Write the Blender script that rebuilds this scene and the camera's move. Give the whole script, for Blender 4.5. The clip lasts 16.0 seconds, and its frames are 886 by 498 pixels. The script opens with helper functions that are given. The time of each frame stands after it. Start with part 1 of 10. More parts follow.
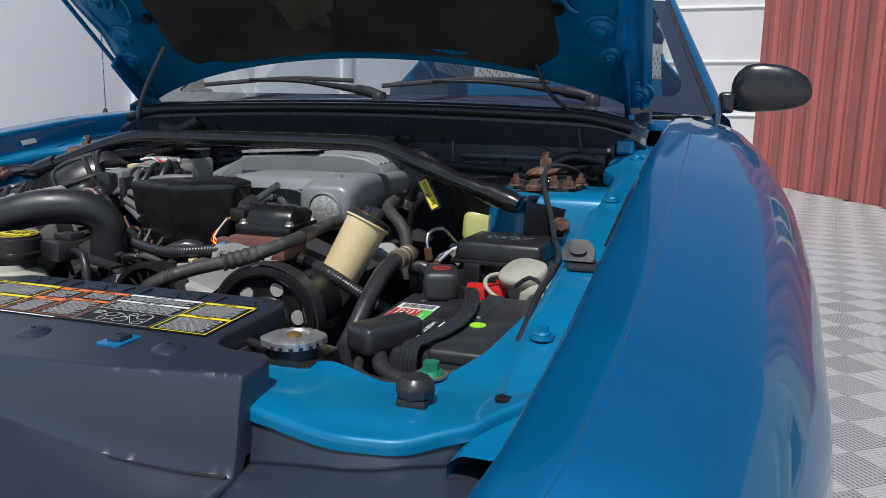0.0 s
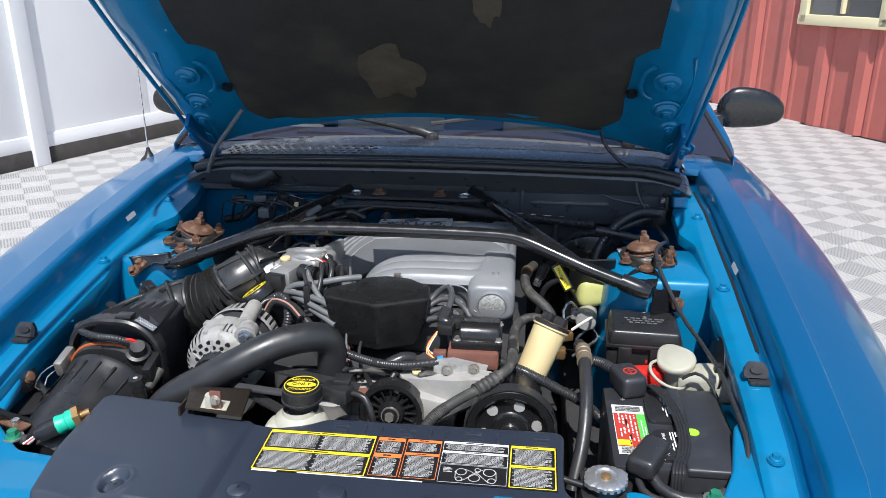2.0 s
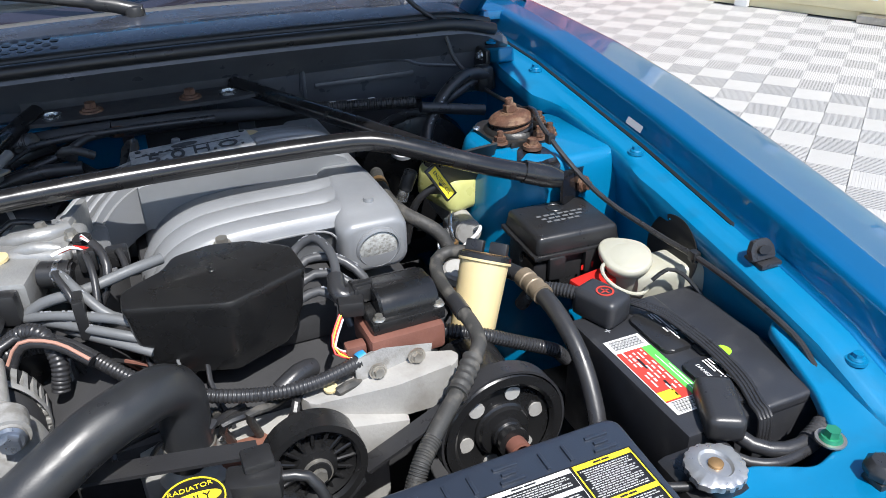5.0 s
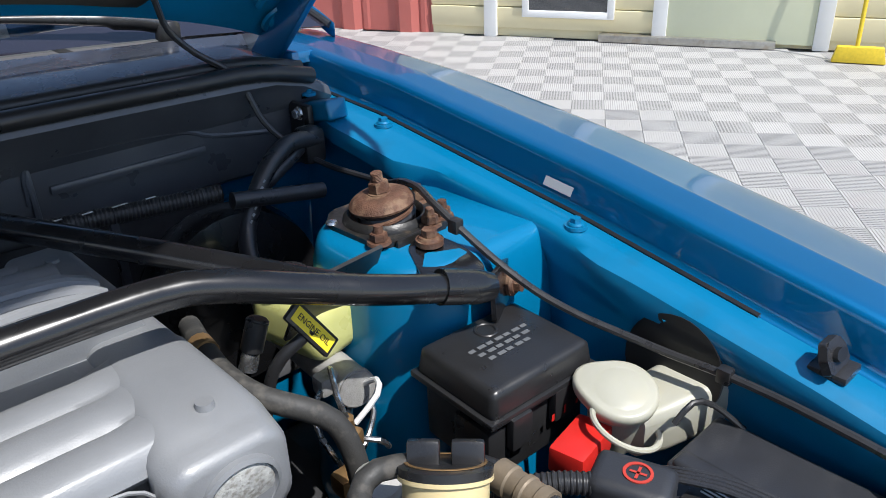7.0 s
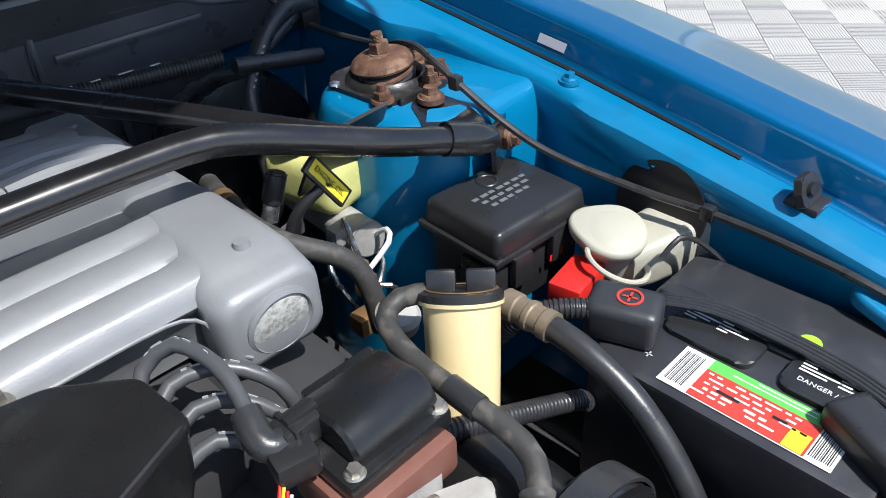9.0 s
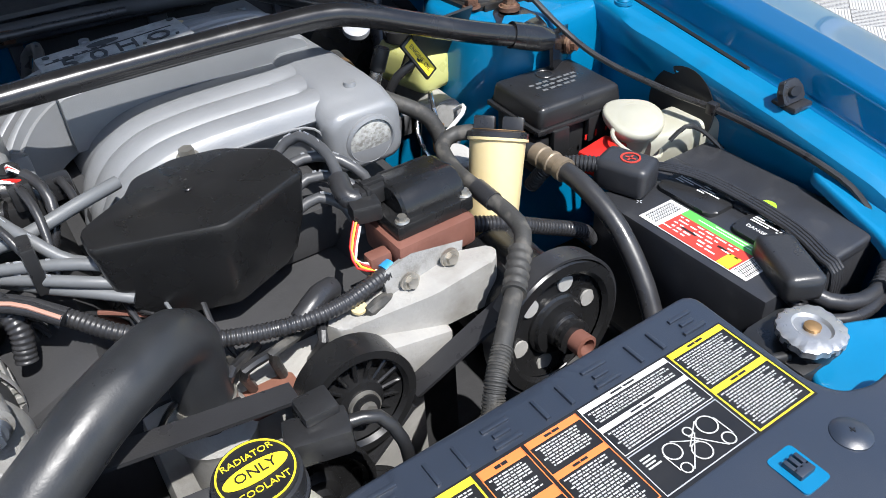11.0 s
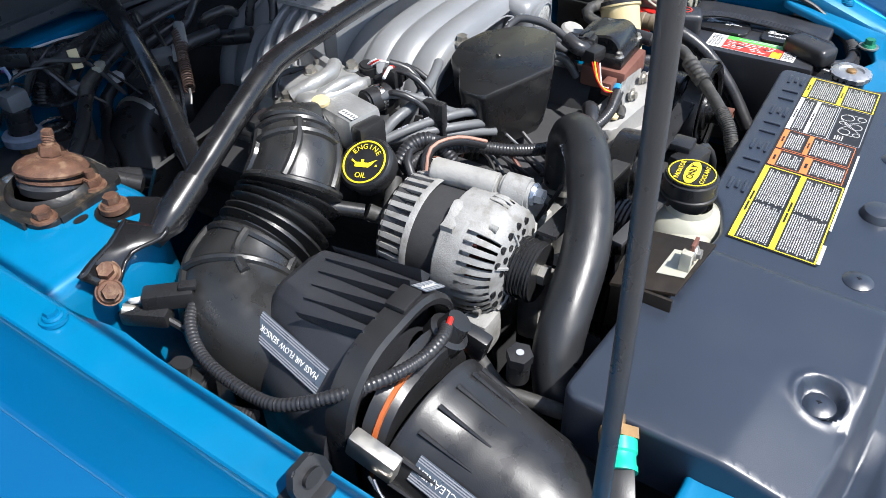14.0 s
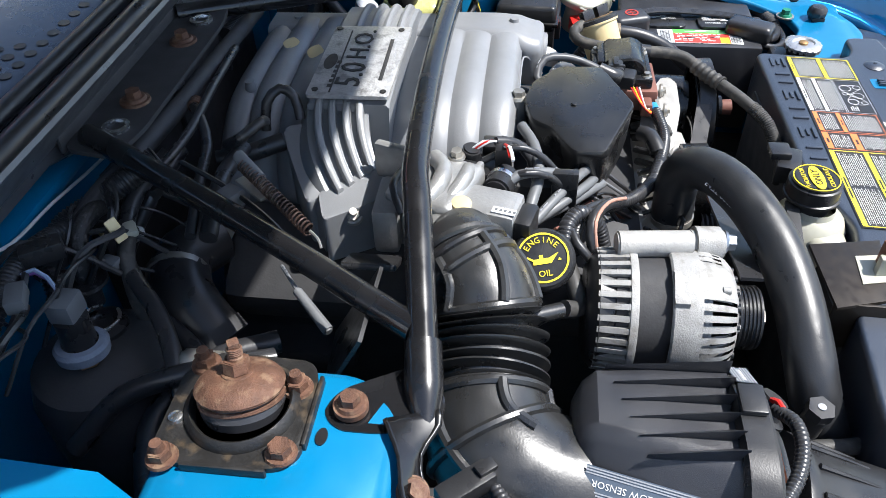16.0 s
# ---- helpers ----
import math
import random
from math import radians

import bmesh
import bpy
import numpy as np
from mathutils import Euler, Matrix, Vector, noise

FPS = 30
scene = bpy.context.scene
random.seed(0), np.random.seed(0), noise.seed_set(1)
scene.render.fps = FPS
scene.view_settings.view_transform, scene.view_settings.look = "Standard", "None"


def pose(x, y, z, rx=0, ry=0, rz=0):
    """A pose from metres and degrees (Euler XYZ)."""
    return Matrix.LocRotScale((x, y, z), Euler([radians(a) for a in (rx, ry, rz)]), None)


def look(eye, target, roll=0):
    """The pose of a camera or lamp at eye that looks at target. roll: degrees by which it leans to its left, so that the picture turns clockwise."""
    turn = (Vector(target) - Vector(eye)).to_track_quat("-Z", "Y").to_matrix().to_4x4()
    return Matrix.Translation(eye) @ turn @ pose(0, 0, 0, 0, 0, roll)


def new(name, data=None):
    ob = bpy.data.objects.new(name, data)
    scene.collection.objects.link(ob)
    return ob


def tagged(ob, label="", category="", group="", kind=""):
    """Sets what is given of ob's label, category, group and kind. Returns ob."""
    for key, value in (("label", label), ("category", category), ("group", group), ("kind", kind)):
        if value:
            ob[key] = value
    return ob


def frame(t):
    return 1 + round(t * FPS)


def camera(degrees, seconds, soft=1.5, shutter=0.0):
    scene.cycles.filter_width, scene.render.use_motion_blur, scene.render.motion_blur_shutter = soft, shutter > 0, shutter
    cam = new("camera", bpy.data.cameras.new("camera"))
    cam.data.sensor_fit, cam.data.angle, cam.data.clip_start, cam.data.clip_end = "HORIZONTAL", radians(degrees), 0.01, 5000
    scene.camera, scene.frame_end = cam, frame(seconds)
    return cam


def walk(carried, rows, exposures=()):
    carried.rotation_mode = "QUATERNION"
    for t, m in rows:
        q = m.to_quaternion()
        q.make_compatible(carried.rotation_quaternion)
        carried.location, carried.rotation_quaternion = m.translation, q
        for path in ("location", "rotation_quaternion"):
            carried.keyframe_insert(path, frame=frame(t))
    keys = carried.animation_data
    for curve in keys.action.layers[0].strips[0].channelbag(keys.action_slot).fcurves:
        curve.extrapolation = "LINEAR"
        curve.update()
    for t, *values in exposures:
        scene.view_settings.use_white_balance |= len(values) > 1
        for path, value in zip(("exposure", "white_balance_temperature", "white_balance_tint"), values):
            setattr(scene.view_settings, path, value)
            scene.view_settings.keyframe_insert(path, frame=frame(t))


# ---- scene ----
cam = camera(60.1, 16.0, soft=0.55)
METRES, EYE, TILT, LEAN, TURN = 4.0, 0.9711, -10.586, -0.853, 18.502
ROWS = [
    (0.0, 0.0, 0.0, 0.0, 0.0, 0.0, -0.0),
    (0.5, -0.0118, -0.0022, 0.0343, -0.78, -1.62, 0.15),
    (1.0, -0.039, -0.0118, 0.0571, -3.83, -3.05, 0.85),
    (1.5, -0.0866, -0.0278, 0.0847, -7.7, -5.19, 1.82),
    (2.0, -0.1385, -0.0459, 0.1042, -11.21, -9.15, 2.95),
    (2.5, -0.1672, -0.0375, 0.113, -13.52, -13.45, 3.65),
    (3.0, -0.1881, -0.0188, 0.1147, -15.66, -16.54, 4.11),
    (3.5, -0.2078, 0.0057, 0.1143, -19.16, -18.56, 4.69),
    (4.0, -0.2138, 0.031, 0.1095, -24.8, -20.07, 5.75),
    (4.5, -0.1939, 0.0705, 0.1069, -32.33, -21.71, 7.13),
    (5.0, -0.1761, 0.111, 0.1058, -41.22, -21.94, 8.65),
    (7.5, -0.1125, 0.2181, 0.0952, -62.42, -22.58, 12.07),
    (8.0, -0.1265, 0.2145, 0.0943, -62.89, -25.23, 12.26),
    (8.5, -0.1283, 0.2142, 0.0936, -63.09, -28.65, 12.36),
    (9.0, -0.1326, 0.2117, 0.097, -63.16, -31.41, 12.38),
    (11.5, -0.2163, 0.1404, 0.0952, -50.61, -31.48, 11.43),
    (12.0, -0.2664, 0.1354, 0.0976, -50.87, -31.78, 11.23),
    (12.5, -0.292, 0.1449, 0.1019, -53.64, -32.8, 11.44),
    (13.0, -0.3065, 0.1695, 0.1102, -59.38, -34.18, 11.67),
    (13.5, -0.3265, 0.2124, 0.1244, -67.59, -36.19, 11.81),
    (14.0, -0.3361, 0.2537, 0.1389, -76.17, -38.46, 12.02),
    (14.5, -0.3248, 0.2863, 0.1486, -84.58, -40.77, 11.93),
    (15.0, -0.3103, 0.3138, 0.1554, -91.9, -42.5, 11.8),
    (15.5, -0.3024, 0.3475, 0.1656, -98.24, -43.9, 11.56),
    (16.0, -0.3017, 0.3717, 0.1729, -102.09, -44.62, 11.66),
]
walk(cam, [(t, pose(0.7667, -0.0382, EYE, TILT, LEAN, TURN) @ pose(METRES * x, METRES * y, METRES * z, 90 + pitch, roll, yaw)) for t, x, y, z, yaw, pitch, roll in ROWS],
     exposures=((0.0, -0.33), (0.7, -0.08), (1.5, 0.32), (2.5, 0.38), (3.5, 0.22), (4.2, 0.47), (5.0, 0.60), (7.5, 0.33), (9.0, 0.56), (11.5, 0.70), (12.5, 0.67), (14.5, 0.82), (16.0, 0.97)))

# ---- light ----
world = bpy.data.worlds.new("sky")
scene.world = world
world.use_nodes = True
wn = world.node_tree
sky = wn.nodes.new("ShaderNodeTexSky")
sky.sky_type = "NISHITA"
sky.sun_disc = False
sky.dust_density = 0.9
sky.ozone_density = 2.0
SUN_TO = Vector((0.04, -0.60, 1.0)).normalized()
sky.sun_elevation = math.asin(SUN_TO.z)
sky.sun_rotation = math.atan2(SUN_TO.x, SUN_TO.y)
wn.links.new(sky.outputs[0], wn.nodes["Background"].inputs[0])
wn.nodes["Background"].inputs[1].default_value = 0.138
sun = new("sun", bpy.data.lights.new("sun", "SUN"))
sun.data.energy = 4.85
sun.data.angle = radians(0.55)
sun.data.color = (0.985, 0.97, 0.95)
sun.matrix_world = look(SUN_TO * 20, (0, 0, 0))


# ---- materials ----
def mat(name, color, rough=0.5, metal=0.0, var=0.15, vscale=6.0, bump=0.0, bscale=150.0, coat=0.0, spec=0.5,
        dirt=None, dirt_amount=0.0, dirt_scale=14.0, rough_var=0.12, trans=0.0, island=0.0, sss=0.0):
    m = bpy.data.materials.new(name)
    m.use_nodes = True
    nt = m.node_tree
    b = nt.nodes["Principled BSDF"]
    tc = nt.nodes.new("ShaderNodeTexCoord")

    def noise_at(scale, detail=4.0):
        n = nt.nodes.new("ShaderNodeTexNoise")
        n.inputs["Scale"].default_value = scale
        n.inputs["Detail"].default_value = detail
        nt.links.new(tc.outputs["Object"], n.inputs["Vector"])
        return n

    def mix(kind, a, c, fac):
        x = nt.nodes.new("ShaderNodeMix")
        x.data_type, x.blend_type = "RGBA", kind
        for sock, v in ((x.inputs[6], a), (x.inputs[7], c), (x.inputs[0], fac)):
            if hasattr(v, "links"):
                nt.links.new(v, sock)
            else:
                sock.default_value = v
        return x.outputs[2]

    def ramp(src, lo, hi, a, c):
        r = nt.nodes.new("ShaderNodeMapRange")
        r.inputs[1].default_value, r.inputs[2].default_value = lo, hi
        r.inputs[3].default_value, r.inputs[4].default_value = a, c
        nt.links.new(src, r.inputs[0])
        return r.outputs[0]

    col = (*color, 1)
    dark = (*[c * (1 - var) for c in color], 1)
    lite = (*[min(1, c * (1 + var)) for c in color], 1)
    big = noise_at(vscale)
    fine = noise_at(vscale * 9)
    c1 = mix("MIX", dark, lite, ramp(big.outputs[0], 0.3, 0.7, 0, 1))
    c2 = mix("MIX", c1, col, ramp(fine.outputs[0], 0.35, 0.65, 0.2, 0.75))
    if island:
        oi = nt.nodes.new("ShaderNodeObjectInfo")
        c2 = mix("MULTIPLY", c2, (1 - island, 1 - island, 1 - island, 1), oi.outputs["Random"])
    if dirt:
        d = noise_at(dirt_scale, 8.0)
        c2 = mix("MIX", c2, (*dirt, 1), ramp(d.outputs[0], 0.62 - 0.3 * dirt_amount, 0.72 - 0.2 * dirt_amount, 0, min(1, dirt_amount * 1.6)))
    nt.links.new(c2, b.inputs["Base Color"])
    nt.links.new(ramp(noise_at(vscale * 3, 6).outputs[0], 0.3, 0.7, max(0.02, rough - rough_var), min(1, rough + rough_var)), b.inputs["Roughness"])
    b.inputs["Metallic"].default_value = metal
    b.inputs["Specular IOR Level"].default_value = spec
    b.inputs["Coat Weight"].default_value = coat
    b.inputs["Coat Roughness"].default_value = 0.03
    b.inputs["Transmission Weight"].default_value = trans
    if sss:
        b.inputs["Subsurface Weight"].default_value = sss
        b.inputs["Subsurface Radius"].default_value = (0.02, 0.02, 0.015)
    if bump:
        bn = nt.nodes.new("ShaderNodeBump")
        bn.inputs["Strength"].default_value = bump
        bn.inputs["Distance"].default_value = 0.001
        nt.links.new(noise_at(bscale, 3).outputs[0], bn.inputs["Height"])
        nt.links.new(bn.outputs[0], b.inputs["Normal"])
    return m


M_BLUE = mat("teal_blue_paint", (0.0, 0.138, 0.330), 0.40, 0.62, 0.05, 3, coat=0.8, spec=0.1, rough_var=0.03)
M_BLUE.node_tree.nodes["Principled BSDF"].inputs["Coat IOR"].default_value = 1.6
M_BLUEIN = mat("blue_bay_paint", (0.0, 0.155, 0.315), 0.40, 0.1, 0.10, 5, coat=0.5, spec=0.3, dirt=(0.02, 0.07, 0.10), dirt_amount=0.12, bump=0.05, bscale=300)
M_COVER = mat("grained_black_plastic", (0.020, 0.027, 0.042), 0.37, 0, 0.15, 5, bump=0.14, bscale=1400, spec=0.85, rough_var=0.035)
M_BLACK = mat("black_plastic", (0.018, 0.018, 0.019), 0.34, 0, 0.2, 12, bump=0.12, bscale=700, dirt=(0.035, 0.033, 0.03), dirt_amount=0.12)
M_MATTE = mat("matte_black", (0.034, 0.034, 0.036), 0.7, 0, 0.25, 10, bump=0.2, bscale=300, dirt=(0.03, 0.028, 0.026), dirt_amount=0.15)
M_SATIN = mat("satin_black_plastic", (0.012, 0.012, 0.0125), 0.27, 0, 0.15, 8, bump=0.05, bscale=500, dirt=(0.03, 0.028, 0.025), dirt_amount=0.08)
M_BOOT = mat("dusty_boot_rubber", (0.020, 0.020, 0.020), 0.33, 0, 0.2, 14, bump=0.12, bscale=500, spec=0.7, dirt=(0.060, 0.057, 0.052), dirt_amount=0.10)
M_LID = mat("grained_lid_plastic", (0.030, 0.031, 0.036), 0.40, 0, 0.15, 10, bump=0.3, bscale=1900, spec=0.6, dirt=(0.04, 0.04, 0.045), dirt_amount=0.08)
M_THROTTLE = mat("satin_cast_aluminium", (0.31, 0.31, 0.305), 0.42, 0.45, 0.2, 22, bump=0.5, bscale=300, dirt=(0.16, 0.15, 0.13), dirt_amount=0.25)
M_BATT = mat("dusty_battery_plastic", (0.026, 0.027, 0.031), 0.42, 0, 0.2, 10, bump=0.15, bscale=600, spec=0.6, dirt=(0.07, 0.07, 0.07), dirt_amount=0.14, dirt_scale=30)
M_GLOSS = mat("gloss_black_enamel", (0.010, 0.010, 0.011), 0.24, 0, 0.1, 8, coat=0.3)
M_RUBBER = mat("black_rubber", (0.026, 0.026, 0.028), 0.34, 0, 0.2, 15, bump=0.15, bscale=500, dirt=(0.045, 0.042, 0.038), dirt_amount=0.12)
M_DUSTRUB = mat("dusty_rubber", (0.035, 0.034, 0.032), 0.65, 0, 0.25, 20, bump=0.3, bscale=300, dirt=(0.12, 0.11, 0.095), dirt_amount=0.36, dirt_scale=60)
M_INTAKE = mat("grey_cast_paint", (0.215, 0.221, 0.230), 0.46, 0.15, 0.12, 8, bump=0.17, bscale=560, spec=0.55, dirt=(0.22, 0.215, 0.20), dirt_amount=0.07)
M_ALU = mat("cast_aluminium", (0.295, 0.291, 0.280), 0.62, 0.15, 0.32, 45, bump=0.55, bscale=600, dirt=(0.16, 0.148, 0.128), dirt_amount=0.36, dirt_scale=60)
M_DULLALU = mat("weathered_aluminium", (0.37, 0.36, 0.34), 0.58, 0.2, 0.2, 20, bump=0.5, bscale=250, dirt=(0.16, 0.14, 0.11), dirt_amount=0.3)
M_STEEL = mat("bright_steel", (0.62, 0.62, 0.62), 0.26, 0.95, 0.12, 25, bump=0.05)
M_ZINC = mat("zinc_plate", (0.42, 0.40, 0.36), 0.42, 0.8, 0.2, 30, dirt=(0.2, 0.12, 0.05), dirt_amount=0.2)
M_RUST = mat("rusty_steel", (0.110, 0.052, 0.031), 0.68, 0.15, 0.6, 70, bump=0.9, bscale=600, dirt=(0.26, 0.165, 0.10), dirt_amount=0.36, dirt_scale=75)
M_MOUNT = mat("chipped_black_paint", (0.018, 0.017, 0.016), 0.42, 0.1, 0.3, 30, bump=0.4, bscale=350, dirt=(0.20, 0.14, 0.08), dirt_amount=0.16, dirt_scale=60)
M_BROWN = mat("rust_primer_bracket", (0.17, 0.07, 0.05), 0.6, 0.1, 0.25, 20, bump=0.3, bscale=300)
M_WHITE = mat("milky_plastic", (0.40, 0.39, 0.32), 0.38, 0, 0.08, 10, sss=0.3, dirt=(0.45, 0.38, 0.24), dirt_amount=0.14)
M_CREAM = mat("yellowed_nylon", (0.62, 0.50, 0.27), 0.42, 0, 0.08, 12, sss=0.2, dirt=(0.4, 0.3, 0.15), dirt_amount=0.1)
M_YELLOWRES = mat("yellowed_reservoir_plastic", (0.52, 0.52, 0.20), 0.32, 0, 0.12, 12, sss=0.3)
M_YEL = mat("yellow_print", (0.80, 0.62, 0.03), 0.45, 0, 0.04)
M_ORANGE = mat("orange_print", (0.75, 0.19, 0.05), 0.45, 0, 0.05)
M_WHT = mat("white_print", (0.70, 0.70, 0.69), 0.45, 0, 0.05)
M_GREYP = mat("grey_print", (0.34, 0.35, 0.37), 0.45, 0, 0.05)
M_BLK = mat("black_print", (0.012, 0.012, 0.013), 0.4, 0, 0.05)
M_RED = mat("red_plastic", (0.55, 0.02, 0.015), 0.4, 0, 0.1, 20)
M_REDP = mat("red_print", (0.46, 0.045, 0.03), 0.4, 0, 0.05)
M_GREENP = mat("green_print", (0.10, 0.50, 0.08), 0.45, 0, 0.05)
M_TEAL = mat("green_connector_plastic", (0.01, 0.42, 0.27), 0.35, 0, 0.08, 20)
M_GRNNUT = mat("green_plated_bolt", (0.03, 0.25, 0.14), 0.4, 0.4, 0.2, 40)
M_BRASS = mat("tarnished_brass", (0.33, 0.20, 0.09), 0.45, 0.7, 0.2, 40)
M_COPPER = mat("copper_wire", (0.22, 0.10, 0.07), 0.45, 0.2, 0.2, 40)
M_GASKET = mat("orange_silicone", (0.42, 0.10, 0.025), 0.5, 0, 0.1, 20)
M_LABELB = mat("slate_label", (0.09, 0.115, 0.15), 0.35, 0, 0.06, 20)
M_COOLHOSE = mat("aged_coolant_hose", (0.021, 0.022, 0.024), 0.38, 0, 0.15, 14, bump=0.12, bscale=500, spec=0.5, dirt=(0.07, 0.07, 0.07), dirt_amount=0.1)
M_GREYHOSE = mat("grey_ignition_lead", (0.12, 0.125, 0.13), 0.5, 0, 0.15, 20)
M_FOIL = mat("dusty_foil_sleeve", (0.030, 0.030, 0.032), 0.5, 0.2, 0.4, 60, bump=0.9, bscale=420, dirt=(0.26, 0.26, 0.26), dirt_amount=0.22, dirt_scale=160)
M_LEAD = mat("black_ignition_lead", (0.060, 0.062, 0.067), 0.42, 0, 0.15, 20, bump=0.05)
M_PAD = mat("hood_insulation_felt", (0.020, 0.018, 0.016), 0.95, 0, 0.4, 5, bump=1.0, bscale=120, dirt=(0.060, 0.050, 0.034), dirt_amount=0.36, dirt_scale=4)
M_PADSTAIN = mat("worn_felt_patch", (0.070, 0.055, 0.037), 0.95, 0, 0.4, 14, bump=1.0, bscale=150)
M_RUBSEAL = mat("weatherstrip", (0.018, 0.018, 0.019), 0.38, 0, 0.2, 12)
M_COWL = mat("cowl_black", (0.056, 0.060, 0.069), 0.36, 0, 0.40, 9, bump=0.12, bscale=90, spec=0.8, dirt=(0.085, 0.085, 0.085), dirt_amount=0.2, dirt_scale=9)
M_GRILLE = mat("weathered_cowl_plastic", (0.032, 0.037, 0.050), 0.28, 0, 0.2, 6, coat=0.6, bump=0.08, bscale=250)
M_REDWALL = mat("red_corrugated_steel", (0.42, 0.115, 0.095), 0.55, 0.0, 0.12, 1.5, dirt=(0.25, 0.10, 0.08), dirt_amount=0.15, dirt_scale=3)
M_CREAMWALL = mat("cream_siding", (0.74, 0.66, 0.42), 0.6, 0, 0.05, 2)
M_TRIM = mat("white_trim", (0.78, 0.78, 0.76), 0.5, 0, 0.05, 3)
M_VINYL = mat("white_vinyl_fence", (0.78, 0.79, 0.79), 0.45, 0, 0.03, 2)
M_FARWALL = mat("dull_white_siding", (0.60, 0.585, 0.565), 0.6, 0, 0.05, 1.5, dirt=(0.48, 0.46, 0.43), dirt_amount=0.12, dirt_scale=2)
M_WALLFOOT = mat("dark_foot_strip", (0.055, 0.050, 0.046), 0.8, 0, 0.35, 3, bump=0.4, bscale=60, dirt=(0.12, 0.11, 0.10), dirt_amount=0.2, dirt_scale=6)
M_TILE_A = mat("pale_grey_floor_tile", (0.415, 0.41, 0.402), 0.6, 0, 0.06, 4, dirt=(0.42, 0.40, 0.37), dirt_amount=0.1, dirt_scale=6, island=0.06)
# Darker than the pale tile: the perforations' shade is put into the colour.
M_TILE_B = mat("shaded_grey_floor_tile", (0.345, 0.343, 0.340), 0.6, 0, 0.06, 4, dirt=(0.34, 0.32, 0.30), dirt_amount=0.1, dirt_scale=6, island=0.10)


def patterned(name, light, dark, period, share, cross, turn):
    """Moulded tile seen from afar: bars with painted shade for the gaps, crossed for the perforated kind."""
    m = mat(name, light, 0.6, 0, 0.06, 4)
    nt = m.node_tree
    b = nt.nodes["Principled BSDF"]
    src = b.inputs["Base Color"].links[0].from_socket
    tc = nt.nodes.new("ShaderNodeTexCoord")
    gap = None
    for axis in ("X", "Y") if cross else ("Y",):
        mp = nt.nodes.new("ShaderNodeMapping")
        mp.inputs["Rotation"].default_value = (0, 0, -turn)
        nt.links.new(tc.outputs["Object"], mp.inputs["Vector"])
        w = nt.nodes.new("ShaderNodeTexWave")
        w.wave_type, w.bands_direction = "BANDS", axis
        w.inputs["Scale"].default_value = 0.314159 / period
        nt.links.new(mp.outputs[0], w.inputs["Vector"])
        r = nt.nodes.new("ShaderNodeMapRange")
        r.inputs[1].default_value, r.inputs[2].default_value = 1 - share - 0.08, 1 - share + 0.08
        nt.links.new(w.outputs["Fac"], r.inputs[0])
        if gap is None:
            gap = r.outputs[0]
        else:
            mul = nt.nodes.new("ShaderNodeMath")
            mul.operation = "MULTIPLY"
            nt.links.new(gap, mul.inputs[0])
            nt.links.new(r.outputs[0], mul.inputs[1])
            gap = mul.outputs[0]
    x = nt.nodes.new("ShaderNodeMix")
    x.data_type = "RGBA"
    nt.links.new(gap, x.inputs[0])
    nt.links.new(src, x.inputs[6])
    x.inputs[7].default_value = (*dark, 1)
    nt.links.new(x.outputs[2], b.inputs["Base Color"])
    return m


# Shade in the gaps is painted: dark bars, and a darker perforated tile.
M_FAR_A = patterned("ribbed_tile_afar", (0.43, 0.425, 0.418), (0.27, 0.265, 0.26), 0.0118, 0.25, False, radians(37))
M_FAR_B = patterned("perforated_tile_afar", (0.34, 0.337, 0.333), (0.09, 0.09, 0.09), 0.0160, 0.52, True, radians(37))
M_GROUND = mat("grey_subfloor", (0.33, 0.33, 0.33), 0.9, 0, 0.2, 2)
M_CONC = mat("pale_concrete", (0.52, 0.50, 0.47), 0.8, 0, 0.12, 1.2, bump=0.3, bscale=60, dirt=(0.35, 0.33, 0.30), dirt_amount=0.15, dirt_scale=2)
M_TYRE = mat("tyre_rubber", (0.015, 0.015, 0.015), 0.75, 0, 0.2, 10)
M_BROOM = mat("yellow_bristles", (0.70, 0.50, 0.03), 0.6, 0, 0.15, 60, bump=0.5, bscale=400)
M_SEAT = mat("pale_interior_fabric", (0.35, 0.34, 0.32), 0.9, 0, 0.15, 10)
M_DARKINT = mat("faded_grey_trim", (0.10, 0.102, 0.11), 0.7, 0, 0.2, 10)


def glass_mat(name, tint, gloss=0.02):
    """Thin pane: clear, with a reflection that grows towards grazing sight."""
    m = bpy.data.materials.new(name)
    m.use_nodes = True
    nt = m.node_tree
    clear = nt.nodes.new("ShaderNodeBsdfTransparent")
    clear.inputs[0].default_value = (*tint, 1)
    shine = nt.nodes.new("ShaderNodeBsdfGlossy")
    shine.inputs["Roughness"].default_value = gloss
    fres = nt.nodes.new("ShaderNodeFresnel")
    fres.inputs[0].default_value = 2.1
    mix = nt.nodes.new("ShaderNodeMixShader")
    nt.links.new(fres.outputs[0], mix.inputs[0])
    nt.links.new(clear.outputs[0], mix.inputs[1])
    nt.links.new(shine.outputs[0], mix.inputs[2])
    nt.links.new(mix.outputs[0], nt.nodes["Material Output"].inputs[0])
    return m


M_GLASS = glass_mat("car_glass", (0.84, 0.90, 0.89))
M_FRIT = mat("black_glass_border", (0.020, 0.019, 0.028), 0.16, 0, 0.1, 6, coat=1.0)
M_WGLASS = mat("house_window_glass", (0.03, 0.035, 0.04), 0.05, 0, 0.05, spec=0.8, coat=1.0)


# ---- builders ----
def V(*a):
    return Vector(a)


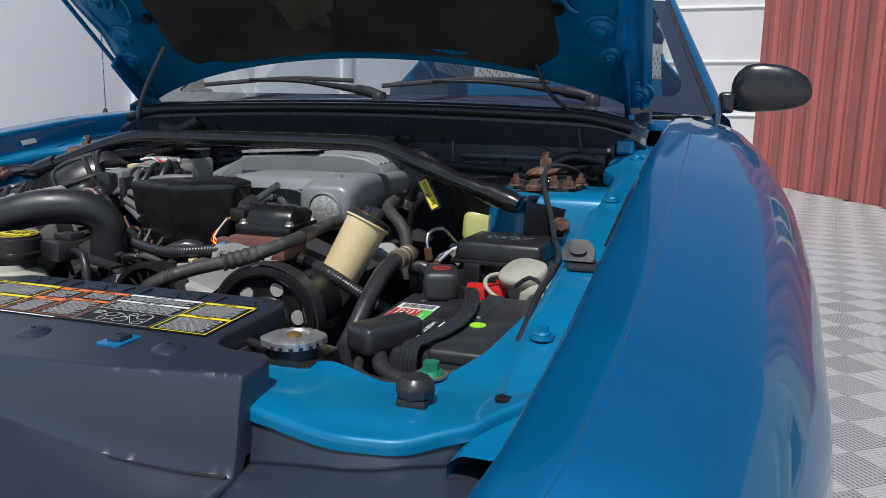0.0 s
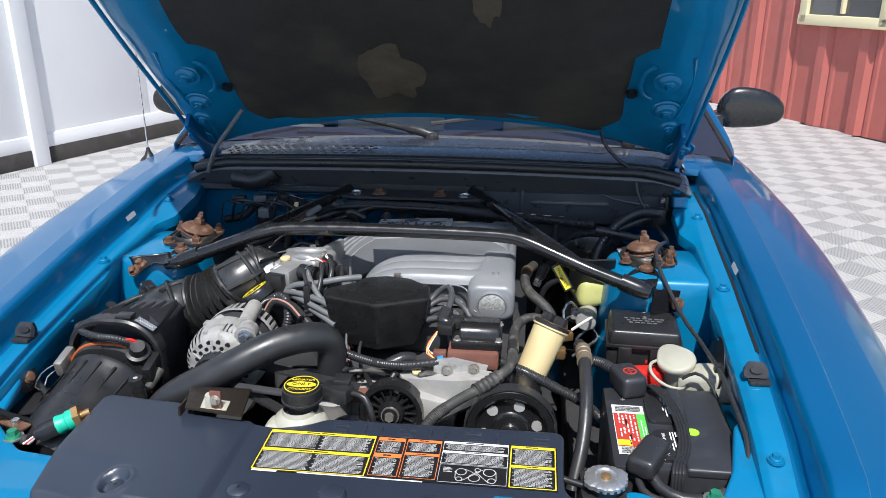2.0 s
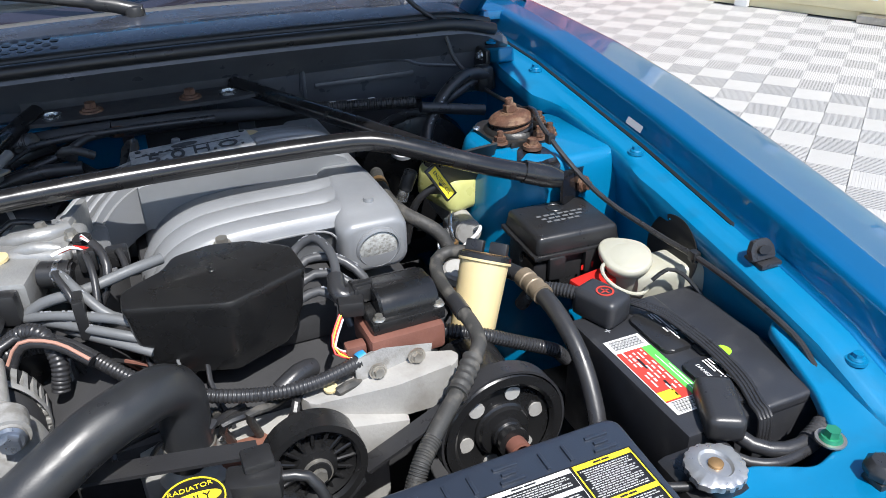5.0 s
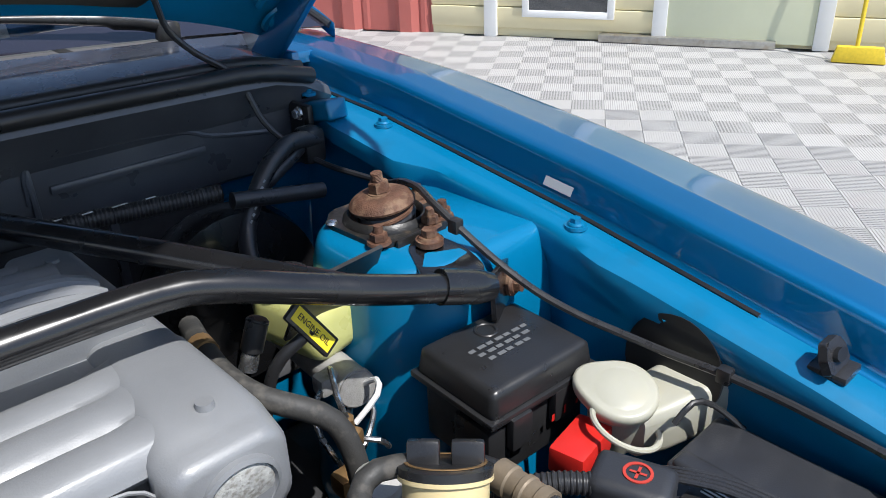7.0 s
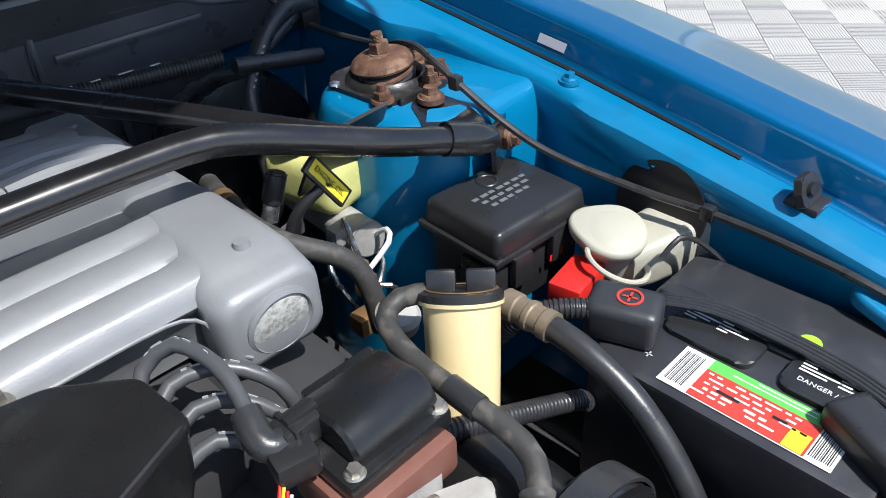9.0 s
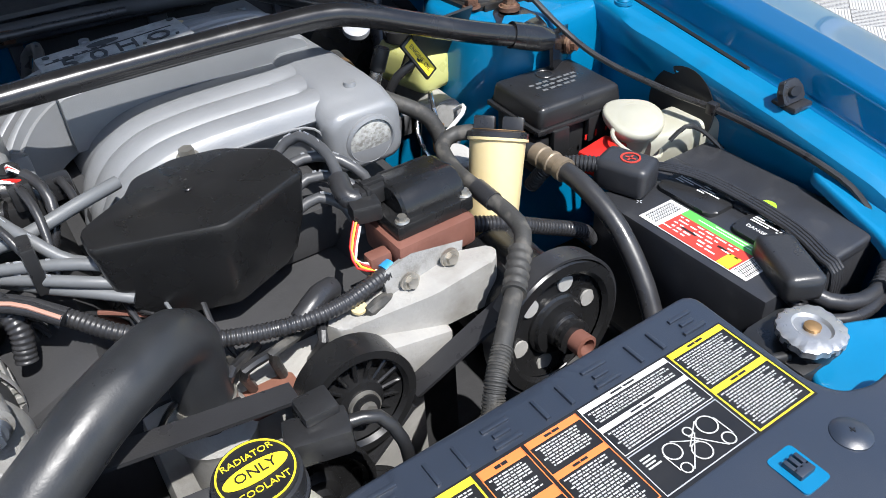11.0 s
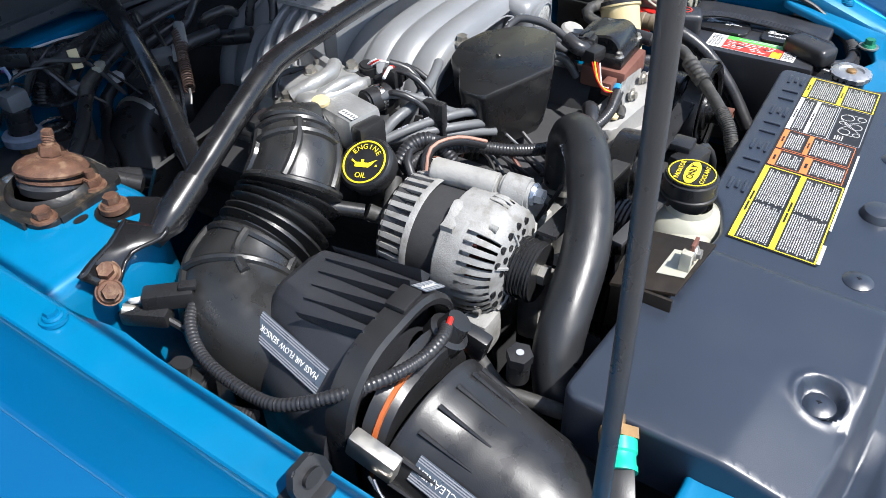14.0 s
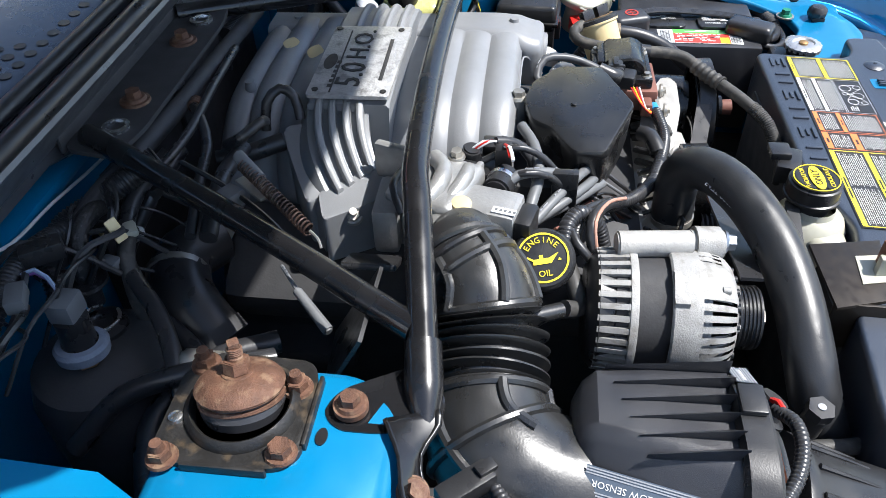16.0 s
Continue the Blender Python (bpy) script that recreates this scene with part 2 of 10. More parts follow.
def thing(name, at, label, category, group="", kind=""):
    e = new(name)
    e.location = at
    e.empty_display_size = 0.02
    return tagged(e, label, category, group, kind)


def part(name, bm, material, parent=None, label="", smooth=38):
    me = bpy.data.meshes.new(name)
    bmesh.ops.recalc_face_normals(bm, faces=bm.faces)
    bm.to_mesh(me)
    bm.free()
    me.materials.append(material)
    if smooth:
        me.shade_smooth()
        me.set_sharp_from_angle(angle=radians(smooth))
    ob = new(name, me)
    if parent is not None:
        attach(ob, parent)
    return tagged(ob, label)


def origin_of(ob):
    p = Vector(ob.location)
    if ob.parent is not None:
        p = p + origin_of(ob.parent) if ob.parent.type == "EMPTY" else p
    return p


def attach(ob, parent):
    ob.parent = parent
    base = origin_of(parent) if parent.type == "EMPTY" else Vector((0, 0, 0))
    ob.matrix_parent_inverse = Matrix.Translation(-base)
    return ob


def box(bm, c, s, bevel=0.0, rot=None, seg=2, taper=0.0):
    """A bevelled box: centre, size, an optional rotation matrix; taper narrows its top."""
    m = Matrix.Translation(c) @ (rot.to_4x4() if rot else Matrix()) @ Matrix.Diagonal((*s, 1))
    g = bmesh.ops.create_cube(bm, size=1, matrix=Matrix())
    vs = g["verts"]
    if taper:
        for v in vs:
            if v.co.z > 0:
                v.co.x *= 1 - taper
                v.co.y *= 1 - taper
    bmesh.ops.transform(bm, matrix=m, verts=vs)
    if bevel:
        es = list({e for v in vs for e in v.link_edges})
        bmesh.ops.bevel(bm, geom=es, offset=bevel, segments=seg, affect="EDGES", profile=0.6)
    return bm


def aim(d):
    return Vector(d).normalized().to_track_quat("Z", "Y").to_matrix()


def cyl(bm, a, b, r1, r2=None, n=24, bevel=0.0):
    a, b = Vector(a), Vector(b)
    d = b - a
    m = Matrix.Translation((a + b) / 2) @ aim(d).to_4x4()
    g = bmesh.ops.create_cone(bm, cap_ends=True, segments=n, radius1=r1, radius2=r1 if r2 is None else r2, depth=d.length, matrix=m)
    if bevel:
        es = [e for e in {e for v in g["verts"] for e in v.link_edges} if any(len(f.verts) > 4 for f in e.link_faces)]
        bmesh.ops.bevel(bm, geom=es, offset=bevel, segments=2, affect="EDGES")
    return bm


def lathe(bm, prof, a, d, n=32):
    """Turns a profile of (radius, height) about the axis d through a."""
    q = aim(d)
    a = Vector(a)
    rings = []
    for r, h in prof:
        if r < 1e-5:
            rings.append([bm.verts.new(a + q @ V(0, 0, h))])
        else:
            rings.append([bm.verts.new(a + q @ V(r * math.cos(2 * math.pi * i / n), r * math.sin(2 * math.pi * i / n), h)) for i in range(n)])
    for p, o in zip(rings, rings[1:]):
        for i in range(n):
            j = (i + 1) % n
            if len(p) == 1 and len(o) == 1:
                continue
            if len(p) == 1:
                bm.faces.new((p[0], o[i], o[j]))
            elif len(o) == 1:
                bm.faces.new((p[i], p[j], o[0]))
            else:
                bm.faces.new((p[i], p[j], o[j], o[i]))
    return bm


def smooth_path(pts, step=0.012):
    """Catmull-Rom through the points, at about even steps."""
    P = [Vector(p) for p in pts]
    P = [2 * P[0] - P[1]] + P + [2 * P[-1] - P[-2]]
    out = []
    for i in range(1, len(P) - 2):
        n = max(2, int((P[i + 1] - P[i]).length / step))
        for k in range(n):
            t = k / n
            a, b, c, d = P[i - 1:i + 3]
            out.append(0.5 * ((2 * b) + (c - a) * t + (2 * a - 5 * b + 4 * c - d) * t * t + (3 * b - a - 3 * c + d) * t ** 3))
    out.append(P[-2])
    return out


def sweep(bm, path, radius, n=14, cap=True, sx=1.0):
    """A tube along a path; radius is a number or a function of the metres gone. sx flattens it."""
    T = [(path[min(i + 1, len(path) - 1)] - path[max(i - 1, 0)]).normalized() for i in range(len(path))]
    u = T[0].orthogonal().normalized()
    if abs(T[0].z) < 0.9:
        u = (V(0, 0, 1) - T[0] * T[0].z).normalized()
    s, rings = 0.0, []
    for i, p in enumerate(path):
        if i:
            s += (p - path[i - 1]).length
            u = (u - T[i] * u.dot(T[i])).normalized()
        w = T[i].cross(u)
        r = radius(s) if callable(radius) else radius
        rings.append([bm.verts.new(p + r * (u * math.cos(2 * math.pi * k / n) + sx * w * math.sin(2 * math.pi * k / n))) for k in range(n)])
    for a, b in zip(rings, rings[1:]):
        for k in range(n):
            bm.faces.new((a[k], a[(k + 1) % n], b[(k + 1) % n], b[k]))
    if cap:
        bm.faces.new(rings[0][::-1])
        bm.faces.new(rings[-1])
    return bm


def hose(bm, pts, r, n=14, step=0.012):
    return sweep(bm, smooth_path(pts, step), r, n)


def loom(bm, pts, r, pitch=0.0045, n=12):
    """A split corrugated conduit."""
    return sweep(bm, smooth_path(pts, pitch / 4), lambda s: r * (1 + 0.055 * (1 if (s / pitch) % 1 < 0.5 else -1)), n)


def prism(bm, poly, z0, z1, bevel=0.0, seg=2):
    """A flat-lying plate from an outline of (x, y); the heights may be functions of x, y."""
    fz = (lambda f, x, y: f(x, y) if callable(f) else f)
    lo = [bm.verts.new((x, y, fz(z0, x, y))) for x, y in poly]
    hi = [bm.verts.new((x, y, fz(z1, x, y))) for x, y in poly]
    n = len(poly)
    top = bm.faces.new(hi)
    bm.faces.new(lo[::-1])
    for i in range(n):
        bm.faces.new((lo[i], lo[(i + 1) % n], hi[(i + 1) % n], hi[i]))
    if bevel:
        bmesh.ops.bevel(bm, geom=list(top.edges), offset=bevel, segments=seg, affect="EDGES", profile=0.6)
    return bm


def plate(bm, poly, o, ux, uy, t, bevel=0.0):
    """A plate from an outline in the plane of ux, uy through o, t thick along their normal."""
    ux, uy = Vector(ux).normalized(), Vector(uy)
    uy = (uy - ux * uy.dot(ux)).normalized()
    w = ux.cross(uy)
    o = Vector(o)
    lo = [bm.verts.new(o + ux * x + uy * y) for x, y in poly]
    hi = [bm.verts.new(o + ux * x + uy * y + w * t) for x, y in poly]
    n = len(poly)
    top = bm.faces.new(hi)
    bm.faces.new(lo[::-1])
    for i in range(n):
        bm.faces.new((lo[i], lo[(i + 1) % n], hi[(i + 1) % n], hi[i]))
    if bevel:
        bmesh.ops.bevel(bm, geom=list(top.edges), offset=bevel, segments=2, affect="EDGES")
    return bm


def loft(bm, rings, closed=True, cap=True):
    R = [[bm.verts.new(p) for p in ring] for ring in rings]
    n = len(R[0])
    for a, b in zip(R, R[1:]):
        for k in range(n if closed else n - 1):
            bm.faces.new((a[k], a[(k + 1) % n], b[(k + 1) % n], b[k]))
    if cap and closed:
        bm.faces.new(R[0][::-1])
        bm.faces.new(R[-1])
    return bm


def rrect(cx, cy, w, h, r, n=5):
    """A rounded rectangle as (x, y) points."""
    out = []
    for sx, sy, a0 in ((1, 1, 0), (-1, 1, 90), (-1, -1, 180), (1, -1, 270)):
        for k in range(n + 1):
            a = radians(a0 + 90 * k / n)
            out.append((cx + sx * (w / 2 - r) + r * math.cos(a), cy + sy * (h / 2 - r) + r * math.sin(a)))
    return out


def round_poly(poly, r, n=5):
    """Rounds the corners of an outline."""
    out = []
    m = len(poly)
    for i in range(m):
        p, a, b = (Vector(poly[k % m]) for k in (i, i - 1, i + 1))
        rr = min(r, (a - p).length * 0.45, (b - p).length * 0.45)
        s, e = p + (a - p).normalized() * rr, p + (b - p).normalized() * rr
        for k in range(n + 1):
            t = k / n
            q = s * (1 - t) ** 2 + p * 2 * t * (1 - t) + e * t * t
            out.append((q.x, q.y))
    return out


def hexhead(bm, p, d, r, h, flange=True):
    p, d = Vector(p), Vector(d).normalized()
    if flange:
        cyl(bm, p, p + d * h * 0.3, r * 1.45, r * 1.25, 16)
    cyl(bm, p + d * h * 0.3, p + d * h, r, r * 0.94, 6)
    return bm


def interp(t, xs, ys):
    return float(np.interp(t, xs, ys))


def lettering(text, size, m, material, parent, thick=0.0006, align="CENTER", name="lettering"):
    cu = bpy.data.curves.new("text", "FONT")
    cu.body, cu.size, cu.extrude, cu.align_x, cu.align_y = text, size, thick, align, "CENTER"
    cu.resolution_u = 2
    t = bpy.data.objects.new("text", cu)
    scene.collection.objects.link(t)
    me = bpy.data.meshes.new_from_object(t.evaluated_get(bpy.context.evaluated_depsgraph_get()))
    bpy.data.objects.remove(t)
    me.transform(m)
    me.materials.clear()
    me.materials.append(material)
    ob = new(name, me)
    attach(ob, parent)
    return ob


def frame_on(o, ux, uy):
    """A matrix whose x runs along ux and y along uy, at o."""
    ux, uy = Vector(ux).normalized(), Vector(uy)
    uy = (uy - ux * uy.dot(ux)).normalized()
    w = ux.cross(uy)
    return Matrix(((ux.x, uy.x, w.x, o[0]), (ux.y, uy.y, w.y, o[1]), (ux.z, uy.z, w.z, o[2]), (0, 0, 0, 1)))


def bars(rects, m, lift, material, parent, name="print"):
    """Flat printed bars (x, y, w, h) on the plane of the matrix m, all of one colour."""
    if 1 < len(rects) <= 4:
        for r in rects:
            bars([r], m, lift, material, parent, name)
        return None
    bm = bmesh.new()
    for x, y, w, h in rects:
        vs = [bm.verts.new(m @ V(a, b, lift)) for a, b in ((x, y), (x + w, y), (x + w, y + h), (x, y + h))]
        bm.faces.new(vs)
    return part(name, bm, material, parent, smooth=0)


def B():
    return bmesh.new()


# ---- surroundings ----
bm = B()
bmesh.ops.create_grid(bm, x_segments=8, y_segments=8, size=400, matrix=Matrix.Translation((0, 0, -0.03)))
tagged(part("ground", bm, M_CONC, smooth=0), "pale concrete yard round the tiled parking place", "ground", kind="structure")

RED_A, RED_B = V(1.45, 11.53, 0), V(4.25, 5.35, 0)
CREAM_B = V(6.6, 0.2, 0)


def corrugated(bm, a, b, z0, z1, pitch=0.52, depth=0.045):
    d = (b - a)
    n = int(d.length / pitch)
    u = d.normalized()
    w = V(-u.y, u.x, 0)
    if w.x > 0:
        w = -w
    prof = []
    for i in range(n):
        s = i * pitch
        for f, h in ((0.0, 0), (0.42, 0), (0.52, 1), (0.72, 1), (0.82, 0), (0.86, 0.25), (0.93, 0.25), (0.97, 0)):
            prof.append(a + u * (s + f * pitch) + w * (h * depth))
    prof.append(a + u * n * pitch)
    lo = [bm.verts.new(p + V(0, 0, z0)) for p in prof]
    hi = [bm.verts.new(p + V(0, 0, z1)) for p in prof]
    for i in range(len(prof) - 1):
        bm.faces.new((lo[i], lo[i + 1], hi[i + 1], hi[i]))
    return u, w


def wall_slab(bm, a, b, z0, z1, back, t=0.12):
    u = (b - a).normalized()
    m = Matrix((( u.x, -u.y, 0, 0), (u.y, u.x, 0, 0), (0, 0, 1, 0), (0, 0, 0, 1))).to_3x3()
    c = (a + b) / 2 + back * (t / 2 + 0.005) + V(0, 0, (z0 + z1) / 2)
    box(bm, c, ((b - a).length, t, z1 - z0), 0, m)


bm = B()
uR, wR = corrugated(bm, RED_A, RED_B, 0.0, 3.4)
wall_slab(bm, RED_A, RED_B, 0.0, 3.4, -wR)
tagged(part("wall_east_red", bm, M_REDWALL, smooth=0), "faded red ribbed steel barn wall", "wall", kind="structure")

uC = (CREAM_B - RED_B).normalized()
wC = V(-uC.y, uC.x, 0)
if wC.x > 0:
    wC = -wC
turnC = Matrix(((uC.x, -uC.y, 0), (uC.y, uC.x, 0), (0, 0, 1)))
bm = B()
wall_slab(bm, RED_B, CREAM_B, 0.0, 3.4, -wC)
cream_wall = tagged(part("wall_east_cream", bm, M_CREAMWALL, smooth=0), "pale cream lap-sided house wall beside the barn", "wall", kind="structure")
span = (CREAM_B - RED_B).length
for k in range(9):
    bm = B()
    z = 0.06 + k * 0.16
    box(bm, RED_B + uC * span / 2 + wC * 0.012 + V(0, 0, z + 0.08), (span, 0.02, 0.152), 0.004, turnC @ Matrix.Rotation(radians(5), 3, "X"))
    part("siding_board", bm, M_CREAMWALL, cream_wall)
door = thing("door_1", RED_B + uC * 2.3, "pale green garage side door in white trim", "door", kind="structure")
for s0 in (1.77, 2.83):
    bm = B()
    box(bm, RED_B + uC * s0 + wC * 0.03 + V(0, 0, 1.1), (0.10, 0.05, 2.2), 0.006, turnC)
    part("jamb", bm, M_TRIM, door)
bm = B()
box(bm, RED_B + uC * 2.30 + wC * 0.024 + V(0, 0, 1.08), (0.96, 0.03, 2.1), 0.006, turnC)
part("leaf", bm, mat("pale_green_door_paint", (0.62, 0.64, 0.46), 0.5, 0, 0.05, 3), door)
bm = B()
box(bm, RED_B + uC * 1.95 + wC * 0.05 + V(0, 0, 0.03), (1.2, 0.10, 0.05), 0.006, turnC)
part("threshold", bm, M_ZINC, door)
bm = B()
box(bm, RED_B + uC * 0.50 + wC * 0.03 + V(0, 0, 1.2), (0.10, 0.05, 2.4), 0.006, turnC)
part("corner_trim", bm, M_TRIM, cream_wall)
low = thing("window_2", RED_B + uC * 1.1, "low dark window in a white frame", "window", kind="structure")
for s0, z0, w0, h0 in ((0.78, 0.62, 0.05, 0.92), (1.42, 0.62, 0.05, 0.92), (1.10, 0.18, 0.69, 0.05), (1.10, 1.06, 0.69, 0.05)):
    bm = B()
    box(bm, RED_B + uC * s0 + wC * 0.035 + V(0, 0, z0), (w0, 0.05, h0), 0.006, turnC)
    part("window_frame", bm, M_TRIM, low)
bm = B()
box(bm, RED_B + uC * 1.10 + wC * 0.03 + V(0, 0, 0.62), (0.60, 0.02, 0.85), 0, turnC)
part("pane", bm, M_WGLASS, low)

# window in the red wall
win = thing("window_1", RED_B - uR * 2.6, "cream-framed sash window in the red wall", "window", kind="structure")
turnR = Matrix(((uR.x, -uR.y, 0), (uR.y, uR.x, 0), (0, 0, 1)))
WC = RED_B - uR * 2.6 + wR * 0.04 + V(0, 0, 1.75)
for dx, dz, w0, h0 in ((-0.5, 0, 0.1, 1.5), (0.5, 0, 0.1, 1.5), (0, 0.7, 1.0, 0.1), (0, -0.72, 1.12, 0.1), (0, 0.05, 0.9, 0.05), (0, 0.0, 0.035, 1.3)):
    bm = B()
    box(bm, WC + uR * dx + V(0, 0, dz) + wR * 0.02, (w0, 0.06, h0), 0.008, turnR)
    part("window_frame", bm, M_CREAMWALL, win)
bm = B()
box(bm, WC, (0.98, 0.02, 1.4), 0, turnR)
part("pane", bm, M_WGLASS, win)

# white building beyond the barn, and the white wall
bm = B()
box(bm, (-0.6, 13.6, 1.9), (7.5, 0.2, 3.8), 0.0)
far_wall = tagged(part("wall_north_white", bm, M_FARWALL, smooth=0), "plain white building wall behind the car", "wall", kind="structure")
for z in (0.9, 1.75, 2.6):
    bm = B()
    box(bm, (-0.2, 13.485, z), (6.5, 0.03, 0.04), 0.004)
    part("panel_rail", bm, M_TRIM, far_wall)

uF = V(0.329, 0.944, 0).normalized()
FA = V(-4.5, 3.0, 0) - uF * 2.36
FB = FA + uF * 9.6
wF = V(uF.y, -uF.x, 0)
turnF = Matrix(((uF.x, -uF.y, 0), (uF.y, uF.x, 0), (0, 0, 1)))
fence = thing("wall_west", FA, "tall plain white panelled wall with square posts", "wall", kind="structure")
LF = (FB - FA).length
nb = 4
for i in range(nb + 1):
    bm = B()
    box(bm, FA + uF * (LF * i / nb) + V(0, 0, 2.4), (0.13, 0.13, 4.8), 0.006, turnF)
    part("post", bm, M_VINYL, fence)
for i in range(nb):
    c = FA + uF * (LF * (i + 0.5) / nb)
    w0 = LF / nb - 0.13
    part("kick_board", box(B(), c + V(0, 0, 0.065), (w0, 0.06, 0.13), 0.004, turnF), M_WALLFOOT, fence, "dark strip at the foot of the wall")
    part("rail", box(B(), c + V(0, 0, 0.185), (w0, 0.05, 0.11), 0.005, turnF), M_VINYL, fence)
    part("rail", box(B(), c + V(0, 0, 4.68), (w0, 0.05, 0.16), 0.005, turnF), M_VINYL, fence)
    for k in range(2):
        bm = B()
        box(bm, c + uF * ((k - 0.5) * w0 / 2) + V(0, 0, 2.42), (w0 / 2 - 0.004, 0.024, 4.4), 0.003, turnF)
        part("board", bm, M_VINYL, fence)

# push broom
broom = thing("push_broom", (5.15, 2.7, 0), "yellow push broom leaning on the house wall", "broom")
bm = B()
box(bm, (5.19, 2.44, 0.055), (0.07, 0.31, 0.10), 0.01, Matrix.Rotation(radians(23), 3, "Z"), taper=0.15)
part("brush", bm, M_BROOM, broom)
bm = B()
cyl(bm, (5.19, 2.46, 0.10), (5.34, 2.52, 1.4), 0.013, n=12)
part("handle", bm, M_BROOM, broom)

# ---- the car ----
car = thing("car", (0, 1.3, 0), "metallic teal-blue two-door coupe with its hood propped open", "car")


def fz(y):
    return interp(y, (0.28, 0.45, 0.6, 0.85, 1.15, 1.5, 1.7, 1.86), (0.655, 0.735, 0.785, 0.832, 0.882, 0.927, 0.942, 0.950))


def fx(y):
    return interp(y, (0.28, 0.45, 0.6, 0.85, 1.15, 1.5, 1.86), (0.60, 0.655, 0.675, 0.685, 0.692, 0.700, 0.700))


def fo(y):
    return interp(y, (0.28, 0.45, 0.7, 1.0, 1.3, 1.86, 3.2, 4.3), (0.79, 0.862, 0.912, 0.934, 0.940, 0.912, 0.905, 0.86))


def arch(y):
    d = abs(y - 1.22)
    return 0.31 + math.sqrt(0.35 ** 2 - d * d) if d < 0.35 else 0.24


def rail_z(y):
    """Height of the rail beside the fender; it sinks to the radiator support at the front."""
    return fz(y) - 0.042 - interp(y, (0.50, 0.575, 0.62, 0.72), (0.008, 0.022, 0.016, 0.0))


def fender(s):
    bm = B()
    rings = []
    for i in range(53):
        y = 0.30 + 1.56 * i / 52
        x, z, o = fx(y), fz(y), fo(y)
        w = o - x
        g = rail_z(y) - 0.0085
        sec = [(x - 0.033, g - 0.03), (x - 0.033, g - 0.003), (x - 0.031, g), (x - 0.021, g), (x - 0.013, g + 0.002), (x - 0.0095, g + 0.010), (x - 0.0085, z - 0.008), (x - 0.0055, z - 0.0015), (x + 0.003, z + 0.001),
               (x + 0.17 * w, z + 0.0025), (x + 0.205 * w, z + 0.0020), (x + 0.225 * w, z - 0.0005), (x + 0.45 * w, z - 0.010), (x + 0.63 * w, z - 0.021), (x + 0.77 * w, z - 0.042), (x + 0.87 * w, z - 0.074),
               (x + 0.94 * w, z - 0.115), (x + 0.97 * w, z - 0.17), (o, z - 0.25), (o + 0.004, z - 0.32), (o, max(arch(y), min(z - 0.38, 0.45))), (o - 0.006, arch(y)), (o - 0.05, arch(y) - 0.0)]
        fine = sec[:9]
        top = [Vector((a, 0, b)) for a, b in sec[8:22]]
        for k in range(1, len(top)):
            p0, p1, p2, p3 = top[max(k - 2, 0)], top[k - 1], top[k], top[min(k + 1, len(top) - 1)]
            for q in (0.25, 0.5, 0.75, 1.0):
                p = 0.5 * (2 * p1 + (p2 - p0) * q + (2 * p0 - 5 * p1 + 4 * p2 - p3) * q * q + (3 * p1 - p0 - 3 * p2 + p3) * q ** 3)
                fine = fine + [(p.x, p.z)]
        fine = fine + sec[22:]
        rings.append([(s * a, y, b) for a, b in fine])
    loft(bm, rings, closed=False)
    f = part("fender", bm, M_BLUE, car, smooth=60)
    mod = f.modifiers.new("thick", "SOLIDIFY")
    mod.thickness, mod.offset = 0.0012, 0
    # inner rail with bolts
    bm = B()
    rings = []
    for i in range(61):
        y = 0.505 + 1.155 * i / 60
        x, z = fx(y) - 0.018, rail_z(y)
        k = interp(y, (0.6, 0.75, 1.04, 1.09, 1.13, 1.20, 1.34, 1.39, 1.52, 1.60, 1.7), (0.003, 0.004, 0.006, 0.010, 0.000, 0.0, 0.004, 0.030, 0.030, 0.010, 0.0))
        j = 0.010 * math.exp(-((y - 1.03) / 0.035) ** 2) + 0.006 * math.exp(-((y - 0.74) / 0.05) ** 2)
        sec = [(x - 0.022, z - 0.110), (x - 0.006, z - 0.014), (x - 0.0055, z - 0.0055), (x - 0.007, z - 0.004), (x - 0.038, z - 0.004), (x - 0.043, z - 0.006), (x - 0.047 - k, z - 0.011), (x - 0.049 - k, z - 0.018), (x - 0.049 - k - j * 0.4, z - 0.034), (x - 0.042 - j, z - 0.055), (x - 0.038 - j * 0.7, z - 0.09), (x - 0.036, z - 0.13), (x - 0.040, z - 0.20), (x - 0.06, 0.42)]
        rings.append([(s * a, y, b) for a, b in sec])
    loft(bm, rings, closed=False)
    # Driver's side: added black strip imitates the shade in the rail-to-fender gap.
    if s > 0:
        part("splash_seal", loft(B(), [[(s * (fx(y) - a), y, rail_z(y) - b) for a, b in ((0.0205, 0.008), (0.0205, 0.0022), (0.0270, 0.0022), (0.0270, 0.008))] for y in np.linspace(0.93, 1.65, 30)]), M_BLK, car, "black strip standing in for the shaded gap between rail and fender")
    ap = part("apron", bm, M_BLUEIN, car, "bright blue inner fender apron", smooth=40)
    for y in (0.682, 1.135, 1.47, 1.62):
        bm = B()
        p = V(s * (fx(y) - 0.046), y, rail_z(y) - 0.0025)
        cyl(bm, p - V(0, 0, 0.002), p + V(0, 0, 0.002), 0.0128, 0.0124, 24)
        cyl(bm, p, p + V(0, 0, 0.0035), 0.0092, 0.0088, 20)
        hexhead(bm, p + V(0, 0, 0.003), (0, 0, 1), 0.0065, 0.007)
        part("bolt", bm, M_BLUEIN, ap)
    return f


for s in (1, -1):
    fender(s)


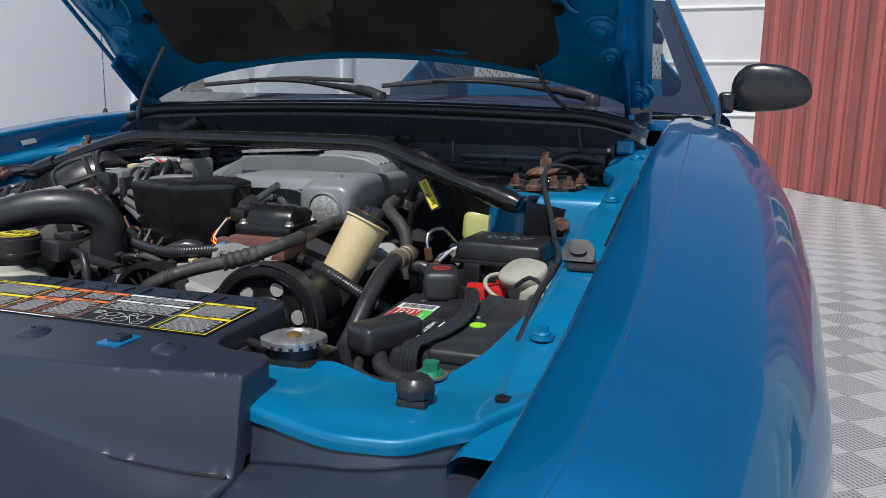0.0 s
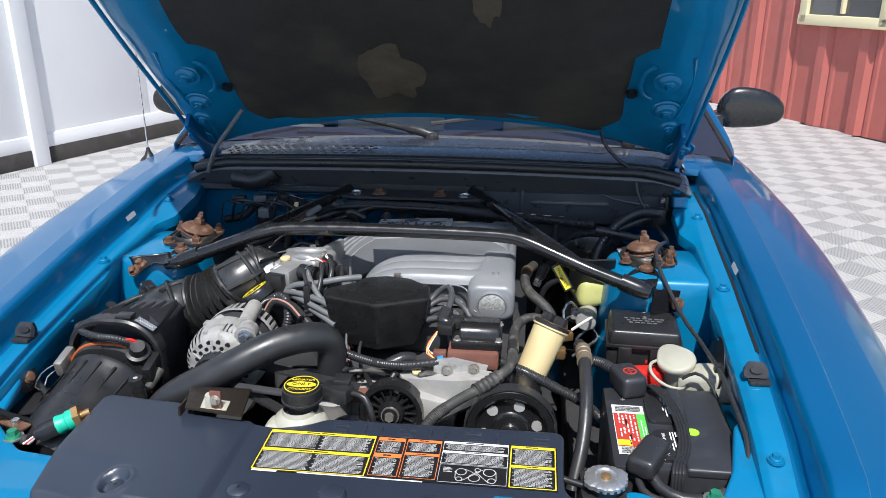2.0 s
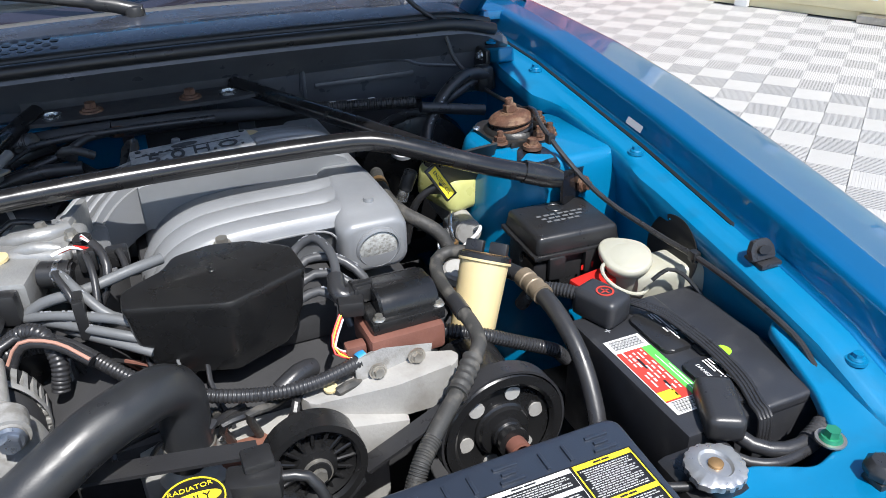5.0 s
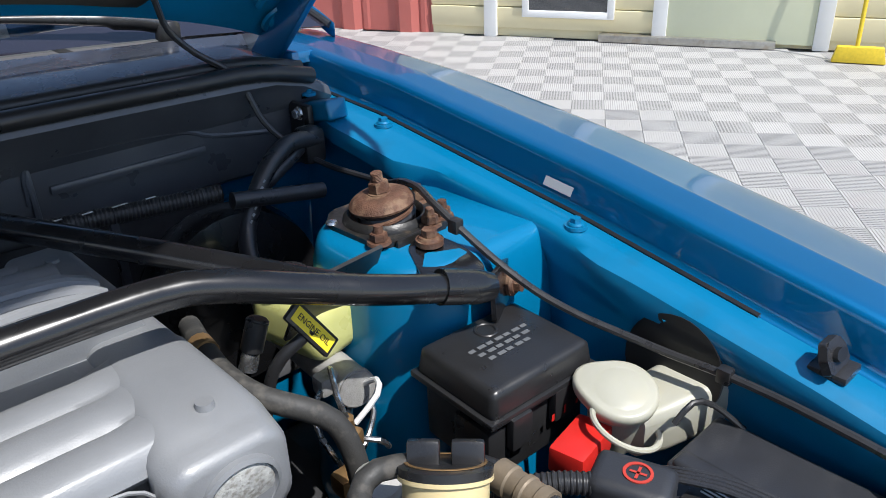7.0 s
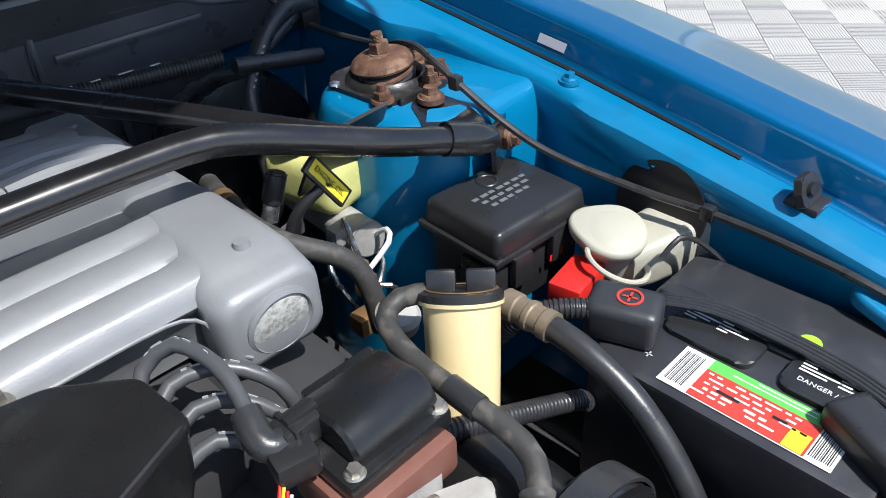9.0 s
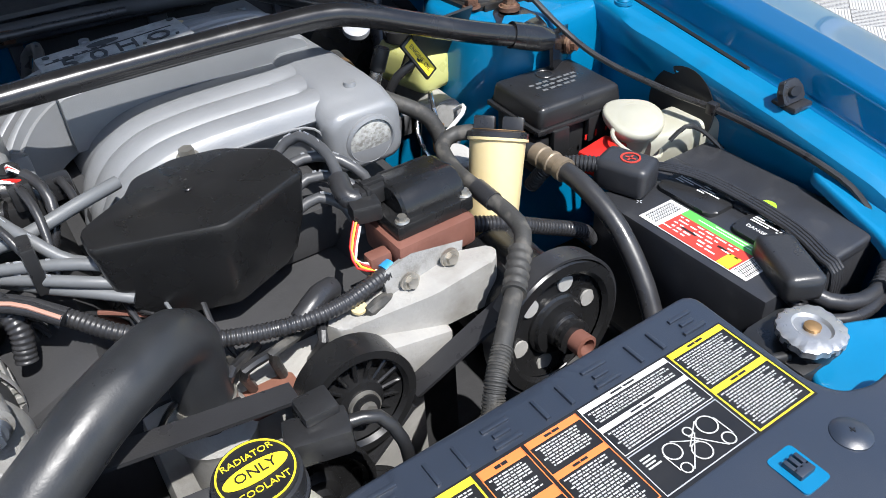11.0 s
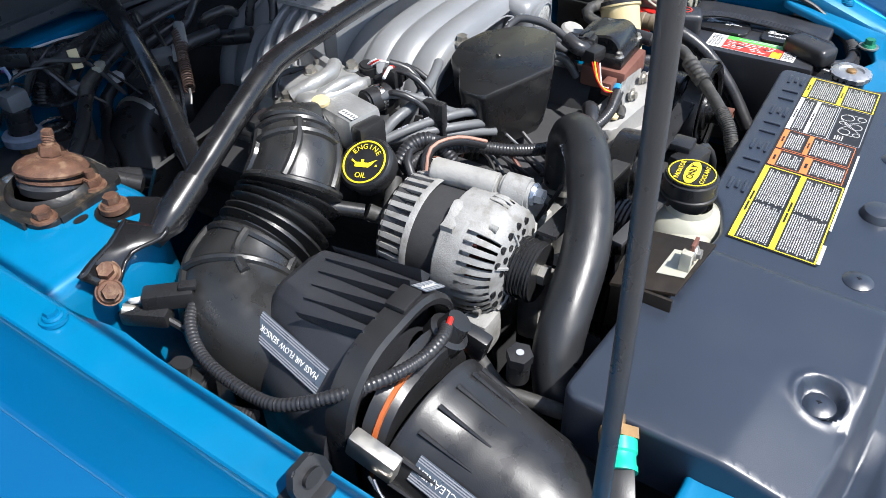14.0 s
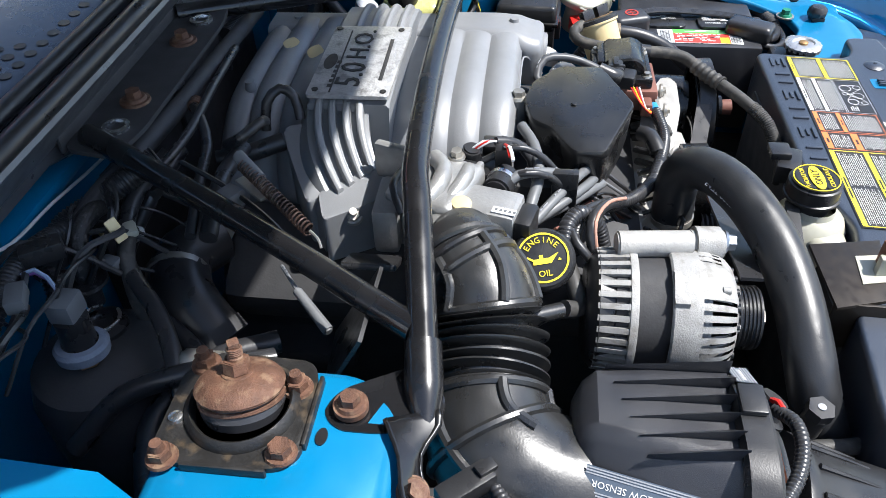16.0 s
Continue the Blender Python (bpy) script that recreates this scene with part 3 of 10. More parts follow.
def tower(s):
    """The boxed suspension tower; its outboard side runs into the apron."""
    bm = B()
    rings = []
    n0 = 0.432 if s > 0 else 0.462
    for z, g, r in ((0.45, 0.03, 0.05), (0.70, 0.012, 0.05), (0.80, 0.004, 0.05), (0.816, 0.0, 0.05), (0.824, -0.003, 0.048), (0.8295, -0.008, 0.046), (0.832, -0.015, 0.04)):
        poly = [(0.668, 1.166 - g), (0.668, 1.374 + g), (n0 + 0.045 - g, 1.374 + g), (n0 - g, 1.330), (n0 - g, 1.215), (n0 + 0.045, 1.168 - g)]
        rings.append([(s * x, y, z) for x, y in round_poly(poly, r, 6)])
    loft(bm, rings)
    t = part("strut_tower", bm, M_BLUEIN, car, "bright blue suspension tower", smooth=50)
    if s < 0:
        part("tower_hole", prism(B(), [(-0.537 + 0.0085 * math.cos(a), 1.238 + 0.0050 * math.sin(a)) for a in np.linspace(0, 2 * math.pi, 17)[:-1]], 0.8325, 0.8335), M_BLK, t)
    return t


for s in (1, -1):
    tower(s)

# pressed dimples in the aprons
for s in (1, -1):
    bm = B()
    y0 = 1.00 if s > 0 else 0.95
    x0, z0 = fx(y0) - 0.066, rail_z(y0) - 0.022
    vs = [bm.verts.new((s * a, b, c)) for a, b, c in ((x0 + 0.012, y0 + 0.035, z0), (x0 + 0.012, y0 - 0.035, z0), (x0 + 0.020, y0, z0 - 0.055), (x0 - 0.010, y0, z0 - 0.006))]
    for f in ((0, 1, 3), (1, 2, 3), (2, 0, 3)):
        bm.faces.new([vs[i] for i in f])
    part("apron_dimple", bm, M_BLUEIN, car, smooth=0)

# inner fender closing panels, firewall, floor of the bay
bm = B()
box(bm, (0, 1.672, 0.60), (1.30, 0.02, 0.60), 0.004)
part("firewall", bm, M_BLUEIN, car, "blue painted firewall")
bm = B()
box(bm, (-0.27, 1.640, 0.842), (0.44, 0.05, 0.018), 0.006)
box(bm, (-0.27, 1.650, 0.800), (0.44, 0.02, 0.09), 0.006)
part("firewall_ledge", bm, M_BLUEIN, car)
# Added black panel imitates deep shade over the middle of the blue firewall.
bm = B()
box(bm, (0.16, 1.652, 0.66), (0.66, 0.018, 0.38), 0.006)
part("firewall_pad", bm, M_MATTE, car, "added black panel standing in for deep shade on the firewall")
for x, w in ((-0.08, 0.02), (0.13, 0.03), (0.33, 0.012)):
    bm = B()
    box(bm, (x, 1.640, 0.76), (w, 0.014, 0.16), 0.004)
    part("firewall_rib", bm, M_COWL, car)
bm = B()
box(bm, (0, 1.1, 0.30), (1.2, 1.3, 0.02), 0.004)
part("splash_pan", bm, M_MATTE, car)
for s in (1, -1):
    part("wheelhouse_liner", box(B(), (s * 0.635, 1.08, 0.365), (0.018, 1.24, 0.26), 0.004), M_MATTE, car)
    bm = B()
    box(bm, (s * 0.40, 1.0, 0.42), (0.08, 1.3, 0.12), 0.012)
    part("frame_rail", bm, M_MATTE, car)

# cowl: front face, top, seal and grille
def cowl_y(x):
    return 1.590 - 0.032 * (1 - (x / 0.66) ** 2)


def cowl_z(x):
    return 0.928 + 0.020 * (1 - (x / 0.66) ** 2) - 0.030 * (max(0.0, abs(x) - 0.55) / 0.11) ** 2


face, grille = [], []
for i in range(29):
    x = -0.66 + 1.32 * i / 28
    k = 1 - (x / 0.66) ** 2
    y0, z0 = cowl_y(x), cowl_z(x)
    zb = interp(x, (-0.60, -0.22, -0.12, 0.62), (0.866, 0.866, 0.815, 0.800))
    face.append([(x, 1.660, zb - 0.004), (x, 1.622, zb), (x, 1.615, zb + 0.006), (x, 1.614, zb + 0.02), (x, 1.611, 0.888), (x, 1.603, 0.898), (x, y0 + 0.018, z0 - 0.016), (x, y0 + 0.006, z0 - 0.002), (x, y0 + 0.012, z0 + 0.010), (x, y0 + 0.03, z0 + 0.015)])
    grille.append([(x, y0 + 0.031, z0 + 0.016), (x, y0 + 0.052, z0 + 0.018), (x, y0 + 0.062, z0 + 0.025), (x, y0 + 0.15, z0 + 0.032), (x, 1.81 - 0.07 * (1 - k), 0.986 - 0.016 * (1 - k))])
part("cowl_face", loft(B(), face, closed=False), M_COWL, car, "black cowl front face", smooth=35)
part("cowl_grille", loft(B(), grille, closed=False), M_GRILLE, car, "faded black cowl grille panel", smooth=35)
for dy, dz, r in ((0.012, 0.016, 0.0120), (0.040, 0.024, 0.0100)):
    bm = B()
    hose(bm, [(x, cowl_y(x) + dy, cowl_z(x) + dz) for x in np.linspace(-0.63, 0.63, 15)], r, 10, 0.03)
    part("cowl_seal", bm, M_RUBSEAL, car, "black rubber cowl weatherstrip")
for x, w, h in ((0.065, 0.030, 0.085), (-0.055, 0.012, 0.07), (0.36, 0.20, 0.012), (0.24, 0.008, 0.08)):
    part("cowl_rib", box(B(), (x, 1.612, 0.862), (w, 0.012, h), 0.004), M_COWL, car)
part("cowl_pocket_edge", hose(B(), [(x, 1.613 - 0.6 * max(0, z - 0.888), z) for x, z in ((0.235, 0.850), (0.238, 0.895), (0.25, 0.903), (0.32, 0.902), (0.39, 0.899), (0.44, 0.890), (0.475, 0.876), (0.56, 0.862))], 0.0038, 8), M_COWL, car)
part("cowl_pocket_edge", hose(B(), [(x, 1.613 - 0.6 * max(0, z - 0.888), z) for x, z in ((-0.20, 0.872), (-0.21, 0.896), (-0.26, 0.900), (-0.34, 0.896), (-0.40, 0.888))], 0.0034, 8), M_COWL, car)
# ventilation holes in staggered rows
vs, fs = [], []
for row in range(5):
    for i in range(46):
        x = -0.57 + 1.14 * (i + 0.5 * (row % 2)) / 46
        if row and x > -0.16:
            continue
        y = cowl_y(x) + 0.074 + 0.019 * row
        z = cowl_z(x) + 0.025 + 0.08 * (0.012 + 0.019 * row) + 0.0012
        b = len(vs)
        vs += [(x + 0.0072 * math.cos(a), y + 0.0066 * math.sin(a), z + 0.0006 * math.sin(a)) for a in np.linspace(0, 2 * math.pi, 13)[:-1]]
        fs.append(tuple(range(b, b + 12)))
me = bpy.data.meshes.new("perforation")
me.from_pydata(vs, [], fs)
me.materials.append(M_BLK)
tagged(attach(new("perforation", me), car), "rows of round air holes", kind="stuff")

# windscreen, pillars, cabin
def wsec(t):
    """Windscreen frame at t from base (0) to top (1): half width, y at the centre, y at the side, z centre, z side."""
    return 0.790 - 0.155 * t, 1.84 + 0.76 * t, 1.775 + 0.765 * t, 0.985 + 0.345 * t, 0.953 + 0.347 * t


def on_glass(u, t, lift=0.0):
    """A point of the windscreen; the passenger half is a little narrower."""
    h, yc, ys, zc, zs = wsec(t)
    if u < 0:
        h = 0.765 - 0.115 * t
    return V(h * u, yc + (ys - yc) * u * u - 0.4 * lift, zc + (zs - zc) * u * u + 0.9 * lift)


ws = part("windscreen", loft(B(), [[on_glass(u, i / 12) for u in np.linspace(-1, 1, 21)] for i in range(13)], closed=False), M_GLASS, car, "curved windscreen glass", smooth=60)
ws.visible_shadow = False
# black border round the glass, its inner corners rounded
inner = [(0.945 - 0.02 * t, t) for t in np.linspace(1.0, 0.26, 10)] + [(0.940 - 0.055 * (1 - math.cos(a)), 0.24 - 0.13 * math.sin(a)) for a in np.linspace(0, math.pi / 2, 7)] + [(u, 0.11 - 0.08 * (1 - (u / 0.885) ** 2)) for u in np.linspace(0.84, 0.0, 9)]
outer = [(1.0, t) for t in np.linspace(1.0, 0.26, 10)] + [(1.0, t) for t in np.linspace(0.22, 0.06, 4)] + [(1.0, 0.0), (0.96, 0.0), (0.87, 0.0)] + [(u, 0.0) for u in np.linspace(0.84, 0.0, 9)]
inner += [(-u, t) for u, t in inner[-2::-1]]
outer += [(-u, t) for u, t in outer[-2::-1]]
part("glass_border", loft(B(), [[on_glass(*a, 0.003), on_glass(*b, 0.003)] for a, b in zip(inner, outer)], closed=False), M_FRIT, ws, "black ceramic border", smooth=60)
for s in (1, -1):
    rings = []
    for t in (-0.015, 0.03, 0.1, 0.2, 0.3, 0.45, 0.6, 0.8, 1.0):
        p = on_glass(s, t)
        w = interp(t, (-0.015, 0.03, 0.12, 0.5, 1.0), (0.004, 0.020, 0.032, 0.030, 0.028))
        rings.append([p + V(s * a * w, b * w, c) for a, b, c in ((0.08, 0.0, -0.010), (0.10, 0.0, 0.007), (0.35, 0.15, 0.013), (0.75, 0.5, 0.011), (1.0, 0.9, 0.0), (1.0, 1.4, -0.016))])
    part("pillar", loft(B(), rings), M_BLUE, car, smooth=50)
    bm = B()
    hose(bm, [on_glass(s, t, 0.005) + V(s * 0.001, 0, 0) for t in (0.0, 0.3, 0.6, 1.0)], 0.0065, 8, 0.05)
    part("windscreen_trim", bm, M_RUBSEAL, car)
    bm = B()
    prism(bm, [(s * x, y) for x, y in ((0.655, 1.70), (0.70, 1.69), (0.73, 1.80), (0.80, 1.875), (0.74, 1.93), (0.655, 1.86))][::s], 0.925, lambda x, y: 0.943 + 0.04 * (y - 1.70), 0.004)
    part("scuttle_corner", bm, M_BLUE, car)
bm = B()
rings = []
for y, h, z in ((2.54, 0.655, 1.325), (2.8, 0.655, 1.352), (3.2, 0.62, 1.35), (3.50, 0.58, 1.31)):
    rings.append([(h * u, y, z - 0.045 * u * u) for u in np.linspace(-1, 1, 13)])
loft(bm, rings, closed=False)
rf = part("roof", bm, M_BLUE, car, smooth=60)
mod = rf.modifiers.new("thick", "SOLIDIFY")
mod.thickness = 0.02
bm = B()
loft(bm, [[(h * u, y, z - 0.045 * u * u) for u in np.linspace(-1, 1, 13)] for y, h, z in ((3.505, 0.578, 1.307), (3.78, 0.575, 1.18), (4.05, 0.58, 1.02))], closed=False)
rw = part("rear_window", bm, M_GLASS, car, "curved rear window glass", smooth=60)
rw.visible_shadow = False
bm = B()
loft(bm, [[(h * u, y, z - 0.03 * u * u) for u in np.linspace(-1, 1, 13)] for y, h, z in ((4.052, 0.60, 1.015), (4.30, 0.66, 0.985), (4.50, 0.66, 0.965), (4.55, 0.65, 0.90))], closed=False)
part("boot_lid", bm, M_BLUE, car, smooth=60)
for s in (1, -1):
    bm = B()
    rings = []
    for y in np.linspace(1.865, 3.0, 9):
        o = fo(y)
        rings.append([(s * (o - 0.212 * a), y, fz(1.86) - b) for a, b in ((0.62, 0.03), (0.60, 0.008), (0.55, 0.009), (0.37, 0.021), (0.23, 0.042), (0.13, 0.074), (0.06, 0.115), (0.03, 0.17), (0.0, 0.25), (-0.02, 0.32), (0.0, 0.5), (0.1, 0.67))])
    loft(bm, rings, closed=False)
    d = part("door", bm, M_BLUE, car, smooth=60)
    mod = d.modifiers.new("thick", "SOLIDIFY")
    mod.thickness = 0.02
    bm = B()
    rings = []
    for y in np.linspace(3.005, 4.35, 9):
        o, z = fo(y), 0.965
        rings.append([(s * (o - 0.30), y, z + 0.02), (s * (o - 0.08), y, z), (s * (o - 0.045), y, z - 0.03), (s * (o - 0.015), y, z - 0.12), (s * o, y, z - 0.26), (s * (o + 0.005), y, z - 0.4), (s * (o - 0.02), y, 0.28)])
    loft(bm, rings, closed=False)
    part("quarter_panel", bm, M_BLUE, car, smooth=60)
    # door mirror
    bm = B()
    rings = []
    for x, zt, zb in ((0.834, 1.040, 0.985), (0.838, 1.055, 0.976), (0.848, 1.072, 0.971), (0.866, 1.087, 0.968), (0.885, 1.0925, 0.967), (0.91, 1.0935, 0.968), (0.94, 1.090, 0.970), (0.965, 1.085, 0.973), (0.99, 1.075, 0.978), (1.01, 1.062, 0.985), (1.022, 1.049, 0.994), (1.028, 1.038, 1.004), (1.030, 1.026, 1.014)):
        c, h = (zt + zb) / 2, (zt - zb) / 2
        w = 0.062 * min(1.0, (h / 0.062) ** 0.8)
        rings.append([(s * x, 2.18 + (w if math.cos(v) < 0 else 0.35 * w) * -math.cos(v), c + h * math.copysign(abs(math.sin(v)) ** 0.85, math.sin(v))) for v in np.linspace(0, 2 * math.pi, 33)[:-1]])
    loft(bm, rings)
    mr = part("door_mirror", bm, M_GLOSS, car, "gloss black door mirror", smooth=70)
    bm = B()
    box(bm, (s * 0.822, 2.17, 0.990), (0.040, 0.09, 0.055), 0.012, None, 3)
    part("mirror_foot", bm, M_GLOSS, mr)
    bm = B()
    box(bm, (s * 0.60, 2.02, 0.93), (0.35, 0.3, 0.05), 0.02)
    part("dash", bm, M_DARKINT, car)
    # seats
    bm = B()
    box(bm, (s * 0.36, 2.95, 0.72), (0.46, 0.16, 0.50), 0.06, Matrix.Rotation(radians(-14), 3, "X"), 3)
    box(bm, (s * 0.36, 3.01, 1.00), (0.24, 0.1, 0.14), 0.04, None, 3)
    part("seat", bm, M_SEAT, car, "pale cloth front seat")
bm = B()
box(bm, (0, 2.6, 0.45), (1.4, 1.9, 0.05), 0.01)
part("cabin_floor", bm, M_DARKINT, car)
bm = B()
box(bm, (0, 2.02, 0.86), (1.3, 0.35, 0.16), 0.05, None, 3)
part("dashboard", bm, M_DARKINT, car)

# rear pillars and tail
for s in (1, -1):
    pl = part("rear_pillar", loft(B(), [[(s * a, y, z) for a, z in ((h, zt), (h + 0.012, zt - 0.03), (o, 0.972))] for y, h, zt, o in ((3.62, 0.578, 1.215, 0.795), (3.78, 0.577, 1.135, 0.79), (4.05, 0.585, 0.985, 0.78))], closed=False), M_BLUE, car, smooth=50)
    mod = pl.modifiers.new("thick", "SOLIDIFY")
    mod.thickness = 0.012
rings = []
for u in np.linspace(-1, 1, 21):
    x, y = 0.86 * u, 4.56 - 0.22 * abs(u) ** 3
    rings.append([(x, y - 0.02, 0.955 - 0.03 * u * u), (x, y, 0.90), (x, y + 0.03, 0.72), (x * 1.01, y + 0.09, 0.66), (x * 1.01, y + 0.10, 0.45), (x, y + 0.05, 0.27), (x, y - 0.15, 0.24)])
part("rear_bumper_cover", loft(B(), rings, closed=False), M_BLUE, car, smooth=50)

# bumper and underbody
bm = B()
rings = []
for u in np.linspace(-1, 1, 25):
    x = 0.83 * u
    y = 0.12 + 0.30 * abs(u) ** 3
    rings.append([(x, y + 0.17, 0.655), (x, y + 0.08, 0.645), (x * 1.01, y + 0.02, 0.60), (x * 1.02, y - 0.02, 0.52), (x * 1.02, y - 0.01, 0.40), (x * 1.0, y + 0.03, 0.25), (x, y + 0.2, 0.22)])
loft(bm, rings, closed=False)
part("bumper_cover", bm, M_BLUE, car, smooth=60)
for s in (1, -1):
    bm = B()
    box(bm, (s * 0.63, 0.33, 0.60), (0.34, 0.10, 0.11), 0.03, Matrix.Rotation(radians(s * 18), 3, "Z"), 3)
    part("headlamp", bm, M_WGLASS, car, "clear headlamp")

for s in (1, -1):
    for y in (1.22, 3.79):
        w = thing("wheel", (s * 0.80, y, 0.31), "", "")
        w.name = "wheel"
        attach(w, car)
        bm = B()
        lathe(bm, [(0.20, -0.11), (0.28, -0.115), (0.305, -0.10), (0.315, -0.06), (0.315, 0.06), (0.305, 0.10), (0.28, 0.115), (0.20, 0.11)], (s * 0.79, y, 0.315), (1, 0, 0), 40)
        t = part("tyre", bm, M_TYRE)
        t.parent = w
        t.matrix_parent_inverse = Matrix.Translation((-s * 0.80, -y, -0.31))
        bm = B()
        lathe(bm, [(0.20, 0.09), (0.19, 0.06), (0.12, 0.05), (0.05, 0.085), (0, 0.09)], (s * 0.79, y, 0.315), (s, 0, 0), 40)
        t = part("rim", bm, M_STEEL)
        t.parent = w
        t.matrix_parent_inverse = Matrix.Translation((-s * 0.80, -y, -0.31))

# antenna on the passenger-side fender
an = part("antenna_base", lathe(B(), [(0.026, 0), (0.024, 0.006), (0.012, 0.018), (0.007, 0.03), (0.004, 0.04), (0, 0.042)], (-0.845, 1.755, fz(1.755) - 0.035), (0, 0, 1), 20), M_BLACK, car)
part("mast", cyl(B(), (-0.845, 1.755, 0.94), (-0.86, 1.78, 1.75), 0.0022, 0.0014, 8), M_STEEL, an)

# ---- hood ----
HA = math.atan(0.88)
HX = V(1, 0, 0)
HU = V(0, -math.cos(HA), math.sin(HA))
HN = V(0, math.sin(HA), math.cos(HA))
HO = V(0, 1.712, 0.945)


def hood_at(x, u, h):
    """A place on the open hood: across, up the slope from the hinge, above its under side."""
    return HO + HX * x + HU * u + HN * h


HL = 1.30


def half(u):
    return interp(u, (0, 0.1, 0.5, 0.9, 1.15, 1.3), (0.655, 0.66, 0.665, 0.655, 0.62, 0.56))


def crown(x, u):
    return 0.045 * (1 - (x / 0.67) ** 2)




def rear(x, u):
    """Bows the rear edge of the hood."""
    return u + 0.155 * (1 - (x / 0.66) ** 2) ** 0.72 * (1 - u / HL) ** 2 if abs(x) < 0.66 else u


def nose(x, u):
    """Bows the front edge of the hood."""
    return (0.14 - 0.45 * (abs(x) / 0.6) ** 2.2) * (max(0.0, u - 0.5) / (HL - 0.5)) ** 2


bm = B()
rings = []
for i in range(27):
    u = HL * i / 26
    w = half(u)
    rings.append([hood_at(w * k, rear(w * k, u) + nose(w * k, u), crown(w * k, u) + 0.035) for k in np.linspace(-1, 1, 25)])
loft(bm, rings, closed=False)
hood = part("hood", bm, M_BLUE, car, "teal-blue hood propped open", smooth=60)
bm = B()
rings = []
for i in range(27):
    u = HL * i / 26
    w = half(u)
    sec = []
    for k in np.linspace(-1, 1, 41):
        x = w * k
        d = w - abs(x)
        h = crown(x, u) * 0.9 + 0.030
        if d < 0.02:
            h = crown(x, u) + 0.034 - 0.03 * (d / 0.02)
        elif d < 0.13:
            h = 0.004 + 0.006 * math.sin(u * 30) * (0.5 if u > 0.25 else 1)
        elif d < 0.16:
            h = 0.004 + (d - 0.13) / 0.03 * 0.012
        else:
            h = 0.016 + crown(x, u) * 0.75
        if u < 0.10 and d >= 0.02:
            h = 0.004 + crown(x, u) * 0.75
        sec.append(hood_at(x, rear(x, u) + nose(x, u), h))
    rings.append(sec)
loft(bm, rings, closed=False)
part("inner_panel", bm, M_BLUEIN, hood, "blue pressed inner hood frame", smooth=50)
for s in (1, -1):
    part("drain_hole", cyl(B(), hood_at(s * 0.483, 0.30, 0.0165), hood_at(s * 0.483, 0.30, 0.026), 0.013, n=16), M_BLK, hood)
for s in (1, -1):
    for x, u in ((0.555, 0.374), (0.566, 0.26), (0.584, 0.192), (0.632, 0.083)):
        bm = B()
        p = hood_at(s * x, u, 0.006)
        lathe(bm, [(0.036, 0.0), (0.034, 0.004), (0.026, 0.003), (0.022, 0.012), (0.014, 0.013)], p, -HN, 24)
        hexhead(bm, p - HN * 0.012, -HN, 0.009, 0.010)
        part("hinge_bolt", bm, M_BLUEIN, hood)
    bm = B()
    box(bm, hood_at(s * 0.615, 0.10, -0.012), (0.012, 0.22, 0.05), 0.004, Matrix.Rotation(-HA, 3, "X"))
    box(bm, (s * 0.625, 1.66, 0.93), (0.012, 0.07, 0.06), 0.004)
    part("hinge", bm, M_BLUE, hood)
for s in (1, -1):
    part("hem", hose(B(), [hood_at(s * (half(u) - 0.014), rear(s * (half(u) - 0.014), u), 0.003) for u in np.linspace(0.02, 1.1, 13)], 0.0055, 8, 0.05), M_BLUEIN, hood)
    part("bead", hose(B(), [hood_at(s * (half(u) - 0.070 - 0.012 * math.sin(u * 14)), u, 0.007) for u in np.linspace(0.12, 0.46, 12)], 0.006, 8, 0.03), M_BLUEIN, hood)
    part("bead", hose(B(), [hood_at(s * x, u, 0.010) for x, u in ((0.52, 0.42), (0.50, 0.40), (0.495, 0.35), (0.51, 0.31), (0.53, 0.30))], 0.005, 8, 0.02), M_BLUEIN, hood)
# insulation pad
bm = B()
rings = []
padw = (lambda u: interp(u, (0.10, 0.17, 0.34, 0.45, 0.478, 1.0, 1.12), (0.42, 0.475, 0.475, 0.475, 0.598, 0.585, 0.48)))


def pad_h(x, u):
    return 0.004 + crown(x, u) * 0.72 + 0.006 * noise.noise(V(x * 6, u * 6, 1))


for i in range(33):
    u = 0.10 + 1.04 * i / 32
    w = padw(u)
    sec = []
    for k in np.linspace(-1, 1, 29):
        x = w * k
        h = pad_h(x, u)
        if abs(k) > 0.99 or i in (0, 32):
            h += 0.012
        sec.append(hood_at(x, max(u, rear(x, 0.0) + 0.020 + 0.012 * i / 8), h))
    rings.append(sec)
loft(bm, rings, closed=False)
pad = part("insulation_pad", bm, M_PAD, hood, "dark worn felt insulation pad", smooth=60)


def patch(x0, u0, rx, ru, seed):
    """A worn place in the felt, with a ragged outline."""
    bm = B()
    rings = []
    for q in (0.02, 0.35, 0.7, 1.0):
        ring = []
        for a in np.linspace(0, 2 * math.pi, 37)[:-1]:
            g = q * (1 + 0.55 * noise.noise(V(math.cos(a) * 1.6, math.sin(a) * 1.6, seed)) + 0.2 * noise.noise(V(math.cos(a) * 5, math.sin(a) * 5, seed)))
            x, u = x0 + rx * g * math.cos(a), u0 + ru * g * math.sin(a)
            ring.append(hood_at(x, u, pad_h(x, u) - 0.0025))
        rings.append(ring)
    loft(bm, rings)
    part("worn_patch", bm, M_PADSTAIN, pad, smooth=60)


patch(-0.082, 0.35, 0.070, 0.115, 4)
patch(0.16, 0.62, 0.03, 0.09, 7)
patch(-0.25, 0.75, 0.05, 0.04, 2)

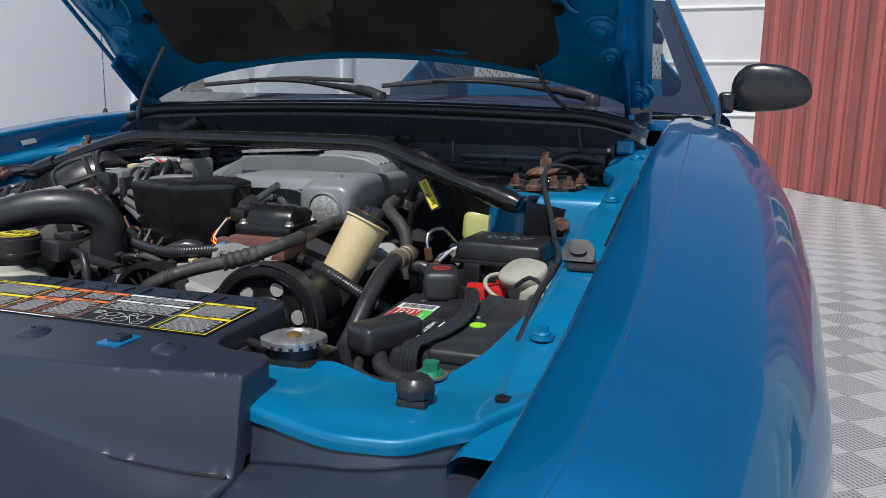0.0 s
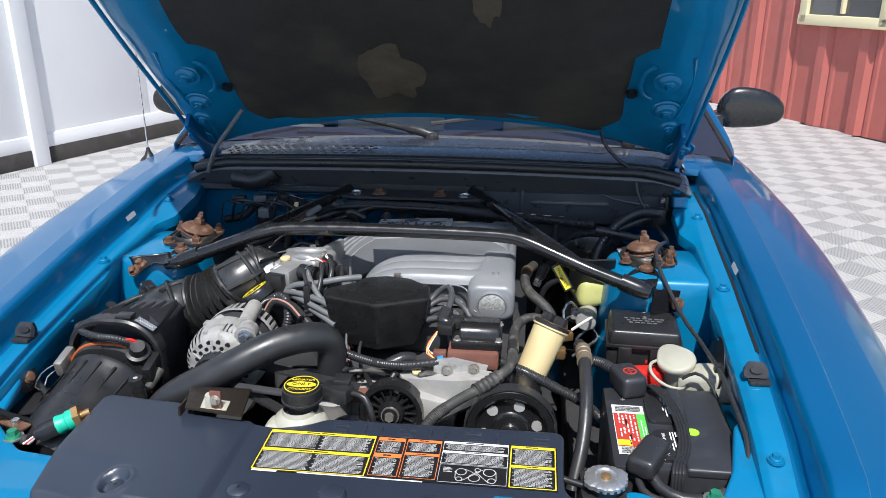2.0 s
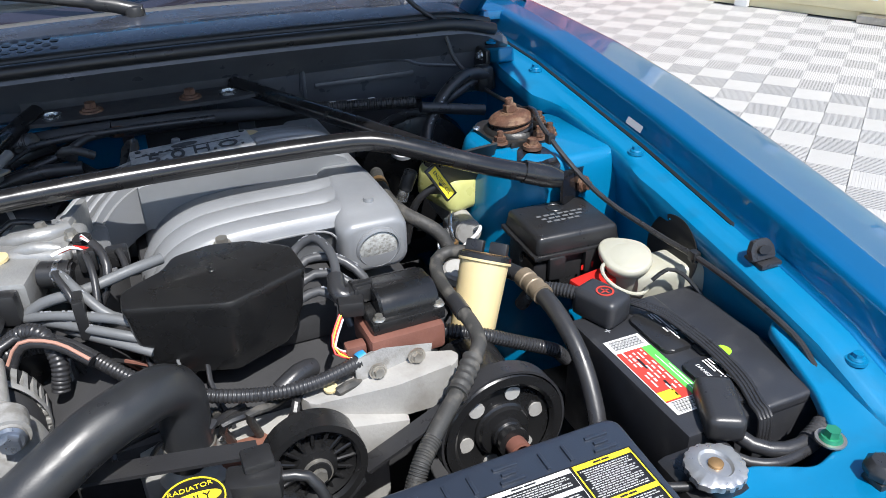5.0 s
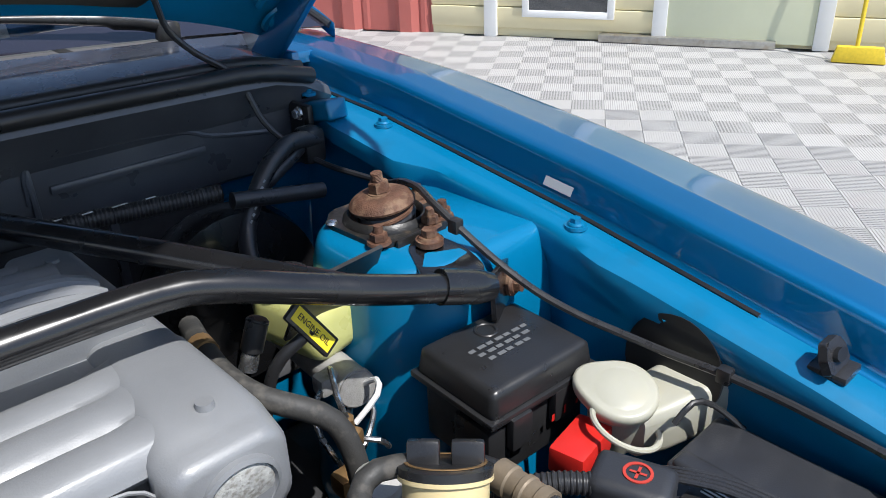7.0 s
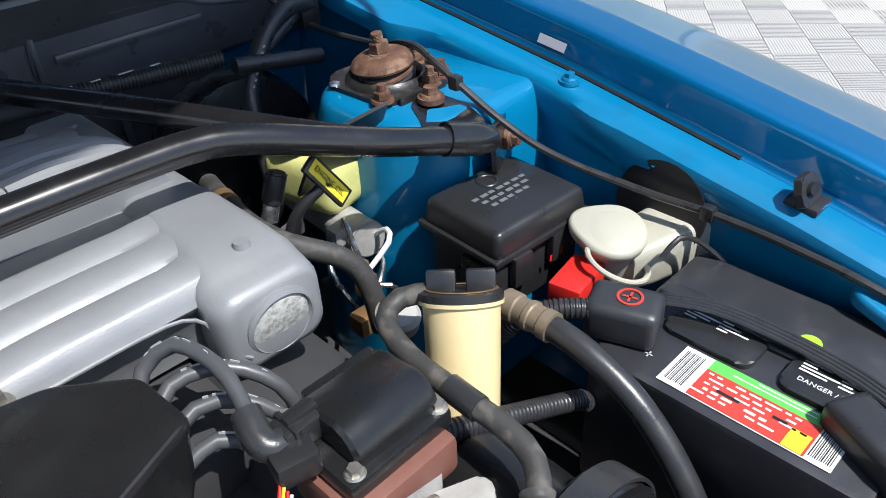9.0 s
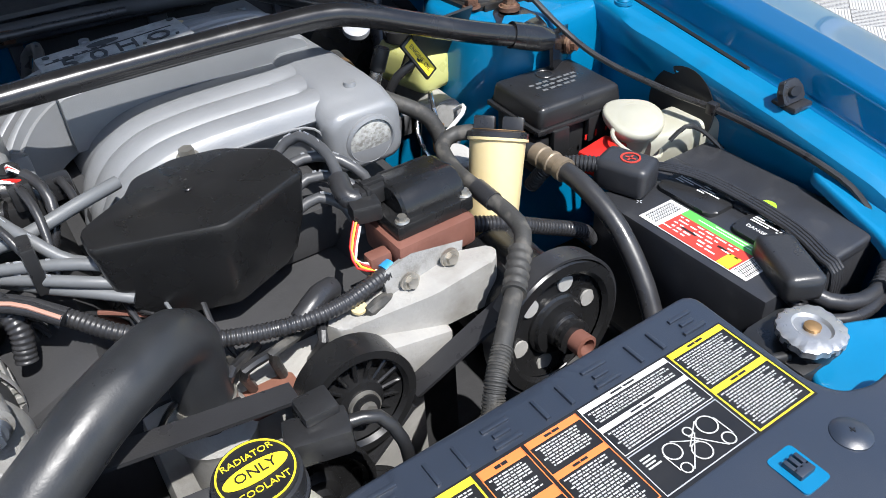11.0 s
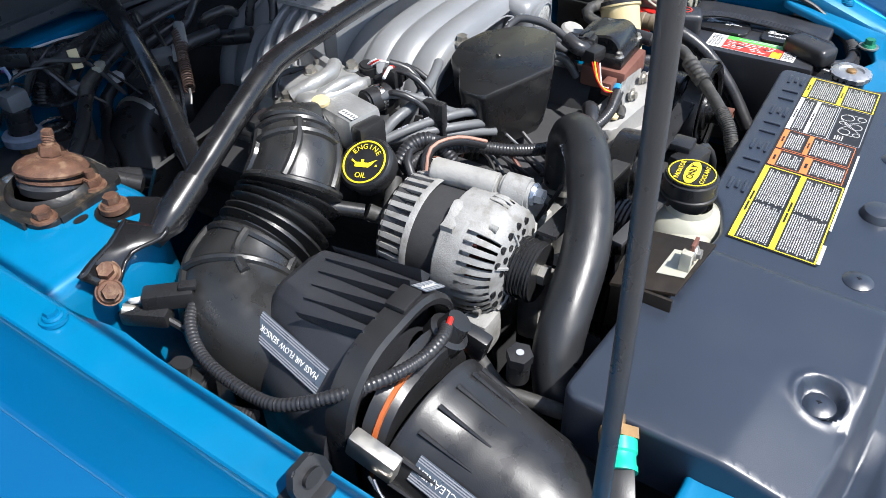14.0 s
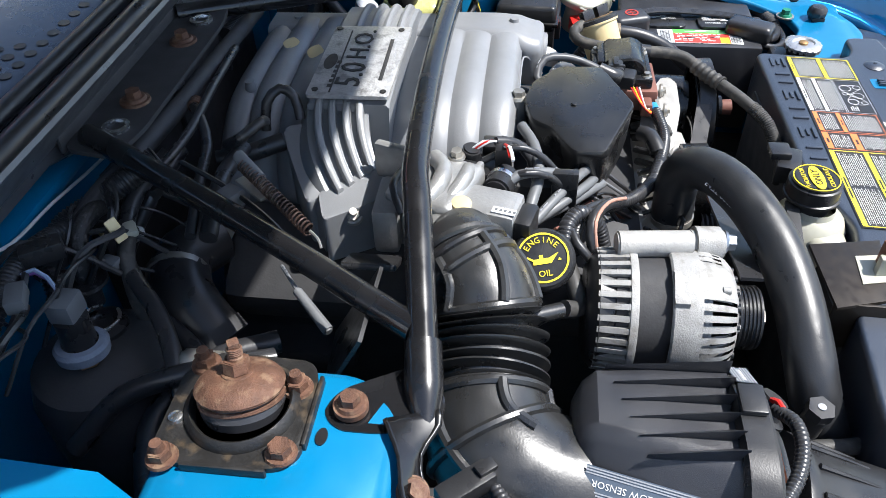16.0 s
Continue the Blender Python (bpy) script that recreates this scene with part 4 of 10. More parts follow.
# hood prop and stays
prop = thing("prop_rod", (-0.565, 0.69, 0.70), "black steel hood prop rod standing in its bracket", "prop rod")
part("rod", hose(B(), [(-0.545, 0.72, 0.70), (-0.575, 0.68, 0.74), (-0.606, 0.643, 0.82), (-0.612, 0.640, 1.0), (-0.606, 0.652, 1.3), (-0.595, 0.68, 1.6), (-0.58, 0.74, 1.80)], 0.0052, 10, 0.03), M_BLACK, prop)
stay = thing("ground_strap", (-0.59, 1.60, 0.93), "braided hose running from hood to fender", "hose")
part("strap", hose(B(), [(-0.593, 1.585, 0.925), (-0.56, 1.572, 0.99), (-0.50, 1.55, 1.06), (-0.465, 1.54, 1.10)], 0.0055, 8), M_GREYHOSE, stay)
wash = thing("washer_hose", (0.53, 1.36, 0.86), "thin black washer hose drooping from the hood", "hose")
part("hose", hose(B(), [(0.425, 1.60, 1.06), (0.440, 1.612, 1.02), (0.468, 1.608, 0.988), (0.514, 1.598, 0.950), (0.532, 1.575, 0.890), (0.556, 1.552, 0.856), (0.574, 1.505, 0.836), (0.580, 1.43, 0.836), (0.572, 1.365, 0.846), (0.560, 1.325, 0.862), (0.543, 1.275, 0.873), (0.527, 1.233, 0.872), (0.530, 1.19, 0.850), (0.545, 1.155, 0.821), (0.560, 1.115, 0.796), (0.572, 1.07, 0.782), (0.585, 1.03, 0.773), (0.594, 0.98, 0.768), (0.599, 0.93, 0.768), (0.602, 0.88, 0.766), (0.602, 0.83, 0.763), (0.603, 0.78, 0.757), (0.605, 0.735, 0.745), (0.60, 0.69, 0.72)], 0.0042, 8), M_RUBBER, wash)
for q in ((0.528, 1.20, 0.855), (0.599, 0.925, 0.768)):
    part("clip", box(B(), q, (0.012, 0.014, 0.016), 0.003), M_BLACK, wash)

# wipers
for s, x0 in ((1, -0.02), (1, 0.52)):
    wp = thing("wiper", (x0, 1.80, 0.985), "black windscreen wiper arm resting on the glass", "wiper", "wipers")
    part("arm", sweep(B(), smooth_path([(x0 + 0.012, 1.798, 0.990), (x0 - 0.02, 1.805, 1.000), (x0 - 0.06, 1.815, 1.008), (x0 - 0.25, 1.86, 1.03), (x0 - 0.42, 1.865, 1.035)]), lambda q: 0.014 if q < 0.09 else max(0.0048, 0.010 - 0.03 * (q - 0.09)), 10), M_BLACK, wp)
    part("blade", hose(B(), [(x0 - 0.12, 1.90, 1.035), (x0 - 0.32, 1.90, 1.04), (x0 - 0.55, 1.84, 1.02)], 0.006, 6), M_MATTE, wp)
    part("pivot_cap", lathe(B(), [(0.018, 0), (0.018, 0.02), (0.012, 0.028), (0, 0.03)], (x0, 1.80, 0.975), (0, -0.2, 1), 16), M_BLACK, wp)

# hood bump stops on the fender rails
for s in (1, -1):
    bs = thing("hood_bumper", (s * 0.638, 0.857, 0.79), "black rubber hood bump stop clipped to the rail", "bump stop", "hood bump stops")
    bm = B()
    tongue = round_poly([(-0.019, -0.013), (0.019, -0.013), (0.019, 0.002), (0.011, 0.014), (-0.011, 0.014), (-0.019, 0.002)], 0.003)
    plate(bm, tongue, (s * 0.640, 0.857, 0.803), (1, 0, 0), (0, 0.45, 0.9), 0.008, 0.0015)
    box(bm, (s * 0.646, 0.852, 0.7885), (0.034, 0.034, 0.008), 0.003)
    part("block", bm, M_RUBBER, bs)
    part("slot", plate(B(), [(0.0100 * math.cos(a), 0.0055 * math.sin(a)) for a in np.linspace(0, 2 * math.pi, 20)[:-1]], (s * 0.640, 0.8525, 0.8050), (1, 0, 0), (0, 0.45, 0.9), 0.0075), M_BLK, bs)
    cb = thing("corner_bumper", (s * 0.543, 0.572, 0.705), "black hexagonal rubber bumper on the radiator support", "bump stop", "hood bump stops")
    part("stem", box(B(), (s * 0.543, 0.563, 0.713), (0.028, 0.024, 0.012), 0.003), M_BLACK, cb)
    part("head", lathe(B(), [(0.010, -0.004), (0.017, 0.0), (0.0185, 0.006), (0.0180, 0.010), (0.012, 0.0165), (0, 0.018)], (s * 0.543, 0.565, 0.720), (0, 0, 1), 8), M_RUBBER, cb)


# ---- front of the bay ----
def fold(d, r):
    """A soft bend: 0 beyond the fold, falling off as a slope before it."""
    return -0.5 * (d + math.sqrt(d * d + r * r))


def fold_y(x):
    """Where the cover's top bends into its front face."""
    return sum(interp(x + q, (-0.41, -0.34, -0.26, -0.167, 0.0, 0.18, 0.30, 0.40), (0.512, 0.500, 0.493, 0.489, 0.479, 0.468, 0.480, 0.500)) for q in (-0.03, -0.015, 0, 0.015, 0.03)) / 5


def cz(x, y):
    """Height of the radiator cover's top: a plateau, a band in front, the nose slope."""
    ya = fold_y(x)
    z = 0.741 + 0.035 * (y - 0.50)
    t = max(0.0, min(1.0, (ya - y + 0.006) / 0.022))
    # the face grows taller towards the driver's end, where a lower panel meets it
    deep = interp(x, (0.16, 0.30, 0.36, 0.41), (0.0, 0.030, 0.038, 0.040))
    low = 0.694 - deep - (0.14 - 1.2 * deep) * max(0.0, ya - 0.018 - y)
    z += (low - z) * (t * t * (3 - 2 * t))
    # the left part stands proud of the label's field, and bends down ahead of a ridge
    left = max(0.0, min(1.0, (-0.152 - x) / 0.008))
    z += 0.0045 * left * max(0.0, min(1.0, (y - ya + 0.03) / 0.03))
    yr = ya + 0.077
    z += 0.26 * fold(yr - y, 0.006) * max(0.0, min(1.0, (-0.272 - x) / 0.05)) * max(0.0, min(1.0, (y - 0.46) / 0.05))
    return z


cover = thing("radiator_cover", (0, 0.55, 0.70), "dark grained plastic radiator cover with a warning label", "engine cover")
out = [(-0.424, 0.735), (-0.275, 0.722), (-0.262, 0.694), (-0.160, 0.686), (-0.115, 0.678), (-0.066, 0.694), (-0.040, 0.712), (0.326, 0.716), (0.324, 0.655), (0.322, 0.592),
       (0.333, 0.566), (0.362, 0.554), (0.401, 0.556), (0.404, 0.52), (0.402, 0.475), (0.40, 0.33), (0.10, 0.30), (-0.10, 0.30), (-0.41, 0.33), (-0.416, 0.478), (-0.419, 0.54), (-0.422, 0.62)]
HOLE = [(-0.060, 0.446), (-0.054, 0.452), (0.012, 0.452), (0.024, 0.447), (0.036, 0.411), (0.026, 0.362), (0.012, 0.336), (-0.05, 0.330), (-0.085, 0.352), (-0.090, 0.364)]


def sheet(name, outline, f, material, parent, step=0.012, holes=(), label="", edge=0.012, soft=40, along=None, xs=(), ys=()):
    """A moulded sheet: the outline filled with a grid that follows the height f(x, y), its rim turned down.
    along(x) bends the grid's cross lines; xs and ys add cuts."""
    bend = along or (lambda x: 0.0)

    def ring(poly, r, n):
        out = []
        pts = round_poly(poly, r, n)
        for i, p in enumerate(pts):
            q = pts[(i + 1) % len(pts)]
            m = max(1, int(math.hypot(q[0] - p[0], q[1] - p[1]) / 0.012)) if along else 1
            out += [(p[0] + (q[0] - p[0]) * k / m, p[1] + (q[1] - p[1]) * k / m) for k in range(m)]
        vs = [bm.verts.new((x, y - bend(x), 0)) for x, y in out]
        return [bm.edges.new((vs[i], vs[(i + 1) % len(vs)])) for i in range(len(vs))]

    bm = B()
    es = ring(outline, 0.014, 4)
    for h in holes:
        es += ring(h, 0.012, 3)
    bmesh.ops.triangle_fill(bm, use_beauty=True, use_dissolve=False, edges=es)
    for axis, extra in ((0, xs), (1, ys)):
        lo, hi = min(v.co[axis] for v in bm.verts), max(v.co[axis] for v in bm.verts)
        cuts = sorted([lo + k * step for k in range(1, int((hi - lo) / step))] + list(extra))
        for c in cuts:
            co = V(0, 0, 0)
            co[axis] = c
            no = V(0, 0, 0)
            no[axis] = 1
            bmesh.ops.bisect_plane(bm, geom=bm.verts[:] + bm.edges[:] + bm.faces[:], dist=1e-5, plane_co=co, plane_no=no)
    bound = [e for e in bm.edges if e.is_boundary]
    for v in bm.verts:
        v.co.y += bend(v.co.x)
        v.co.z = f(v.co.x, v.co.y)
    away = {}
    for e in bound:
        mid = (e.verts[0].co + e.verts[1].co) / 2
        d = mid - e.link_faces[0].calc_center_median()
        t = (e.verts[1].co - e.verts[0].co).normalized()
        d = d - t * d.dot(t)
        d.z = 0
        for v in e.verts:
            away[v] = away.get(v, V(0, 0, 0)) + d.normalized()
    for out, down in ((0.0022, 0.0010), (0.0016, 0.0028), (0.0004, 0.0030), (0.0, edge - 0.0068)):
        ex = bmesh.ops.extrude_edge_only(bm, edges=bound)
        fresh = [g for g in ex["geom"] if isinstance(g, bmesh.types.BMVert)]
        known = set(away)
        step_away = {}
        for v in fresh:
            src = next(e.other_vert(v) for e in v.link_edges if e.other_vert(v) in known)
            step_away[v] = away[src]
            lip = min(down, 0.010) if holes and abs(v.co.x) < 0.2 and v.co.y > 0.325 and v.co.y < 0.47 else down
            v.co = v.co + away[src].normalized() * out - V(0, 0, lip)
        away = step_away
        bound = [g for g in ex["geom"] if isinstance(g, bmesh.types.BMEdge) and all(v in away for v in g.verts)]
    return part(name, bm, material, parent, label, smooth=soft)


def cover_z(x, y):
    z = cz(x, y)
    # dished screw seats
    d = math.hypot(x + 0.302, y - 0.533)
    z -= 0.010 * max(0, min(1, (0.0215 - d) / 0.006)) - 0.002 * math.exp(-((d - 0.0245) / 0.004) ** 2)
    return z


sheet("shell", out, cover_z, M_COVER, cover, 0.011, holes=[HOLE], edge=0.075, along=fold_y, xs=[-0.150, -0.152, -0.156, -0.160] + [-0.342 + 0.0031 * k for k in range(27)], ys=[-0.036 + 0.0031 * k for k in range(42)])
for x, y in ((-0.302, 0.533), (-0.120, 0.533), (0.146, 0.534), (0.305, 0.538)):
    bm = B()
    z = cover_z(x, y)
    lathe(bm, [(0.0165, -0.001), (0.0160, 0.001), (0.012, 0.0034), (0.006, 0.0046), (0, 0.005)], (x, y, z), (0, 0, 1), 24)
    pin = part("push_pin", bm, M_COVER, cover)
    bm = B()
    box(bm, (x, y, z + 0.0050), (0.0052, 0.0012, 0.0008))
    box(bm, (x, y, z + 0.0051), (0.0012, 0.0052, 0.0008))
    part("cross_slot", bm, M_BLK, pin)
bm = B()
lathe(bm, [(0.021, -0.002), (0.0195, 0.004), (0.017, 0.009), (0.012, 0.0105), (0, 0.011)], (0.012, 0.534, cover_z(0.012, 0.534)), (0, 0, 1), 24)
part("pad_button", bm, M_COVER, cover)
bm = B()
part("clip_window", prism(bm, rrect(0.245, 0.541, 0.028, 0.036, 0.004), cover_z(0.245, 0.541) - 0.004, cover_z(0.245, 0.541) + 0.0012), M_BLUEIN, cover, "blue metal showing through a clip slot")
bm = B()
for k in range(3):
    box(bm, (0.245 + (k - 1) * 0.006, 0.544, cover_z(0.245, 0.541) + 0.003), (0.004, 0.012, 0.006), 0.001)
box(bm, (0.245, 0.537, cover_z(0.245, 0.541) + 0.003), (0.016, 0.008, 0.006), 0.001)
part("clip", bm, M_COVER, cover)

# dark joint where the face meets the lower panel
part("panel_joint", sweep(B(), [V(x, fold_y(x) - 0.0175, cover_z(x, fold_y(x) - 0.0175) + 0.0008) for x in np.linspace(0.295, 0.402, 16)], lambda q: 0.0008 + 0.010 * q, 8), M_BLK, cover)

rnd = random.Random(3)
# raised shapes along the rear edge stand in for the moulded name
for k, x in enumerate(np.linspace(-0.015, 0.295, 7)):
    z = cover_z(x, 0.690)
    w = 0.026
    for dx, dy, sw, sh in ((-w / 2, 0, 0.004, 0.022), (w / 2, 0, 0.004, 0.022)) if k % 2 else ((0, -0.009, w, 0.004), (0, 0.009, w, 0.004), (0, 0, w * 0.6, 0.004)):
        part("raised_mark", box(B(), (x + dx, 0.692 + dy, z + 0.0008), (sw, sh, 0.004), 0.0008), M_COVER, cover)

# warning label


def lz(x, y):
    return cover_z(x, y) + 0.0012


def label_quads(rects, material, lift, name):
    bm = B()
    for x0, y0, x1, y1 in rects:
        vs = [bm.verts.new((x, y, lz(x, y) + lift)) for x, y in ((x0, y0), (x1, y0), (x1, y1), (x0, y1))]
        bm.faces.new(vs)
    return part(name, bm, material, cover, smooth=0)


LX0, LX1, LY0, LY1 = -0.119, 0.316, 0.578, 0.674
label_quads([(LX0 - 0.002, LY0 - 0.002, LX1 + 0.002, LY1 + 0.002)], M_BLK, 0.0, "warning_label")
M_LTX = mat("worn_white_print", (0.46, 0.46, 0.45), 0.5, 0, 0.3, 120)
HEADS = []


def label_block(x0, y0, x1, y1, mt, bands, edge, halves=1):
    """One block of the label: heading bands (top, height), thin edges, and lines of small print."""
    q = [(x0, b - h, x1, b) for b, h in bands]
    if edge:
        q += [(x0, y0, x0 + edge, y1), (x1 - edge, y0, x1, y1), (x0 + edge, y0, x1 - edge, y0 + edge)]
    label_quads(q, mt, 0.0006, "label_band")
    heads = HEADS
    for b, h in bands:
        mid, n = (x0 + x1) / 2, (x1 - x0) * 0.16
        heads += [(mid - n, b - h * 0.68, mid - n * 0.2, b - h * 0.34), (mid - n * 0.1, b - h * 0.68, mid + n * 0.7, b - h * 0.34)]
    tx = []
    stops = [b for b, h in bands[1:]] + [y0]
    wcol = (x1 - x0 - 0.006) / halves
    for (b, h), stop in zip(bands, stops):
        for c in range(halves):
            a0 = x0 + 0.003 + c * wcol + 0.001
            a1 = a0 + wcol - 0.003
            y, line_no, short = b - h - 0.0022, 0, rnd.randint(3, 5)
            while y > stop + 0.0035:
                x = a0 + (0.003 if line_no % short else 0.0)
                end = a1 - (rnd.uniform(0.0, 0.012) if line_no % short == short - 1 else 0.001)
                while x < end - 0.002:
                    w = rnd.choice((0.0016, 0.0026, 0.0038, 0.0052))
                    tx.append((x, y - 0.0013, min(x + w, end), y))
                    x += w + 0.0009
                y -= 0.0026
                line_no += 1
    label_quads(tx, M_LTX, 0.0006, "label_print")


label_block(-0.119, LY0, 0.046, LY1, M_YEL, ((LY1, 0.0065), (0.629, 0.0068)), 0.0016, 2)
label_block(0.050, LY0 + 0.004, 0.092, LY1 - 0.001, M_ORANGE, ((LY1 - 0.001, 0.0085), (0.634, 0.0095)), 0.0008)
label_block(0.095, LY0 + 0.004, 0.147, LY1 - 0.001, M_ORANGE, ((LY1 - 0.001, 0.0065), (0.640, 0.0060)), 0.0008)
label_block(0.150, 0.621, 0.247, LY1, M_WHT, ((LY1, 0.0055), (0.651, 0.0052)), 0.0006)
label_block(0.250, LY0, 0.316, LY1, M_YEL, ((LY1, 0.0062), (0.628, 0.0060)), 0.0016)
tagged(label_quads(HEADS, M_BLK, 0.0010, "label_heading"), kind="stuff")
# belt routing drawing: pulleys and belt runs
dg = [(0.150, 0.579, 0.247, 0.5800), (0.150, 0.6185, 0.247, 0.6195), (0.150, 0.580, 0.1508, 0.6185), (0.2462, 0.580, 0.247, 0.6185)]
label_quads(dg, M_GREYP, 0.0006, "label_frame")
bm = B()
pul = ((0.182, 0.604, 0.008), (0.201, 0.592, 0.0085), (0.222, 0.606, 0.009), (0.226, 0.588, 0.006), (0.205, 0.610, 0.0045), (0.180, 0.588, 0.005))
for cx, cy, r in pul:
    for k in range(20):
        a, b = 2 * math.pi * k / 20, 2 * math.pi * (k + 1) / 20
        bm.faces.new([bm.verts.new((cx + q * math.cos(w), cy + q * math.sin(w), lz(cx, cy) + 0.0007)) for q, w in ((r, a), (r, b), (r - 0.0012, b), (r - 0.0012, a))])
for (ax, ay, ar), (bx, by, br) in zip(pul, pul[1:] + pul[:1]):
    d = V(bx - ax, by - ay, 0).normalized()
    nn = V(-d.y, d.x, 0)
    p, q = V(ax, ay, lz(ax, ay) + 0.0008) + nn * ar, V(bx, by, lz(bx, by) + 0.0008) + nn * br
    bm.faces.new([bm.verts.new(v) for v in (p, q, q + nn * 0.001, p + nn * 0.001)])
part("label_diagram", bm, M_LTX, cover, smooth=0)
label_quads([(0.156, 0.611 - 0.003 * k, 0.166 + 0.003 * (k % 2), 0.6125 - 0.003 * k) for k in range(4)], M_LTX, 0.0006, "label_print")
label_quads([(-0.117, 0.5735, -0.08, 0.5775), (-0.05, 0.5745, 0.13, 0.5770)], M_WHT, 0.0006, "label_maker_bar")

def closing_panel(s):
    """Rings across the closing panel: a flange under the support's lip, an upright face, a crease, a shelf."""
    rings = []
    for i in range(41):
        x = 0.404 + 0.246 * i / 40
        e = sum(interp(x + q, (0.40, 0.43, 0.50, 0.547, 0.60, 0.614, 0.64, 0.66), (0.518, 0.514, 0.494, 0.500, 0.533, 0.556, 0.582, 0.600)) for q in (-0.014, -0.007, 0, 0.007, 0.014)) / 5
        c = interp(x, (0.40, 0.49, 0.56, 0.65), (0.655, 0.676, 0.683, 0.674))
        rings.append([(s * x, y, z) for y, z in ((e + 0.02, 0.701), (e + 0.003, 0.7005), (e + 0.0005, 0.6995), (e - 0.0005, 0.697), (e - 0.007, c + 0.003), (e - 0.0085, c), (e - 0.012, c - 0.0012), (0.40, c - 0.026), (0.31, c - 0.05), (0.30, 0.58))])
    return rings


# blue radiator support either side, black closing panels in front of it
for s in (1, -1):
    o = [(0.36, 0.545), (0.362, 0.60), (0.385, 0.612), (0.43, 0.628), (0.50, 0.600), (0.545, 0.612), (0.578, 0.68), (0.60, 0.78), (0.628, 0.78), (0.638, 0.70), (0.644, 0.64), (0.645, 0.590), (0.618, 0.560), (0.606, 0.538), (0.552, 0.500), (0.50, 0.492), (0.43, 0.512), (0.40, 0.517)]
    if s < 0:
        o = [(0.36, 0.545), (0.362, 0.615), (0.43, 0.610), (0.515, 0.618), (0.59, 0.675), (0.612, 0.78), (0.655, 0.78), (0.668, 0.64), (0.655, 0.59), (0.62, 0.565), (0.574, 0.545), (0.50, 0.520), (0.40, 0.505)]
    sup = sheet("radiator_support", [(s * x, y) for x, y in o][::s], lambda x, y: 0.712 + max(0, y - 0.60) * 0.20 + max(0, abs(x) - 0.60) * 0.25 - 0.006 * math.exp(-((y - 0.50) / 0.02) ** 2), M_BLUEIN, car, 0.009, edge=0.013, soft=60, label="bright blue radiator support panel")
    part("hole", cyl(B(), (s * 0.621, 0.590, 0.7155), (s * 0.621, 0.590, 0.7180), 0.0115, n=20), M_BLK, sup)
    cp = thing("headlamp_cover", (s * 0.53, 0.42, 0.66), "black plastic closing panel ahead of the radiator support", "closing panel", "closing panels")
    for name, a, b in (("upright_face", 0, 6), ("shelf", 5, 10)):
        pn = part(name, loft(B(), [r[a:b] for r in closing_panel(s)], closed=False), M_COVER, cp, smooth=50)
        mod = pn.modifiers.new("thick", "SOLIDIFY")
        mod.thickness = 0.003
bm = B()
box(bm, (0, 0.53, 0.55), (0.74, 0.03, 0.28), 0.004)
part("radiator_support_beam", bm, M_MATTE, car)
bm = B()
box(bm, (0.045, 0.466, 0.632), (0.14, 0.050, 0.010), 0.003)
part("latch_tray", bm, M_BLUEIN, car)
bm = B()
box(bm, (0.02, 0.38, 0.57), (0.2, 0.16, 0.02), 0.004)
part("latch_well", bm, M_COWL, car)
latch = thing("hood_latch", (0.012, 0.420, 0.610), "rusty steel hood latch with coil spring", "latch")
part("plate", box(B(), (0.022, 0.425, 0.629), (0.07, 0.02, 0.006), 0.001, Matrix.Rotation(radians(35), 3, "Z")), M_RUST, latch)
part("hook", box(B(), (0.037, 0.440, 0.637), (0.05, 0.008, 0.018), 0.002, Matrix.Rotation(radians(8), 3, "Z")), M_MATTE, latch)
part("spring", sweep(B(), [V(0.012 + 0.008 * math.cos(a), 0.410 + 0.05 * a / 40 - 0.02, 0.629 + 0.008 * math.sin(a)) for a in np.linspace(0, 40, 160)], 0.0012, 6), M_ZINC, latch)
part("catch_bar", box(B(), (0.045, 0.434, 0.642), (0.10, 0.006, 0.004), 0.001, Matrix.Rotation(radians(-8), 3, "Z")), M_RUST, latch)
part("bracket", box(B(), (0.036, 0.446, 0.637), (0.10, 0.018, 0.012), 0.002, Matrix.Rotation(radians(-6), 3, "Z")), M_MATTE, latch)
part("shield", plate(B(), [(-0.035, 0), (0.0, 0.009), (0.035, 0.0), (0.0, -0.009)], (0.018, 0.396, 0.628), (1, 0.12, 0), (0, 0.6, 0.8), 0.001), M_MATTE, latch)
part("cable", hose(B(), [(0.022, 0.415, 0.625), (0.062, 0.400, 0.630), (0.072, 0.375, 0.615)], 0.003, 8), M_BLACK, latch)

# radiator with its cap
rad = thing("radiator", (0, 0.66, 0.40), "black radiator between the supports", "radiator")
part("core", box(B(), (0.0, 0.640, 0.52), (0.66, 0.05, 0.40), 0.006), M_MATTE, rad)
part("end_tank", box(B(), (0.385, 0.640, 0.55), (0.07, 0.075, 0.34), 0.015), M_BLACK, rad)
part("end_tank", box(B(), (-0.385, 0.655, 0.52), (0.07, 0.075, 0.34), 0.015), M_BLACK, rad)
cap = part("neck", lathe(B(), [(0.024, 0), (0.024, 0.03), (0.030, 0.032), (0.030, 0.036), (0.0, 0.036)], (0.387, 0.628, 0.698), (0, 0, 1), 28), M_BLACK, rad)
bm = B()
n = 72
q0 = V(0.387, 0.628, 0.734)
low = []
for i in range(n):
    a = 2 * math.pi * i / n
    r = 0.0295 + 0.0035 * max(0, math.cos(2 * (a - 0.5))) ** 4 + 0.0012 * (1 if i % 4 < 2 else 0)
    low.append((r, a))
